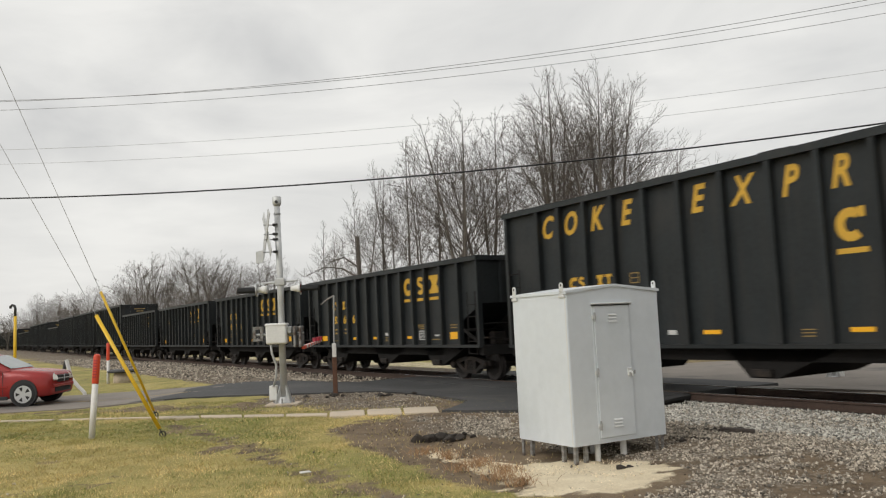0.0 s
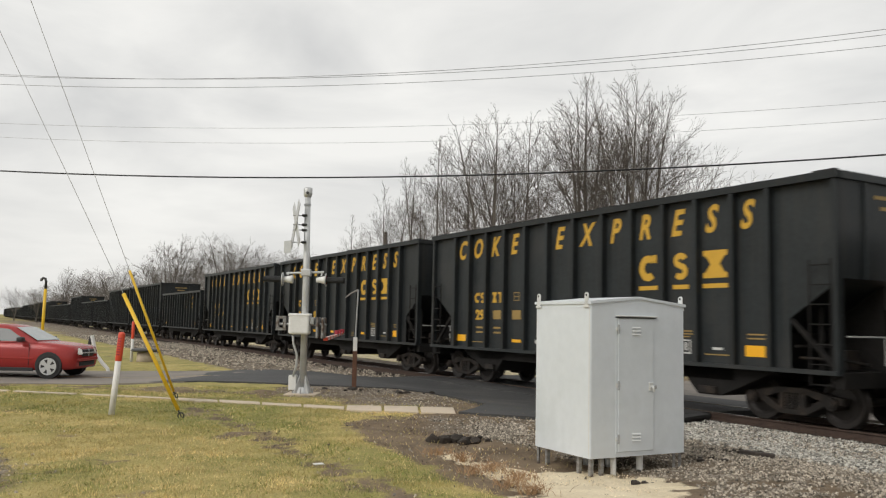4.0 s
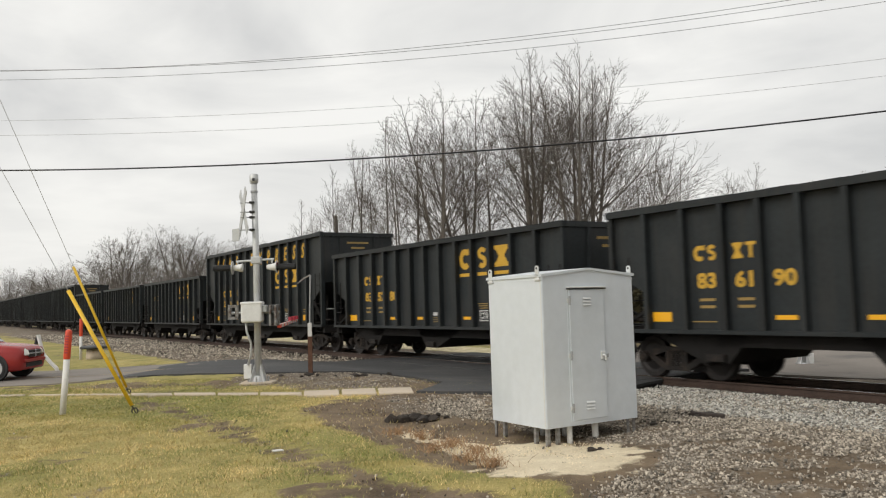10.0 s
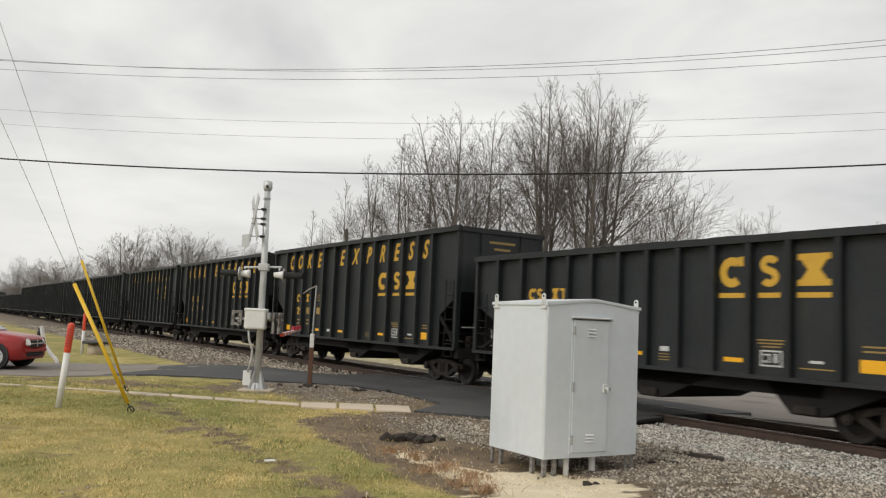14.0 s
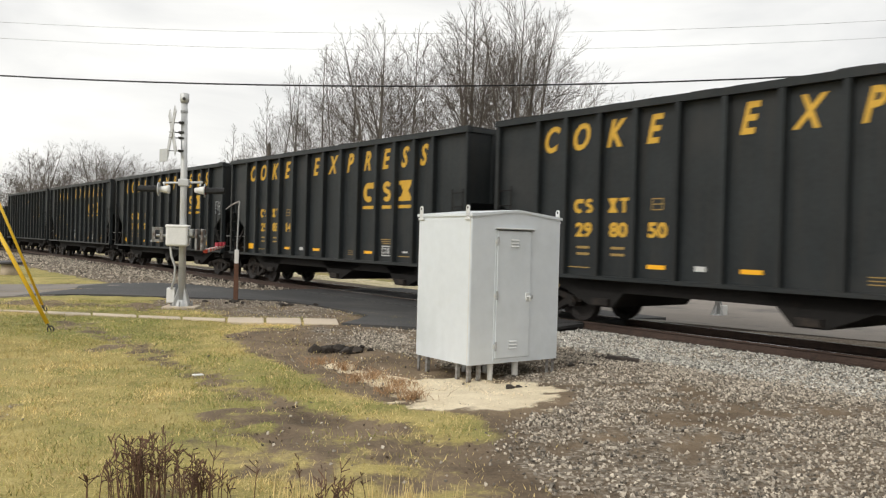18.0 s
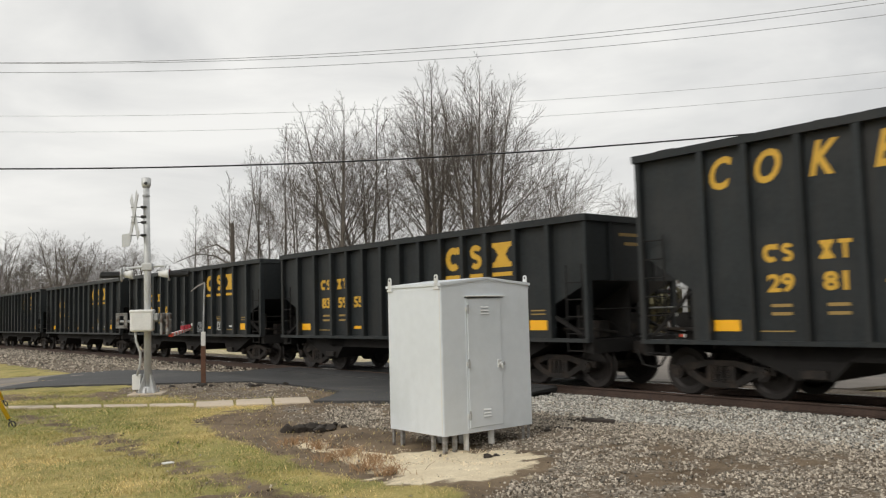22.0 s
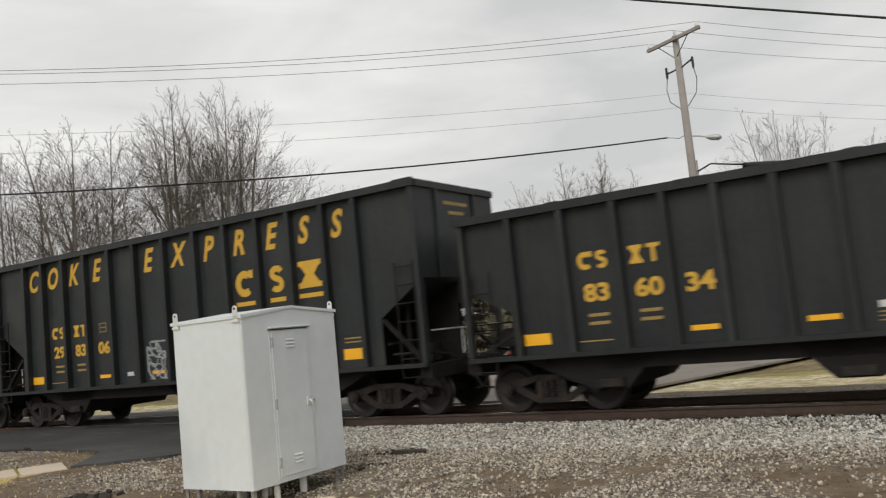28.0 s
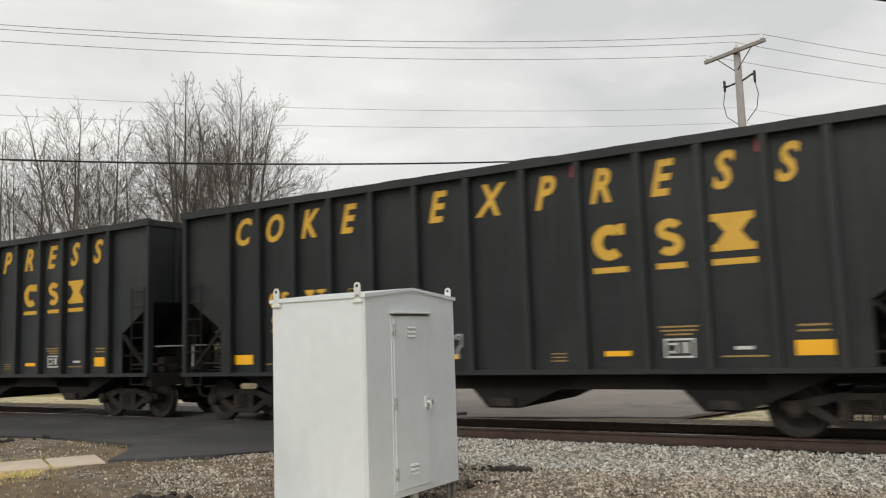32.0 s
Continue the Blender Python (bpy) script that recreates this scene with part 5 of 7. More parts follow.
# ---- posts and markers ----
def build_posts():
    x, y = -2.64, 20.4
    z0 = gz(x, y)
    p = thing("sign_post", "rusty steel post with a bent pale sign bracket", "post", pose(x, y, z0))
    part("shaft", bevelled(-0.055, 0.055, -0.03, 0.03, -0.1, 0.92, 0.006, 1), RUST, p, "rust-brown steel shaft")
    part("sleeve", bevelled(-0.05, 0.05, -0.035, 0.035, 0.90, 1.24, 0.006, 1), MARKER_WHITE, p, "peeling white sleeve")
    part("upper_shaft", tube(bmesh.new(), [(0.0, 0, 1.2), (0.035, 0, 2.42)], 0.022, 6), GALV, p)
    bm = bmesh.new()
    tube(bm, [(0.035, 0, 2.42), (-0.14, 0.05, 2.34), (-0.30, 0.1, 2.22)], [0.02, 0.018, 0.012], 6)
    part("bent_arm", bm, WOOD_GREY, p)

    def marker(x, y, h, top_h, lean, r, base):
        z0 = gz(x, y)
        k = thing("utility_marker", "white utility marker post with a red-orange top", "marker", pose(x, y, z0, 0, lean, 0), group="utility markers")
        part("shaft", tube(bmesh.new(), [(0, 0, -0.1), (0, 0, h - top_h)], r, 12), MARKER_WHITE, k, smooth=True)
        part("cap", tube(bmesh.new(), [(0, 0, h - top_h), (0, 0, h - top_h + 0.02), (0, 0, h - 0.04), (0, 0, h - 0.012), (0, 0, h)], [r * 1.02, r * 1.12, r * 1.12, r * 0.95, r * 0.4], 12), ORANGE_PLASTIC, k, "red-orange dome top", smooth=True)
        if base:
            bm = bmesh.new()
            for i in range(7):
                box(bm, -0.03, 0.03, -r * 1.16, -r * 1.08, h - 0.12 - i * 0.045, h - 0.10 - i * 0.045)
            part("warning_text", bm, RED_TAG, k)

    marker(-5.80, 13.75, 1.39, 0.49, 4.2, 0.05, True)
    marker(-11.75, 28.9, 1.42, 0.62, 0.5, 0.05, False)

    # cast hatch on a squat concrete drum beside the marker
    x, y = -11.3, 29.0
    z0 = gz(x, y)
    d = thing("drum_with_lid", "squat grey concrete drum with a dark overhanging lid", "drum", pose(x, y, z0))
    part("drum", tube(bmesh.new(), [(0, 0, -0.1), (0, 0, 0.36)], [0.30, 0.27], 18), CONCRETE, d, smooth=True)
    part("lid", tube(bmesh.new(), [(0, 0, 0.36), (0, 0, 0.40), (0, 0, 0.45), (0, 0, 0.48)], [0.46, 0.5, 0.46, 0.2], 18), DARK_STEEL, d)

    # vent pipe with a hook top
    x, y = -19.9, 38.2
    z0 = gz(x, y)
    v = thing("vent_pipe", "tall yellow vent pipe with a black hooked top", "pipe", pose(x, y, z0))
    part("pipe", tube(bmesh.new(), [(0, 0, -0.1), (0.02, 0, 2.75)], 0.07, 10), YELLOW_PLASTIC, v, smooth=True)
    part("hook", tube(bmesh.new(), [(0.02, 0, 2.75), (0.03, 0, 3.1), (-0.02, 0, 3.24), (-0.12, 0, 3.27), (-0.2, 0, 3.2), (-0.2, 0, 3.12)], 0.06, 8), DARK_STEEL, v, smooth=True)

    # leaning board with a dark brace by the road
    x, y = -11.0, 24.9
    z0 = gz(x, y)
    b = thing("leaning_board", "pale leaning board with a dark brace", "board", pose(x, y, z0))
    bm = bmesh.new()
    tube(bm, [(-0.36, 0, 1.1), (-0.22, 0, 0.55), (0.0, 0, 0.28), (0.18, 0, 0.1), (0.22, 0, -0.05)], 0.06, 6)
    part("board", bm, MARKER_WHITE, b)
    part("brace", tube(bmesh.new(), [(-0.38, 0.02, 1.08), (-0.52, 0.05, 0.5), (-0.6, 0.05, -0.05)], 0.055, 6), DARK_STEEL, b)


build_posts()


# ---- poles, guys and wires ----
def sag(a, b, drop, n=24):
    a, b = Vector(a), Vector(b)
    return [a.lerp(b, k / n) - Vector((0, 0, 4 * drop * (k / n) * (1 - k / n))) for k in range(n + 1)]


def strung(name, pts, r, material, label, category="wire", group="overhead wires"):
    return tagged(new(name, mesh_of(tube(bmesh.new(), pts, r, 6, False), name, material, True)), label, category, group)


def build_poles():
    x, y = -8.30, 13.63
    p = thing("utility_pole", "weathered brown timber utility pole", "utility pole", pose(x, y, gz(x, y)), group="utility poles")
    part("pole", tube(bmesh.new(), [(0.02, 0, -0.3), (0, 0, 0.4), (-0.03, 0, 2.5), (-0.07, 0, 5), (-0.16, 0, 12.2)], [0.145, 0.135, 0.128, 0.12, 0.10], 14), WOOD_POLE, p, smooth=True)
    part("guy_hook", tube(bmesh.new(), [(0.04, 0, 6.62), (0.16, 0, 6.66)], 0.035, 8), DARK_STEEL, p)
    part("ground_rod", tube(bmesh.new(), [(-0.1, -0.1, 0.0), (-0.18, -0.1, 7.0)], 0.01, 5), GALV, p)
    # two guys with yellow guards
    foot1, foot2 = Vector((-4.53, 13.51, gz(-4.5, 13.5) + 0.03)), Vector((-5.78, 16.72, gz(-5.78, 16.72) + 0.03))
    top1, top2 = Vector((-8.22, 13.66, 6.80)), Vector((-8.45, 13.75, 9.05))
    for foot, top, guard, r in ((foot1, top1, 2.28, 0.032), (foot2, top2, 2.75, 0.026)):
        g = thing("guy_wire", "steel guy wire in a yellow plastic guard", "guy wire", Matrix.Translation(foot), group="guy wires")
        d = (top - foot).normalized()
        part("wire", tube(bmesh.new(), [(0, 0, 0), (top - foot)], 0.0055, 6), FAINT_WIRE, g)
        part("guard", tube(bmesh.new(), [d * 0.12, d * guard], r, 10), YELLOW_PLASTIC, g, "yellow plastic guard", smooth=True)
        part("anchor_eye", tube(bmesh.new(), [d * 0.02 + Vector((0.05 * math.cos(a), 0, 0.05 * math.sin(a))) for a in (2 * math.pi * k / 10 for k in range(11))], 0.012, 6, False), DARK_STEEL, g)
        part("anchor_rod", tube(bmesh.new(), [d * -0.3, d * 0.12], 0.011, 6), DARK_STEEL, g)
    # broken dark pole far behind it
    q = thing("old_pole", "dark leaning timber pole beyond the road", "utility pole", pose(-16.5, 26.2, gz(-16.5, 26.2)), group="utility poles")
    part("pole", tube(bmesh.new(), [(-0.1, 0, -0.2), (0.08, 0, 5.55)], [0.12, 0.10], 10), WOOD_POLE, q, smooth=True)

    # pole beyond the track with cross arm, insulators, cut-outs and a lamp
    x, y = 19.6, 21.6
    z0 = gz(x, y)
    k = thing("power_pole", "grey timber power pole with cross arm and street lamp", "utility pole", pose(x, y, z0), group="utility poles")

    def Z(z):
        return z - z0

    part("pole", tube(bmesh.new(), [(0.0, 0, -0.3), (0, 0, Z(5)), (-0.02, 0, Z(10.75))], [0.17, 0.145, 0.11], 14), WOOD_GREY, k, smooth=True)
    ad = Vector((0.06, -1.0, 0.0)).normalized()
    ends = (-1.2, 1.2)
    bm = bmesh.new()
    tube(bm, [ad * ends[0] + Vector((-0.15, 0, Z(10.62))), ad * ends[1] + Vector((-0.15, 0, Z(10.62)))], 0.075, 4)
    part("cross_arm", bm, WOOD_GREY, k)
    part("arm_brace", tube(bmesh.new(), [ad * 0.7 + Vector((-0.15, 0, Z(10.58))), Vector((-0.1, 0, Z(9.95)))], 0.016, 5), DARK_STEEL, k)
    part("arm_brace", tube(bmesh.new(), [ad * -0.7 + Vector((-0.15, 0, Z(10.58))), Vector((-0.1, 0, Z(9.95)))], 0.016, 5), DARK_STEEL, k)
    for a in (-1.1, 1.1):
        c = ad * a + Vector((-0.15, 0, Z(10.66)))
        part("insulator", tube(bmesh.new(), [c, c + Vector((0, 0, 0.05)), c + Vector((0, 0, 0.10)), c + Vector((0, 0, 0.18))], [0.03, 0.06, 0.05, 0.03], 8), WHITE_PLASTIC, k)
    part("insulator", tube(bmesh.new(), [(-0.02, 0, Z(10.75)), (-0.02, 0, Z(10.85)), (-0.02, 0, Z(10.95))], [0.03, 0.055, 0.03], 8), WHITE_PLASTIC, k)
    for s in (-1, 1):
        b = part("cutout", tube(bmesh.new(), [ad * s * 0.1 + Vector((0, 0, Z(9.62))), ad * s * 0.45 + Vector((0, 0, Z(9.66 + 0.06 * s))), ad * s * 0.62 + Vector((0, 0, Z(9.68 + 0.06 * s)))], [0.03, 0.03, 0.05], 6), DARK_STEEL, k, "fuse cut-out on a short arm")
        c = ad * s * 0.6
        part("fuse", tube(bmesh.new(), [c + Vector((0, 0, Z(9.45))), c + Vector((0, 0, Z(9.82)))], 0.045, 6), DARK_STEEL, b)
        part("jumper", tube(bmesh.new(), [c + Vector((0, 0, Z(9.45))), c * 1.15 + Vector((0, 0, Z(9.05))), c * 1.0 + Vector((0, 0, Z(8.6))), c * 0.3 + Vector((0, 0, Z(8.25)))], 0.014, 5), DARK_STEEL, b)
    lamp_dir = Vector((0.75, -0.66, 0))
    lamp = part("lamp_arm", tube(bmesh.new(), [(0, 0, Z(7.25)), lamp_dir * 0.35 + Vector((0, 0, Z(7.2))), lamp_dir * 0.62 + Vector((0, 0, Z(7.12)))], 0.022, 6), GALV, k)
    part("lamp_head", tube(bmesh.new(), [lamp_dir * 0.58 + Vector((0, 0, Z(7.13))), lamp_dir * 0.72 + Vector((0, 0, Z(7.09))), lamp_dir * 0.95 + Vector((0, 0, Z(7.06))), lamp_dir * 1.05 + Vector((0, 0, Z(7.06)))], [0.05, 0.09, 0.10, 0.05], 10), GALV, lamp, "grey street lamp head")
    part("riser", tube(bmesh.new(), [(0.14, -0.08, Z(0.2)), (0.15, -0.08, Z(6.4))], 0.03, 6), GALV, k)
    part("low_arm", tube(bmesh.new(), [(0.1, -0.1, Z(6.0)), (0.4, -0.45, Z(6.2)), (0.9, -1.0, Z(6.05))], 0.03, 6), DARK_STEEL, k)

    # wires
    far = Vector((-24.0, 29.3, 0))
    top = Vector((x, y, 0))
    strung("cable_tail", [(x - 0.1, y, 7.3), (x - 0.35, y + 0.06, 7.18), (x - 0.6, y + 0.1, 7.2), (x - 0.8, y + 0.14, 7.215)], 0.009, CABLE, "thin steel tail holding the cable to the pole", "cable")
    strung("cable", sag((x - 0.8, y + 0.14, 7.215), (far.x, far.y, 7.3), 0.97), 0.024, CABLE, "thick black cable across the road", "cable")
    for a, h, hf, dr in ((-1.1, 10.84, 10.7, 1.2), (1.1, 10.84, 10.7, 1.4), (0.0, 10.95, 11.0, 1.4)):
        s = top + ad * a + Vector((-0.15, 0, h))
        e = far + ad * a * 0.6 + Vector((0, 0, hf))
        strung("power_wire", sag(s, e, dr), 0.0075, WIRE, "thin grey power wire")
        strung("power_wire", sag(s, top + ad * a + Vector((30, -9, 9.9)), 0.9), 0.0075, WIRE, "thin grey power wire")
    for h in (8.75, 8.25):
        strung("telephone_wire", sag((x - 0.1, y, h), (far.x, far.y, h + 0.3), 1.0), 0.005, FAINT_WIRE, "faint thin telephone wire")
        strung("telephone_wire", sag((x + 0.1, y, h), (x + 30, y - 9, h - 0.8), 0.9), 0.005, FAINT_WIRE, "faint thin telephone wire")
    strung("service_cable", sag((-8.45, 24.6, 13.35), (19.6, 3.3, 3.6), 0.5), 0.02, CABLE, "thick black service cable overhead", "cable")
    strung("low_cable", sag((x + 0.9, y - 1.0, 6.05), (x + 26, y - 9, 7.0), 0.6), 0.03, CABLE, "thick black cable beside the pole", "cable")
    strung("cable_splice", [(x + 1.2, y - 1.1, 6.0), (x + 1.3, y - 1.14, 5.98), (x + 2.8, y - 1.65, 5.95), (x + 2.9, y - 1.7, 5.95)], 0.11, CABLE, "black splice case on the cable", "splice case")


build_poles()


# ---- bare trees ----
def tree_meshes(seed, leaders, lean, fork, counts, reach, trunk_r, twig_r, limbs=(), first=0.12, flare=1.0, wood=BARK, twig_mat=TWIG):
    """A bare tree, one high: straight leaders, rising branches and a crown of fine twigs, as two meshes.

    counts: branches on a leader, shoots on a branch, twigs on a shoot; reach: the longest branch; fork: where the leaders part."""
    rnd = random.Random(seed)
    out = {0: ([], []), 1: ([], [])}

    def stick(which, pts, radii, sides):
        vs, fs = out[which]
        d0 = (pts[-1] - pts[0]).normalized()
        side = d0.orthogonal().normalized()
        other = d0.cross(side)
        ring = [(math.cos(2 * math.pi * k / sides), math.sin(2 * math.pi * k / sides)) for k in range(sides)]
        base = len(vs)
        for p, r in zip(pts, radii):
            for c, q in ring:
                vs.append((p.x + r * (c * side.x + q * other.x), p.y + r * (c * side.y + q * other.y), p.z + r * (c * side.z + q * other.z)))
        for i in range(len(pts) - 1):
            for k in range(sides):
                a, b = base + i * sides + k, base + i * sides + (k + 1) % sides
                fs.append((a, b, b + sides, a + sides))

    def axis_of(start, d, length, r, tip, n, wander, rise):
        pts, radii, p = [start.copy()], [r], start.copy()
        for i in range(n):
            d = (d + Vector((rnd.gauss(0, wander), rnd.gauss(0, wander), rnd.gauss(0, wander) + rise))).normalized()
            p = p + d * (length / n)
            pts.append(p.copy())
            radii.append(r + (tip - r) * ((i + 1) / n) ** 0.85)
        return pts, radii

    def shoots(pts, radii, length, level):
        turn = rnd.uniform(0, 6.28)
        many = counts[level] if level == 0 else max(2, round(counts[level] * min(1.25, length / (reach * (0.75, 0.32)[level - 1]))))
        for k in range(many):
            lo = first if level == 0 else 0.18
            f = lo + (0.985 - lo) * ((k + rnd.random()) / many)
            f = min(f, 0.985)
            i = min(int(f * (len(pts) - 1)), len(pts) - 2)
            u = f * (len(pts) - 1) - i
            at, r = pts[i].lerp(pts[i + 1], u), radii[i] + (radii[i + 1] - radii[i]) * u
            d = (pts[i + 1] - pts[i]).normalized()
            turn += 2.4 + rnd.uniform(-0.6, 0.6)
            side = Matrix.Rotation(turn, 3, d) @ d.orthogonal().normalized()
            if level == 0:
                g = (f - lo) / (1 - lo)
                l = reach * (0.7 + 1.2 * g if g < 0.25 else 0.86 * (1 - g) / 0.75 + 0.14) * rnd.uniform(0.65, 1.12)
                open_ = (rnd.uniform(0.6, 1.0) - 0.35 * g) * flare
                grow(at, (d * math.cos(open_) + side * math.sin(open_)).normalized(), l, max(r * rnd.uniform(0.3, 0.5), twig_r * 1.6), 1, 0.055)
            else:
                l = length * (0.55 * (1 - f) + 0.20) * rnd.uniform(0.6, 1.2)
                open_ = rnd.uniform(0.4, 0.8)
                grow(at, (d * math.cos(open_) + side * math.sin(open_)).normalized(), l, max(r * 0.55, twig_r), level + 1, 0.03)

    def grow(start, d, length, r, level, rise):
        n = (9, 6, 3, 1)[min(level, 3)]
        pts, radii = axis_of(start, d, length, r, twig_r * (0.45 if level else 0.9), n, (0.022, 0.07, 0.11, 0.12)[min(level, 3)], rise)
        stick(0 if level < 2 else 1, pts, radii, (7, 5, 3, 3)[min(level, 3)])
        if level < len(counts):
            shoots(pts, radii, length, level)

    foot = Vector((0, 0, -0.015))
    if leaders > 1:
        pts, radii = axis_of(foot, Vector((0, 0, 1)), fork + 0.015, trunk_r * 1.25, trunk_r, 3, 0.02, 0)
        stick(0, pts, radii, 9)
        foot = pts[-1]
    for s in range(leaders):
        a = 2 * math.pi * (s + rnd.uniform(0, 0.5)) / leaders
        t = lean * rnd.uniform(0.35, 1.0) if leaders > 1 else lean * rnd.uniform(0, 0.4)
        d = Vector((math.cos(a) * math.sin(t), math.sin(a) * math.sin(t), math.cos(t)))
        tall = (1 - (fork if leaders > 1 else 0)) * (1.0 if s == 0 else rnd.uniform(0.8, 1.0))
        grow(foot, d, tall, trunk_r * (1 if leaders == 1 else rnd.uniform(0.55, 0.8)), 0, 0.012)
    for (bx, by, bz), d0, length, r in limbs:
        grow(Vector((bx, by, bz)), Vector(d0).normalized(), length, r, 1, 0.04)
    made = []
    tallest = max(v[2] for v in out[1][0])
    for which, m in ((0, wood), (1, twig_mat)):
        vs, fs = out[which]
        me = bpy.data.meshes.new("tree")
        me.from_pydata([(x / tallest, y / tallest, z / tallest) for x, y, z in vs], [], fs)
        me.materials.append(m)
        made.append(me)
    return made


def evergreen_meshes(seed, needles=16000, size=1.2, foliage=EVERGREEN):
    """A ragged conifer: a trunk and many drooping needled sprays."""
    rnd = random.Random(seed)
    trunk = mesh_of(tube(bmesh.new(), [(0, 0, -0.02), (0.01, 0, 0.5), (0, 0, 0.98)], [0.022, 0.014, 0.003], 6), "tree", BARK)
    vs, fs = [], []
    boughs = []
    for k in range(46):
        a, h = rnd.uniform(0, 6.28), rnd.uniform(0.1, 0.96)
        r = 0.36 * math.sqrt(max(0.0, 1 - h ** 2.2)) * rnd.uniform(0.35, 1.0)
        boughs.append(Vector((r * math.cos(a), r * math.sin(a), h)))
    for k in range(needles):
        c = rnd.choice(boughs) + Vector((rnd.gauss(0, 0.05), rnd.gauss(0, 0.05), rnd.gauss(0, 0.042)))
        c.z = min(max(c.z, 0.03), 1.02)
        out = Vector((c.x, c.y, 0.1 + rnd.uniform(-0.1, 0.25))) + Vector((rnd.gauss(0, 0.15), rnd.gauss(0, 0.15), rnd.gauss(0, 0.15)))
        d = out.normalized() * rnd.uniform(0.012, 0.038) * size
        w = d.cross(Vector((rnd.random(), rnd.random(), 1))).normalized() * rnd.uniform(0.0025, 0.006) * size
        n = len(vs)
        vs += [c - w, c + w, c + d * 0.6 + w * 0.7, c + d, c + d * 0.6 - w * 0.7]
        fs.append((n, n + 1, n + 2, n + 3, n + 4))
    me = bpy.data.meshes.new("tree")
    me.from_pydata(vs, [], fs)
    me.materials.append(foliage)
    return [trunk, me]


def build_trees():
    big, slim = (21, 11, 6), (26, 8, 5)
    kinds = {
        "B0": tree_meshes(11, 4, 0.26, 0.14, big, 0.40, 0.018, 0.00062), "B1": tree_meshes(12, 3, 0.24, 0.16, big, 0.42, 0.017, 0.00062), "B2": tree_meshes(13, 3, 0.30, 0.10, big, 0.40, 0.015, 0.00062),
        "T0": tree_meshes(21, 1, 0.06, 0.0, slim, 0.24, 0.0105, 0.0006, first=0.30), "T1": tree_meshes(22, 2, 0.14, 0.06, (22, 9, 5), 0.26, 0.010, 0.0006, first=0.25), "T2": tree_meshes(23, 3, 0.34, 0.10, (16, 9, 6), 0.40, 0.012, 0.0007),
        "R": tree_meshes(14, 3, 0.22, 0.18, big, 0.40, 0.018, 0.00062, (((0.02, -0.01, 0.30), (0.86, 0.0, 0.5), 0.52, 0.0075), ((0.015, 0.005, 0.19), (0.9, 0.1, 0.4), 0.36, 0.005), ((0.02, 0.0, 0.42), (0.8, -0.1, 0.6), 0.40, 0.005))),
        "W": tree_meshes(24, 3, 0.4, 0.08, (9, 5, 3), 0.42, 0.012, 0.0025),
        "E": evergreen_meshes(5),
    }
    labels = {"R": "bare tree with a long reaching limb", "B": "tall bare many-stemmed tree beyond the track", "T": "slender bare tree beyond the track", "E": "ragged olive evergreen beyond the track", "F": "distant bare tree in the treeline"}
    rnd = random.Random(4)
    for x, y, h, k in TREES:
        name = "evergreen_tree" if k == "E" else "bare_tree"
        z0 = gz(x, y)
        tr = thing(name, labels[k[0]], "tree", pose(x, y, z0, 0, 0, 0 if k == "R" else rnd.uniform(0, 360)), group="trees")
        wide = rnd.uniform(0.9, 1.15) * (1.25 if k == "E" else 1.0) * (1.5 if k == "F" else 1.0)
        src = kinds[k] if k != "F" else kinds[rnd.choice(("B1", "B2", "T2"))]
        for nm, me in zip(("trunk", "crown"), src):
            o = part(nm, me, None, tr)
            o.scale = ((h - z0) * wide, (h - z0) * wide, h - z0)
    # broken trunk among them
    st = thing("broken_trunk", "grey broken trunk standing among the trees", "tree", pose(-7.05, 70.0, gz(-7, 70)), group="trees")
    part("trunk", tube(bmesh.new(), [(0, 0, -0.2), (0.1, 0, 5), (0.0, 0, 9.9)], [0.2, 0.17, 0.15], 8), BARK, st)
    bm = bmesh.new()
    rl = random.Random(17)
    for z0, reach, rise in ((6.3, 4.8, 1.1), (5.4, 3.6, 0.5), (7.2, 3.0, 0.9)):
        pts = [Vector((-reach * k / 7, 0.08 * k + rl.uniform(-0.08, 0.08), z0 + rise * math.sin(k * 0.42) + rl.uniform(-0.1, 0.1))) for k in range(8)]
        tube(bm, pts, [0.10 - 0.012 * k for k in range(8)], 5)
        for k in range(1, 8):
            for j in range(3):
                d = Vector((rl.uniform(-0.9, 0.2), rl.uniform(-0.4, 0.4), rl.uniform(-0.5, 0.9)))
                tube(bm, [pts[k], pts[k] + d * 0.6, pts[k] + d * 1.1 + Vector((0, 0, rl.uniform(-0.1, 0.25)))], [0.03, 0.018, 0.008], 3)
    part("limb", bm, BARK, st, "drooping dead limb with twigs")
    # woods on the skyline: joined, too many to count
    rw = random.Random(9)
    me = kinds["W"][1]
    co = np.empty(len(me.vertices) * 3)
    me.vertices.foreach_get("co", co)
    co, f = co.reshape(-1, 3), np.array([p.vertices[:] for p in me.polygons])
    V, F, base = [], [], 0
    for k in range(135):
        if k < 30:
            q = U * rw.uniform(-620, -360) + N * (TRACK_MID + rw.choice((rw.uniform(-70, -9), rw.uniform(9, 25))))
        elif k < 85:
            q = U * rw.uniform(-460, -130) + N * (TRACK_MID + rw.uniform(9, 60))
        else:
            q = Vector((rw.uniform(-60, 160), rw.uniform(120, 190), 0))
        h = rw.uniform(9, 15)
        a = rw.uniform(0, 6.28)
        pts = np.stack([(co[:, 0] * math.cos(a) - co[:, 1] * math.sin(a)) * h * 1.7 + q.x, (co[:, 0] * math.sin(a) + co[:, 1] * math.cos(a)) * h * 1.7 + q.y, co[:, 2] * h - 0.1], -1)
        V.append(pts)
        F.append(f + base)
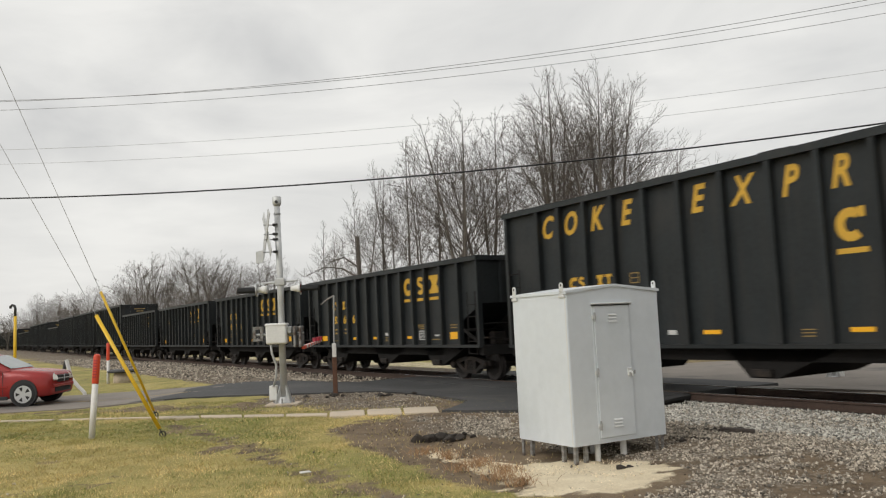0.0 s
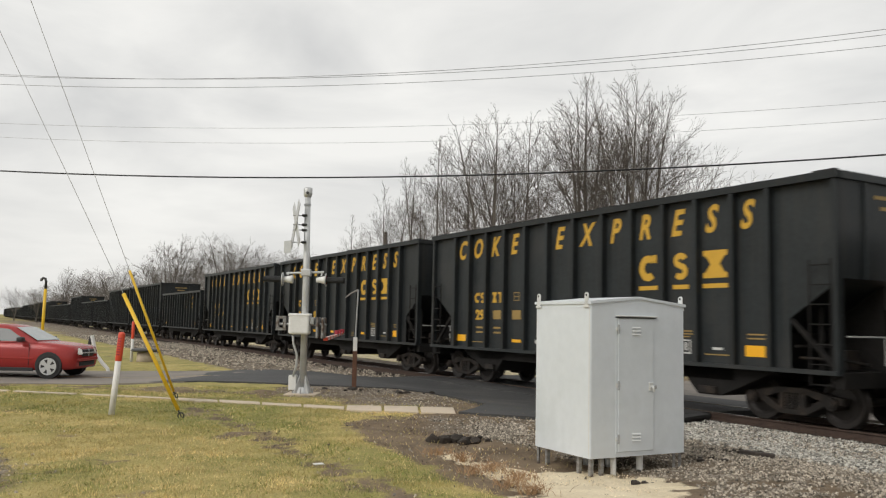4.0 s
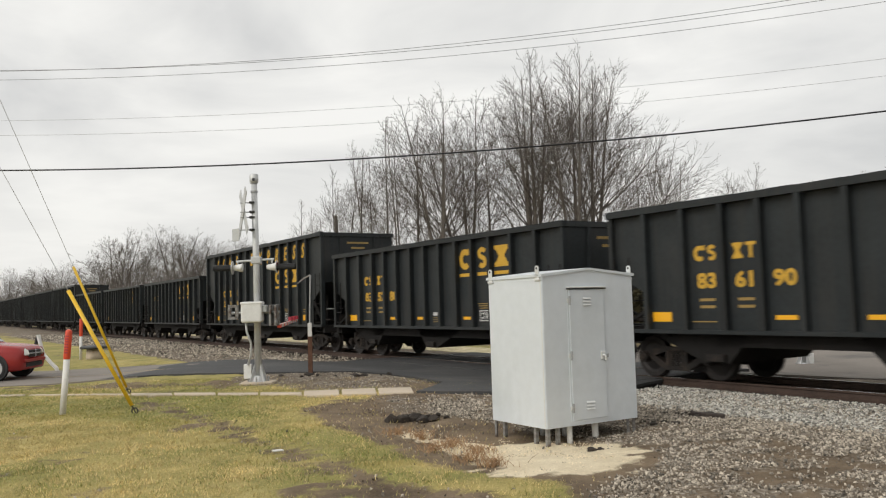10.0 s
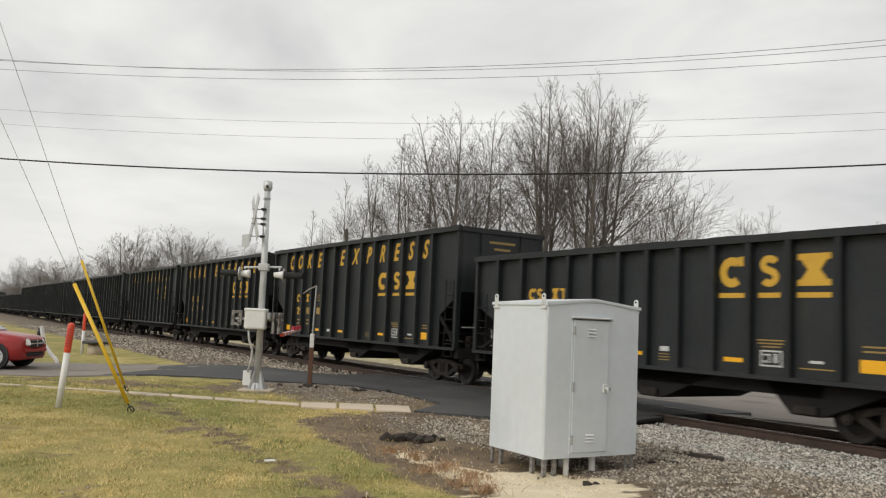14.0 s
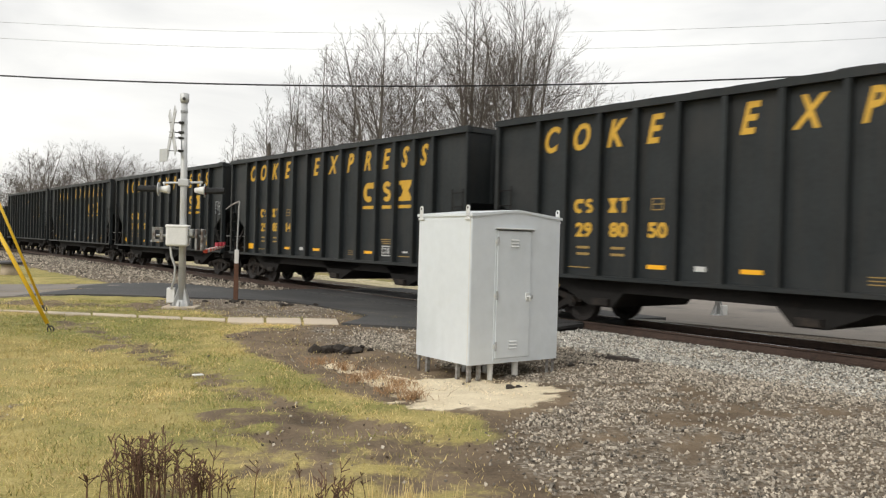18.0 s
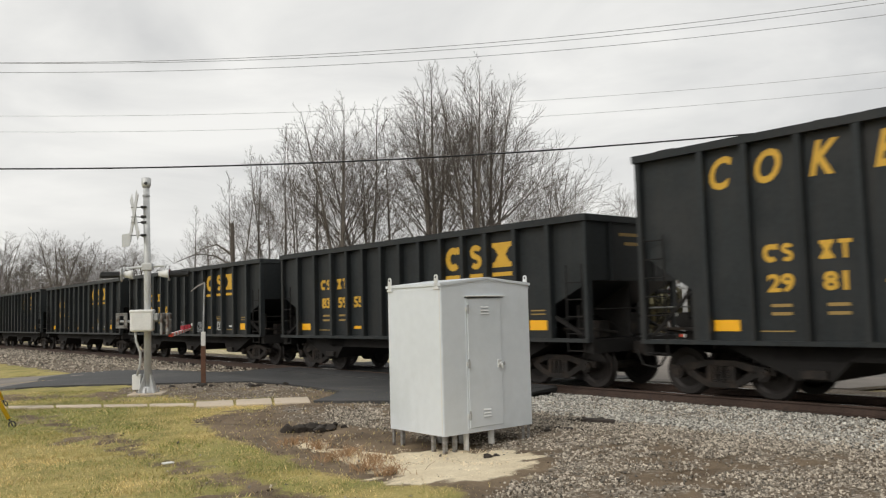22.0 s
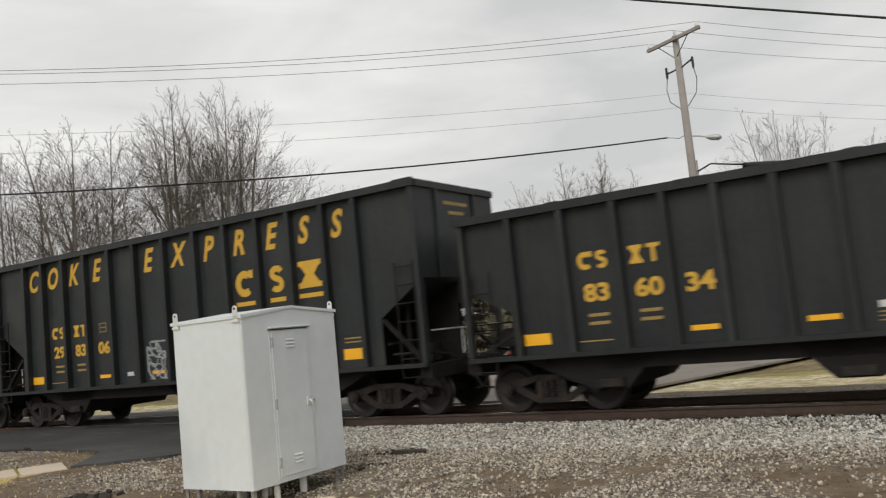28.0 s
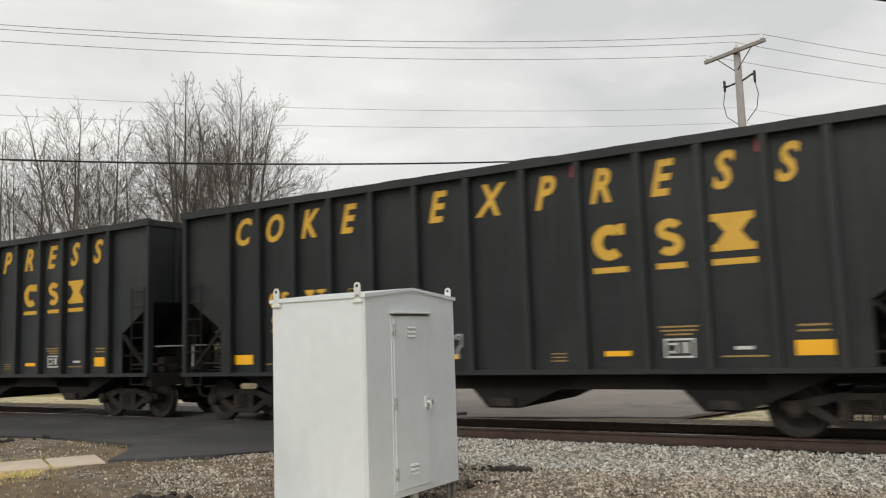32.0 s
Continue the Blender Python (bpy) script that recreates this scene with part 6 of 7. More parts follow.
        base += len(co)
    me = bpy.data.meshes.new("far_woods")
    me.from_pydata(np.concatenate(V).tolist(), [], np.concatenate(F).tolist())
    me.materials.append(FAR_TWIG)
    tagged(new("far_woods", me), "bare woods along the skyline, distance haze in their colour", "woods", kind="stuff")

    # brown thicket across the fields beyond the track
    V, F, base = [], [], 0
    for k in range(90):
        q = U * rw.uniform(-70, 75) + N * (TRACK_MID + rw.uniform(30, 46))
        h = rw.uniform(4.0, 7.0)
        a = rw.uniform(0, 6.28)
        pts = np.stack([(co[:, 0] * math.cos(a) - co[:, 1] * math.sin(a)) * h * 2.2 + q.x, (co[:, 0] * math.sin(a) + co[:, 1] * math.cos(a)) * h * 2.2 + q.y, (co[:, 2] * 1.5 - 0.5) * h - 0.4], -1)
        V.append(pts)
        F.append(f + base)
        base += len(co)
    me = bpy.data.meshes.new("thicket")
    me.from_pydata(np.concatenate(V).tolist(), [], np.concatenate(F).tolist())
    me.materials.append(TWIG)
    tagged(new("thicket", me), "brown leafless thicket beyond the track", "thicket", kind="stuff")

    # tangled brush at the field's edge
    me = evergreen_meshes(6, 1700, 3.4, BRUSH)[1]
    co = np.empty(len(me.vertices) * 3)
    me.vertices.foreach_get("co", co)
    co, f = co.reshape(-1, 3), np.arange(len(me.vertices)).reshape(-1, 5)
    V, F = [], []
    for k in range(64):
        q = U * (-55 + 1.75 * k + rw.uniform(-1, 1)) + N * (TRACK_MID + rw.uniform(24, 34))
        h, a = rw.uniform(3.0, 5.2), rw.uniform(0, 6.28)
        V.append(np.stack([(co[:, 0] * math.cos(a) - co[:, 1] * math.sin(a)) * h * 1.7 + q.x, (co[:, 0] * math.sin(a) + co[:, 1] * math.cos(a)) * h * 1.7 + q.y, co[:, 2] * h - 0.5], -1))
        F.append(f + k * len(co))
    me = bpy.data.meshes.new("brush")
    me.from_pydata(np.concatenate(V).tolist(), [], np.concatenate(F).tolist())
    me.materials.append(BRUSH)
    tagged(new("brush", me), "tangled brown-olive brush beyond the track", "thicket", kind="stuff")


TREES = [
    (8.7, 61.3, 20.9, "B0"), (11.4, 58.9, 20.0, "B1"), (13.0, 60.6, 20.6, "R"), (1.7, 63.9, 18.4, "B1"), (3.9, 65.9, 18.8, "B2"), (-0.1, 67.0, 17.4, "T0"),
    (-2.6, 67.9, 17.7, "T0"), (-1.6, 65.9, 17.3, "T1"), (-5.0, 69.8, 15.2, "T0"), (-6.4, 67.7, 14.7, "T1"), (-4.4, 71.8, 16.6, "T1"), (6.3, 69.7, 17.6, "T0"),
    (-11.4, 79.1, 12.2, "T0"), (-10.7, 84.3, 12.0, "T1"), (20.6, 72.1, 16.2, "T2"), (23.9, 76.3, 15.9, "T2"), (19.9, 75.4, 14.7, "T1"), (32.9, 83.8, 15.6, "T2"),
    (35.7, 71.6, 11.5, "T2"), (41.4, 74.3, 12.8, "T2"), (43.5, 73.1, 12.9, "T1"), (35.2, 48.6, 12.6, "T2"), (37.4, 49.5, 12.2, "T1"), (40.2, 49.8, 12.1, "T2"),
    (34.4, 30.4, 11.6, "T2"), (36.6, 30.8, 11.0, "T1"), (32.8, 30.8, 7.6, "E"), (32.3, 28.2, 7.4, "E"), (34.7, 28.4, 7.0, "E"), (36.6, 29.6, 5.2, "E"), (30.9, 30.9, 6.6, "E"), (41.0, 29.8, 10.5, "T2"),
    (42.3, 57.5, 15.1, "T1"), (39.9, 61.8, 13.9, "T2"),
    (-112.5, 200.6, 8.7, "F"), (-103.4, 194.2, 9.0, "F"), (-88.7, 179.2, 12.7, "F"), (-80.2, 172.2, 11.7, "F"), (-72.2, 164.9, 12.5, "F"), (-65.7, 162.2, 10.7, "F"),
    (-51.4, 140.9, 16.3, "F"), (-49.1, 141.7, 14.6, "F"), (-42.8, 143.8, 17.2, "F"), (-37.7, 134.8, 14.8, "F"), (-58.8, 154.2, 13.2, "F"), (-48.9, 152.3, 12.1, "F"),
    (-37.5, 145.2, 14.0, "F"), (-29.6, 136.9, 14.5, "F"),
]
build_trees()


# ---- cars ----
GLASS = bpy.data.materials.new("dark_car_glass")
GLASS.use_nodes = True
_b = GLASS.node_tree.nodes["Principled BSDF"]
_b.inputs["Base Color"].default_value, _b.inputs["Roughness"].default_value, _b.inputs["Specular IOR Level"].default_value = (0.035, 0.04, 0.04, 1), 0.06, 0.5
# pale base colour stands in for the sky reflected in the windscreen
SCREEN = mat("sky_painted_windscreen", (0.30, 0.33, 0.33), 0.08, 0, 0.15, 1.2, 9, 0, spec=1.0)
RED_PAINT = mat("red_car_paint", (0.30, 0.026, 0.024), 0.26, 0.1, 0.06, 1.5, 20, 0.01, stain=(0.27, 0.05, 0.04), stain_at=0.7)
WHITE_PAINT = mat("white_car_paint", (0.72, 0.73, 0.74), 0.3, 0.05, 0.04, 1.5, 20, 0.01)
TYRE = mat("tyre_rubber", (0.018, 0.018, 0.018), 0.85, 0, 0.2, 8, 60, 0.1)
ALLOY = mat("silver_wheel_cover", (0.58, 0.59, 0.60), 0.32, 0.6, 0.06, 8, 50, 0.02)
LAMP_GLASS = mat("clear_headlight", (0.75, 0.74, 0.68), 0.12, 0.2, 0.1, 12, 50, 0.05)
BLACK_TRIM = mat("black_trim", (0.015, 0.015, 0.016), 0.6, 0, 0.1, 9, 50, 0.03)


def hatchback(name, label, paint, at, group="cars"):
    car = thing(name, label, "car", at, group=group)
    # lower body: x, foot, belt or bonnet height, half width
    st = [(-2.20, 0.42, 0.78, 0.66), (-2.12, 0.28, 1.00, 0.78), (-1.85, 0.24, 1.06, 0.85), (-1.35, 0.22, 1.05, 0.875), (-0.6, 0.21, 1.02, 0.875), (0.2, 0.21, 1.00, 0.875), (0.85, 0.21, 1.00, 0.875),
          (1.2, 0.22, 0.99, 0.875), (1.6, 0.23, 0.955, 0.875), (1.92, 0.24, 0.915, 0.85), (2.10, 0.26, 0.87, 0.80), (2.15, 0.30, 0.80, 0.74), (2.17, 0.36, 0.74, 0.70)]
    bm = bmesh.new()
    rings = []
    for x, lo, hi, w in st:
        half = [(w - 0.10, lo), (w - 0.02, lo + 0.06), (w, lo + 0.22 * (hi - lo) / 0.6), (w - 0.005, lo + 0.72 * (hi - lo)), (w - 0.05, hi - 0.05), (w - 0.14, hi - 0.005), (w * 0.5, hi + 0.012), (0, hi + 0.02)]
        ring = half + [(-y, z) for y, z in half[-2::-1]]
        rings.append([bm.verts.new((x, y, z)) for y, z in ring])
    for a, b in zip(rings, rings[1:]):
        for k in range(len(a) - 1):
            bm.faces.new((a[k], b[k], b[k + 1], a[k + 1]))
        bm.faces.new((a[-1], b[-1], b[0], a[0]))
    bm.faces.new(rings[0])
    bm.faces.new(rings[-1][::-1])
    bmesh.ops.recalc_face_normals(bm, faces=bm.faces[:])
    part("body", bm, paint, car, smooth=True)
    # cabin: pillars and roof as one shell
    cab = [(-2.06, 1.03, 0.80), (-1.80, 1.34, 0.66), (-1.3, 1.43, 0.64), (-0.5, 1.475, 0.64), (0.05, 1.465, 0.63), (0.32, 1.41, 0.62), (1.10, 1.0, 0.74)]
    bm = bmesh.new()
    rows = []
    for x, z, w in cab:
        base = 0.80 if x > -1.9 else 0.80
        low = 0.98 if x < 1.0 else 0.97
        pts = [(base, low), (w + 0.02, max(z - 0.06, low + 0.005)), (w - 0.05, max(z - 0.01, low + 0.01)), (0, z + 0.015), (-(w - 0.05), max(z - 0.01, low + 0.01)), (-(w + 0.02), max(z - 0.06, low + 0.005)), (-base, low)]
        rows.append([bm.verts.new((x, y, zz)) for y, zz in pts])
    for a, b in zip(rows, rows[1:]):
        for k in range(6):
            bm.faces.new((a[k], b[k], b[k + 1], a[k + 1]))
    bm.faces.new(rows[0])
    bm.faces.new(rows[-1][::-1])
    bmesh.ops.recalc_face_normals(bm, faces=bm.faces[:])
    part("roof", bm, paint, car, smooth=True)

    def pane(pts, nm, off=0.012, glass=None):
        b2 = bmesh.new()
        f = b2.faces.new([b2.verts.new(p) for p in pts])
        b2.normal_update()
        nrm = f.normal.copy()
        bmesh.ops.solidify(b2, geom=[f], thickness=0.006)
        bmesh.ops.translate(b2, verts=b2.verts[:], vec=nrm * off)
        bmesh.ops.recalc_face_normals(b2, faces=b2.faces[:])
        part(nm, b2, glass or GLASS, car)

    for s in (-1, 1):
        def q(x, f, zz):
            return (x, s * (0.80 + (0.64 - 0.80) * f + 0.004), zz)
        front = [q(0.80, 0.06, 1.01), q(0.24, 0.84, 1.34), q(-0.22, 0.86, 1.375), q(-0.22, 0.05, 1.01)]
        rear = [q(-0.32, 0.05, 1.01), q(-0.32, 0.86, 1.375), q(-1.05, 0.84, 1.355), q(-1.22, 0.05, 1.02)]
        quarter = [q(-1.32, 0.08, 1.03), q(-1.14, 0.80, 1.34), q(-1.42, 0.68, 1.29), q(-1.66, 0.15, 1.08)]
        for pts, nm in ((front, "side_window"), (rear, "side_window"), (quarter, "quarter_window")):
            pane(pts if s < 0 else pts[::-1], nm)
    pane([(1.04, -0.68, 1.03), (1.04, 0.68, 1.03), (0.37, 0.55, 1.385), (0.37, -0.55, 1.385)], "windscreen", 0.02, SCREEN)
    pane([(-1.98, 0.64, 1.08), (-1.98, -0.64, 1.08), (-1.80, -0.55, 1.31), (-1.80, 0.55, 1.31)], "rear_window", 0.02)
    # doors, handles, mirrors, mouldings
    for s in (-1, 1):
        for x in (0.92, -0.27):
            part("door_seam", bevelled(x - 0.006, x + 0.006, s * 0.872 - 0.006, s * 0.872 + 0.006, 0.34, 0.95, 0.002, 1), BLACK_TRIM, car)
        part("moulding", bevelled(-0.62, 1.05, s * 0.876 - 0.012, s * 0.876 + 0.012, 0.52, 0.57, 0.008, 1), paint, car)
        part("rocker", bevelled(-0.62, 1.05, s * 0.845 - 0.03, s * 0.845 + 0.03, 0.19, 0.29, 0.015, 1), BLACK_TRIM, car)
        for x in (-0.12, -0.98):
            part("door_handle", bevelled(x - 0.10, x + 0.06, s * 0.88 - 0.018, s * 0.88 + 0.018, 0.84, 0.875, 0.012, 2), paint, car)
        part("mirror", bevelled(0.62, 0.80, s * 0.96 - 0.09, s * 0.96 + 0.09, 1.00, 1.13, 0.04, 3), BLACK_TRIM, car)
        b2 = bmesh.new()
        box(b2, 1.86, 2.23, s * 0.60 - 0.17, s * 0.60 + 0.17, 0.66, 0.84)
        for v in b2.verts:
            v.co.x -= 0.16 * max(0, abs(v.co.y) - 0.5) / 0.27
            v.co.x += 0.05 if v.co.z < 0.7 else 0.0
            if v.co.z > 0.7:
                v.co.x -= 0.03
        bmesh.ops.bevel(b2, geom=b2.edges[:], offset=0.03, segments=2, affect="EDGES")
        part("headlight", b2, LAMP_GLASS, car, "clear headlight")
        part("fog_lamp", tube(bmesh.new(), [(2.08, s * 0.55, 0.42), (2.15, s * 0.55, 0.42)], 0.05, 10), LAMP_GLASS, car)
        part("tail_light", bevelled(-2.16, -1.98, s * 0.72 - 0.08, s * 0.72 + 0.08, 0.80, 1.02, 0.03, 2), RED_TAG, car)
    g = part("grille", bevelled(2.02, 2.215, -0.36, 0.36, 0.60, 0.80, 0.02, 1), BLACK_TRIM, car, "dark grille with bright cross bars")
    part("grille_bar", bevelled(2.10, 2.23, -0.35, 0.35, 0.69, 0.72, 0.006, 1), ALLOY, g)
    part("grille_bar", bevelled(2.10, 2.23, -0.015, 0.015, 0.60, 0.80, 0.006, 1), ALLOY, g)
    part("air_intake", bevelled(2.08, 2.195, -0.5, 0.5, 0.34, 0.46, 0.02, 1), BLACK_TRIM, car)
    part("bumper", bevelled(1.98, 2.23, -0.66, 0.66, 0.46, 0.57, 0.04, 2), paint, car)
    for x in (-1.045, 1.475):
        for s in (-1, 1):
            # black disc stands for the shaded wheel well; no hollow is cut
            part("wheel_arch", tube(bmesh.new(), [(x, s * 0.80, 0.36), (x, s * 0.880, 0.36)], [0.375, 0.37], 22), BLACK_TRIM, car)
            wh = part("wheel", tube(bmesh.new(), [(x, s * 0.66, 0.33), (x, s * 0.68, 0.33), (x, s * 0.87, 0.33), (x, s * 0.892, 0.33)], [0.28, 0.335, 0.335, 0.29], 26), TYRE, car, "black tyre", smooth=False)
            part("rim", tube(bmesh.new(), [(x, s * 0.886, 0.33), (x, s * 0.897, 0.33)], [0.245, 0.235], 22), ALLOY, wh, "silver five-spoke wheel cover")
            for k in range(5):
                b2 = bmesh.new()
                a0 = 2 * math.pi * (k + 0.5) / 5
                tri = [(x + r * math.cos(a0 + da), s * 0.899, 0.33 + r * math.sin(a0 + da)) for r, da in ((0.09, -0.12), (0.2, -0.26), (0.2, 0.26), (0.09, 0.12))]
                b2.faces.new([b2.verts.new(p) for p in tri])
                part("rim_gap", b2, BLACK_TRIM, wh)
    return car


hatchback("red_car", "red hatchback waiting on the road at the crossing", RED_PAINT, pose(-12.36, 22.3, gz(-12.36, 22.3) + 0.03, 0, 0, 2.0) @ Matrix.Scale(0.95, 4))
hatchback("white_car", "white car waiting beyond the track", WHITE_PAINT, pose(22.6, 21.3, gz(22.6, 21.3) + 0.02, 0, 0, 134))
hatchback("white_van", "white van waiting behind the car beyond the track", WHITE_PAINT, pose(31.6, 26.4, gz(31.6, 26.4) + 0.02, 0, 0, 205) @ Matrix.Diagonal((1.05, 1.05, 1.33, 1)))


# ---- loose things on the ground ----
def lump(seed, r, flat, n=26):
    rnd = random.Random(seed)
    bm = bmesh.new()
    for _ in range(n):
        a, b = rnd.uniform(0, 6.28), rnd.uniform(-1, 1)
        c = math.sqrt(1 - b * b)
        k = r * rnd.uniform(0.7, 1.15)
        bm.verts.new((k * c * math.cos(a), k * c * math.sin(a) * 0.7, k * b * flat))
    bmesh.ops.convex_hull(bm, input=bm.verts[:])
    loose = [v for v in bm.verts if not v.link_faces]
    bmesh.ops.delete(bm, geom=loose, context="VERTS")
    return bm


SOIL = mat("dark_wet_soil", (0.03, 0.023, 0.017), 0.85, 0, 0.5, 9, 50, 0.8)
DEAD_STALK = mat("dead_brown_stalk", (0.115, 0.062, 0.038), 0.9, 0, 0.3, 8, 40, 0, island=0.4)
STRAW = mat("dry_straw", (0.64, 0.50, 0.23), 0.9, 0, 0.35, 0.9, 9, 0, stain=(0.38, 0.32, 0.12), stain_at=0.52, island=0.35)
GREEN_BLADE = mat("dull_green_blade", (0.235, 0.25, 0.07), 0.85, 0, 0.35, 0.9, 9, 0, stain=(0.40, 0.33, 0.10), stain_at=0.55, island=0.4)
RUSSET = mat("russet_dry_grass", (0.34, 0.21, 0.11), 0.9, 0, 0.25, 8, 40, 0, island=0.4)
STONE = mat("crushed_limestone", (0.325, 0.285, 0.23), 0.9, 0, 0.3, 14, 60, 0.3, island=0.8)
LIME_CRUMB = mat("limestone_crumb", (0.68, 0.58, 0.42), 0.9, 0, 0.25, 14, 60, 0.3, island=0.45)
SOIL_CRUMB = mat("soil_crumb", (0.13, 0.092, 0.06), 0.9, 0, 0.3, 14, 60, 0.3, island=0.6)
PALE_STONE = mat("pale_ballast_stone", (0.37, 0.355, 0.315), 0.9, 0, 0.3, 14, 60, 0.3, island=0.8)


def heap(x, y, spread, count, size, label, material, flat=0.55, seed=1):
    h = thing("soil_clod_heap" if material is SOIL else "rock_heap", label, "heap", pose(x, y, gz(x, y)))
    rnd = random.Random(seed)
    for k in range(count):
        part("clod", lump(seed * 50 + k, size * rnd.choice((0.3, 0.45, 0.6, 0.9, 1.3)) * rnd.uniform(0.8, 1.2), flat), material, h, at=pose(rnd.gauss(0, spread), rnd.gauss(0, spread * 0.6), rnd.uniform(0, 0.02), 0, 0, rnd.uniform(0, 360)))


heap(0.05, 12.0, 0.20, 26, 0.10, "dark clods of dug soil beside the cabinet", SOIL, 0.6, 3)
heap(3.85, 11.75, 0.22, 18, 0.075, "dark clods and a scrap of timber on the gravel", SOIL, 0.45, 4)
heap(-2.2, 19.6, 0.45, 12, 0.09, "dark clods by the edge of the asphalt", SOIL, 0.5, 5)
heap(-1.2, 19.5, 0.35, 8, 0.09, "dark clods by the edge of the asphalt", SOIL, 0.5, 6)
heap(2.2, 9.45, 0.18, 5, 0.05, "small dark clods on the pale stone dust", SOIL, 0.5, 7)
heap(3.3, 10.9, 0.22, 14, 0.05, "dark soil clods behind the cabinet legs", SOIL, 0.45, 8)
p = thing("timber_scrap", "dark scrap of timber lying on the gravel", "scrap", pose(4.1, 11.5, gz(4.1, 11.5) + 0.03, 0, 3, -25))
part("plank", bevelled(-0.2, 0.24, -0.06, 0.06, -0.03, 0.03, 0.01, 1), TIE, p)
p = thing("litter", "small white scrap of litter on the grass", "litter", pose(-1.55, 9.6, gz(-1.55, 9.6) + 0.015, 0, 0, 30))
part("scrap", bevelled(-0.06, 0.06, -0.04, 0.04, 0.0, 0.015, 0.004, 1), MARKER_WHITE, p)


def build_weeds():
    """Clumps of dead weeds at the edge of the grass."""
    rnd = random.Random(8)
    for cx, cy, n, h, r, matl, label in ((-1.05, 5.15, 70, 0.43, 0.30, DEAD_STALK, "clump of dead brown weeds"), (-0.72, 5.05, 40, 0.31, 0.22, DEAD_STALK, "clump of dead brown weeds"),
                                          (-0.1, 4.75, 90, 0.26, 0.30, STRAW, "tuft of dry straw-coloured grass"), (0.55, 4.8, 90, 0.24, 0.32, STRAW, "tuft of dry straw-coloured grass"), (0.1, 4.7, 24, 0.34, 0.35, DEAD_STALK, "clump of dead brown weeds"),
                                          *((x, y, 90, 0.10, 0.2, RUSSET, "tuft of russet dry grass beside the cabinet") for x, y in ((0.72, 9.3), (0.45, 9.8), (0.1, 10.3), (0.25, 9.5), (0.62, 8.8), (0.85, 8.5), (-0.2, 10.7)))):
        w = thing("dead_weed_clump" if matl is DEAD_STALK else "dry_grass_tuft", label, "weeds", pose(cx, cy, gz(cx, cy)), group="weeds")
        bm = bmesh.new()
        for k in range(n):
            a, d = rnd.uniform(0, 6.28), abs(rnd.gauss(0, r * 0.6))
            x, y = d * math.cos(a), d * math.sin(a)
            hh = h * rnd.uniform(0.45, 1.05)
            bend = 0.8 if matl is RUSSET else 0.12
            lx, ly = rnd.gauss(0, bend) * hh, rnd.gauss(0, bend) * hh
            pts = [(x, y, -0.02), (x + lx * 0.4, y + ly * 0.4, hh * 0.5), (x + lx, y + ly, hh)]
            tube(bm, pts, [0.0035, 0.003, 0.0012], 3, False)
            if matl is DEAD_STALK:
                for j in range(5):
                    f = rnd.uniform(0.4, 0.98)
                    q = Vector(pts[1]).lerp(Vector(pts[2]), (f - 0.4) / 0.6)
                    e = q + Vector((rnd.gauss(0, 0.03), rnd.gauss(0, 0.03), rnd.uniform(0.01, 0.06)))
                    tube(bm, [q, e], [0.003, 0.004], 3, False)
        tagged(part("stalk", bm, matl, w), kind="stuff")


build_weeds()


def scatter(n, x0, x1, y0, y1, weight, seed):
    g = np.random.default_rng(seed)
    x, y = g.uniform(x0, x1, n), g.uniform(y0, y1, n)
    keep = g.random(n) < weight(x, y)
    return x[keep], y[keep], g


def blades(name, label, material, n, box_, weight, h, seed):
    """Short grass as many small bent blades in one object."""
    x, y, g = scatter(n, *box_, weight, seed)
    m = len(x)
    z = ground_z(x, y) - 0.005
    hh = h * g.uniform(0.5, 1.3, m)
    a, lean = g.uniform(0, 6.28, m), g.normal(0, 0.6, (m, 2)) * hh[:, None]
    w = g.uniform(0.0016, 0.0034, m) * (1 + 0.06 * y)
    dx, dy = np.cos(a) * w, np.sin(a) * w
    v = np.empty((m, 3, 3))
    v[:, 0] = np.stack([x - dx, y - dy, z], -1)
    v[:, 1] = np.stack([x + dx, y + dy, z], -1)
    v[:, 2] = np.stack([x + lean[:, 0], y + lean[:, 1], z + hh], -1)
    me = bpy.data.meshes.new(name)
    me.from_pydata(v.reshape(-1, 3).tolist(), [], np.arange(3 * m).reshape(m, 3).tolist())
    me.materials.append(material)
    tagged(new(name, me), label, "grass", kind="stuff")


def grass_weight(x, y):
    c = covers(x, y)
    clump = 0.5 + 0.55 * wobble(x, y, 1.3, 6.2) + 0.5 * wobble(x, y, 4.7, 1.2) + 0.35 * wobble(x, y, 13.0, 3.2)
    return np.clip(c[0] ** 1.7 + 0.06 * c[3] * (1 - c[1]), 0, 1) * (0.25 + 0.75 * smooth(clump)) * np.clip(11.0 / y, 0.45, 1) * (1 - 0.75 * green_patch(x, y))


def green_weight(x, y):
    clump = 0.55 + 0.5 * wobble(x, y, 4.1, 8.2) + 0.4 * wobble(x, y, 9.0, 5.2)
    return np.clip(covers(x, y)[0] ** 1.4, 0, 1) * (0.3 + 0.7 * smooth(clump)) * green_patch(x, y) * np.clip(11.0 / y, 0.45, 1)


blades("dry_grass", "short straw-coloured winter grass", STRAW, 400000, (-10.5, 2.0, 4.3, 19.6), grass_weight, 0.036, 1)
blades("green_grass", "short dull green winter grass", GREEN_BLADE, 360000, (-10.5, 2.0, 4.3, 19.6), green_weight, 0.038, 2)


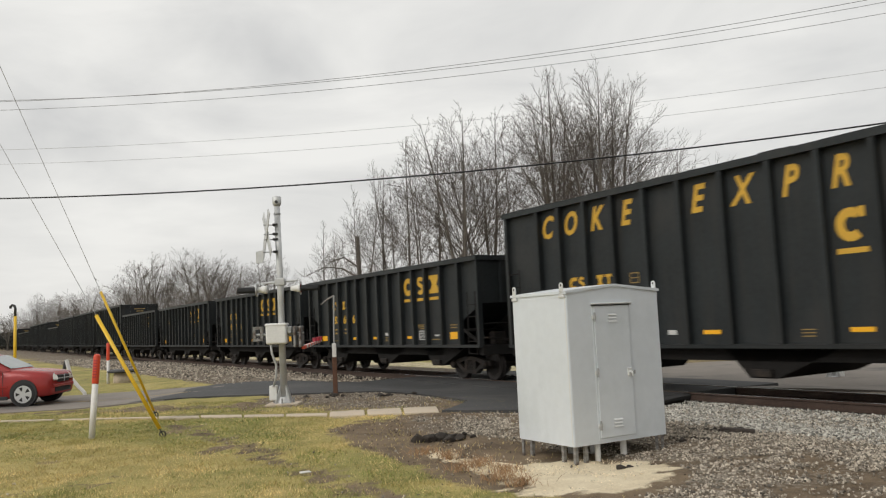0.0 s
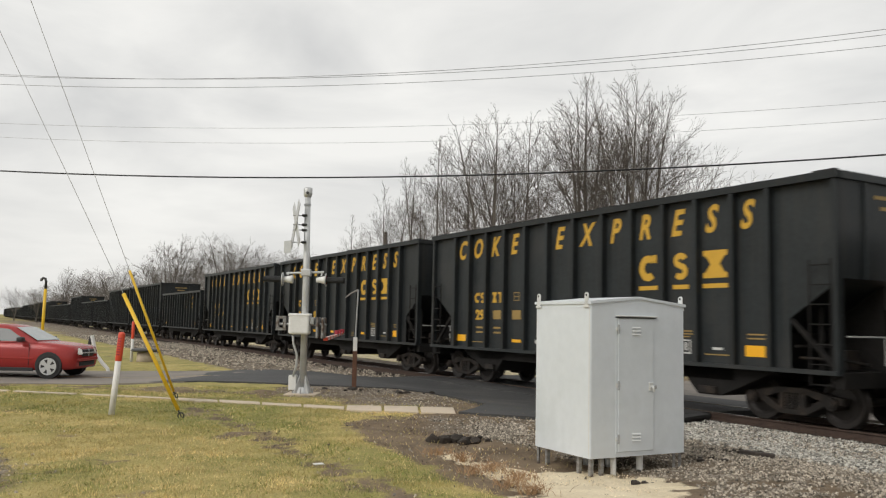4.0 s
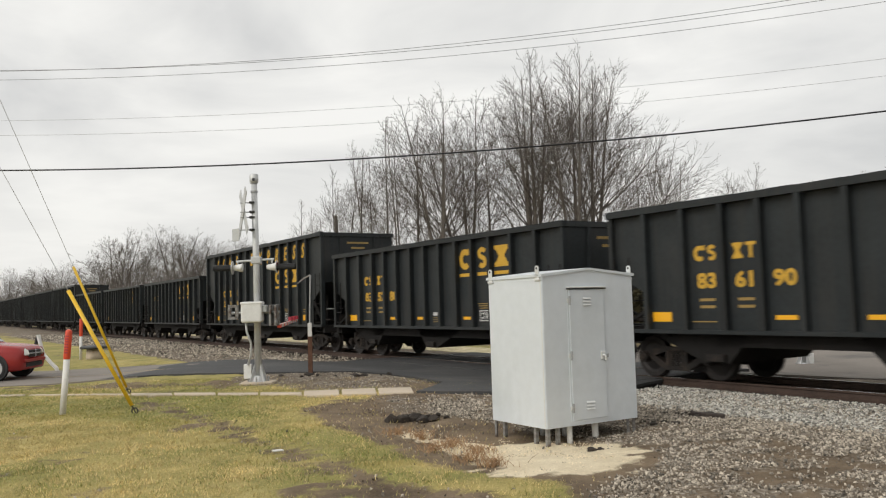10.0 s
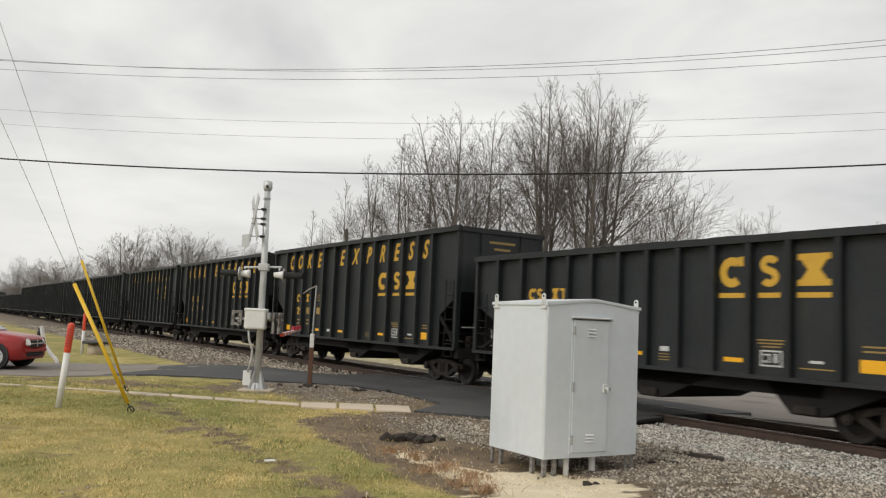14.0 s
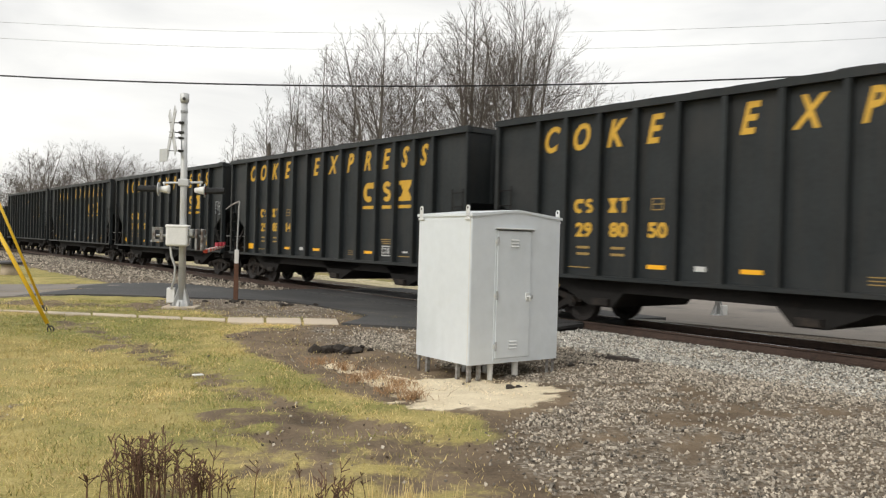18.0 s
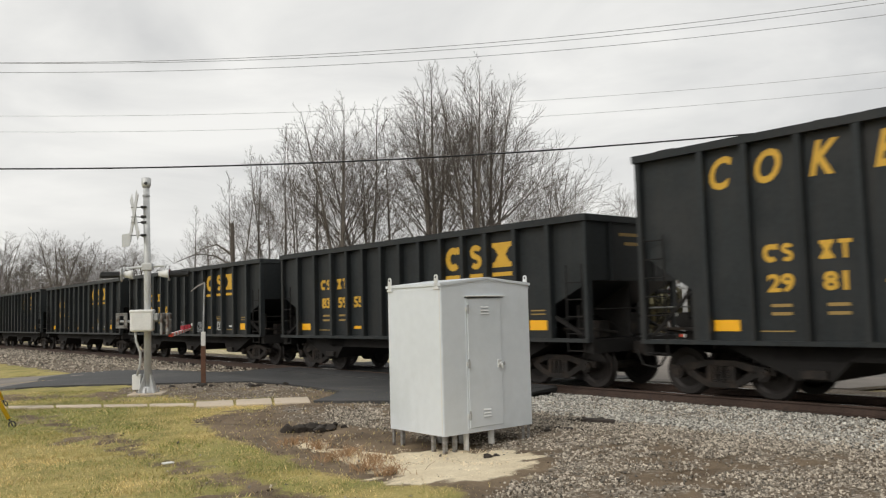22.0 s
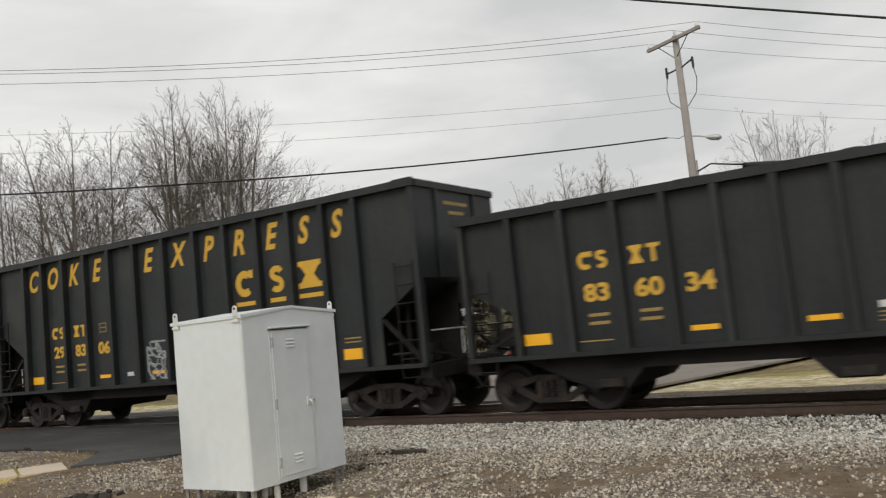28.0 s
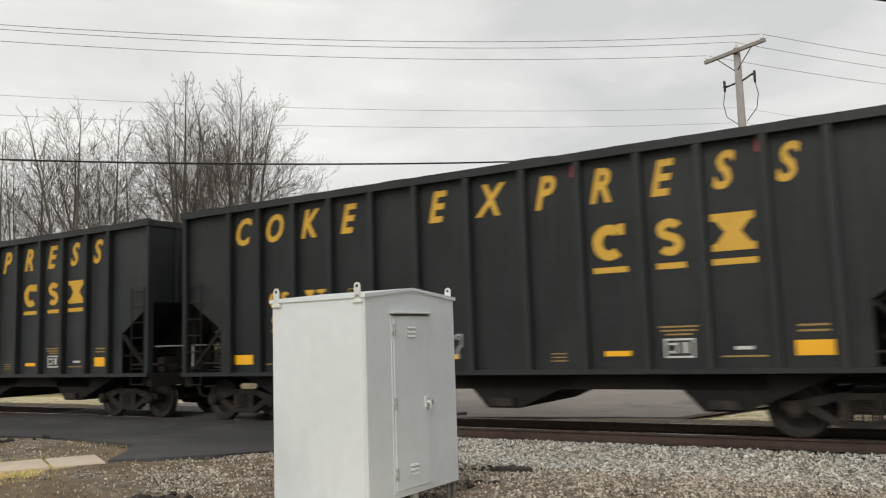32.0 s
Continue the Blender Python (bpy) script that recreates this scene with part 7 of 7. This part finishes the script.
def stones(name, label, n, box_, weight, size, seed, material=STONE):
    """Loose crushed stones, angular and turned all ways, in one object."""
    x, y, g = scatter(n, *box_, weight, seed)
    m = len(x)
    base = np.array(((1, 0, 0), (-1, 0, 0), (0, 1, 0), (0, -1, 0), (0, 0, 1), (0, 0, -1)), float)
    v = (base[None] * 1.15 + g.uniform(-0.38, 0.38, (m, 6, 3))) * (size * g.uniform(0.3, 1.35, (m, 1, 1))) * np.stack([g.uniform(0.7, 1.3, m), g.uniform(0.7, 1.1, m), g.uniform(0.5, 0.9, m)], -1)[:, None]
    q = g.normal(size=(m, 4))
    q /= np.linalg.norm(q, axis=1, keepdims=True)
    w, a, b, c = q.T
    R = np.stack([np.stack([1 - 2 * (b * b + c * c), 2 * (a * b - c * w), 2 * (a * c + b * w)], -1), np.stack([2 * (a * b + c * w), 1 - 2 * (a * a + c * c), 2 * (b * c - a * w)], -1), np.stack([2 * (a * c - b * w), 2 * (b * c + a * w), 1 - 2 * (a * a + b * b)], -1)], 1)
    v = np.einsum("mij,mkj->mki", R, v)
    v += np.stack([x, y, ground_z(x, y) + size * 0.25], -1)[:, None]
    tri = np.array(((0, 2, 4), (2, 1, 4), (1, 3, 4), (3, 0, 4), (2, 0, 5), (1, 2, 5), (3, 1, 5), (0, 3, 5)))
    f = (tri[None] + 6 * np.arange(m)[:, None, None]).reshape(-1, 3)
    me = bpy.data.meshes.new(name)
    me.from_pydata(v.reshape(-1, 3).tolist(), [], f.tolist())
    me.materials.append(material)
    tagged(new(name, me), label, "gravel", kind="stuff")


def off_pavement(x, y):
    d = N.x * x + N.y * y
    poly = [(-6.9, 20.9), (-3.9, 20.65), (-1.6, 20.6), (0.08, 18.6), (0.55, 17.3), (0.0, 15.35), (1.4, 14.95), (2.9, 15.5), (4.4, 16.9), (5.35, 17.8), (-0.75, 28.2), (-7.2, 25.0)]
    return (inside(x, y, poly) < 0) & (d < 13.75)


stones("gravel", "loose pale crushed stone", 125000, (0.2, 9.0, 4.2, 17.0), lambda x, y: covers(x, y)[1] ** 2 * off_pavement(x, y) * (0.45 + 0.55 * smooth(0.5 + wobble(x, y, 0.7, 4.4))), 0.0155, 3)
stones("ballast", "pale crushed stone ballast", 105000, (2.0, 12.0, 2.0, 18.5), lambda x, y: off_pavement(x, y) * smooth((N.x * x + N.y * y - 9.6) / 1.2) * (0.45 + 0.55 * smooth(0.55 + 1.2 * wobble(x, y, 0.9, 2.7) + 0.8 * wobble(x, y, 3.0, 4.7))), 0.024, 4, PALE_STONE)
stones("stray_gravel", "stray stones in the mud", 22000, (-8.0, 2.0, 4.2, 20.6), lambda x, y: np.clip(covers(x, y)[1] + 0.16 * covers(x, y)[3], 0, 1) * off_pavement(x, y), 0.014, 5)
stones("ballast_left", "pale ballast beside the track", 45000, (-40, 3, 21.0, 62), lambda x, y: off_pavement(x, y) * covers(x, y)[1] ** 2, 0.04, 6, STONE)
stones("lime_rubble", "pale limestone crumbs on the stone dust", 9000, (-0.4, 3.0, 7.3, 11.2), lambda x, y: covers(x, y)[2] * smooth(0.4 + wobble(x, y, 2.0, 2.4) + wobble(x, y, 5.0, 1.4)), 0.007, 7, LIME_CRUMB)
stones("mud_crumbs", "dark crumbs of soil in the mud", 22000, (-4.5, 7.0, 4.2, 15.0), lambda x, y: np.clip(covers(x, y)[3] * (1 - covers(x, y)[1]), 0, 1) ** 4 * off_pavement(x, y) * smooth(0.3 + 1.2 * wobble(x, y, 1.5, 9.4)), 0.011, 8, SOIL_CRUMB)


# ---- what moves ----
# the train runs a little ahead of or behind its mean speed (seconds, metres)
AHEAD = [(0, 0.07), (1, -0.03), (2, -0.12), (3, -0.03), (6, -0.20), (7, 0.16), (8, -0.42), (9, 0.29), (10, 0.24), (11, -0.24), (12, 0.32), (13, -0.14), (14, -0.01), (17, -0.09), (18, -0.38), (19, 0.34), (20, -0.27), (21, 0.33), (22, 0.30), (23, -0.10), (24, 0.10), (25, -0.51), (28, 0.27), (29, 0.12), (30, -0.19), (31, 0.27), (32, -0.08)]
def roll(car, mid):
    """The wheels turn while their car passes the crossing."""
    t0, t1 = max(0.0, (-34 - mid) / SPEED), min(32.0, (12 - mid) / SPEED)
    if t1 <= t0:
        return
    times = [(math.ceil(t0 * FPS) + k) / FPS for k in range(int((t1 - t0) * FPS))]
    if len(times) < 3:
        return
    first, last = times[0], times[-1]
    times = ([0.0] if first > 0.02 else []) + times + ([32.0] if last < 31.98 else [])
    for truck_part in car.children:
        if not truck_part.name.startswith("truck"):
            continue
        for w in truck_part.children:
            if w.name.startswith("wheel"):
                base = w.matrix_basis.copy()
                side = 1 if base.translation.y < 0 else -1
                walk(w, [(t, base @ pose(0, 0, 0, 0, side * math.degrees(SPEED * (min(max(t, first), last) - first) / 0.46), 0)) for t in times])


def motions():
    for car, mid in TRAIN:
        rows = []
        for t, more in AHEAD:
            p = on_track(mid + SPEED * t + more)
            rows.append((t, pose(p.x, p.y, p.z, 0, 0, TRACK_TURN)))
        walk(car, rows)
        roll(car, mid)


motions()
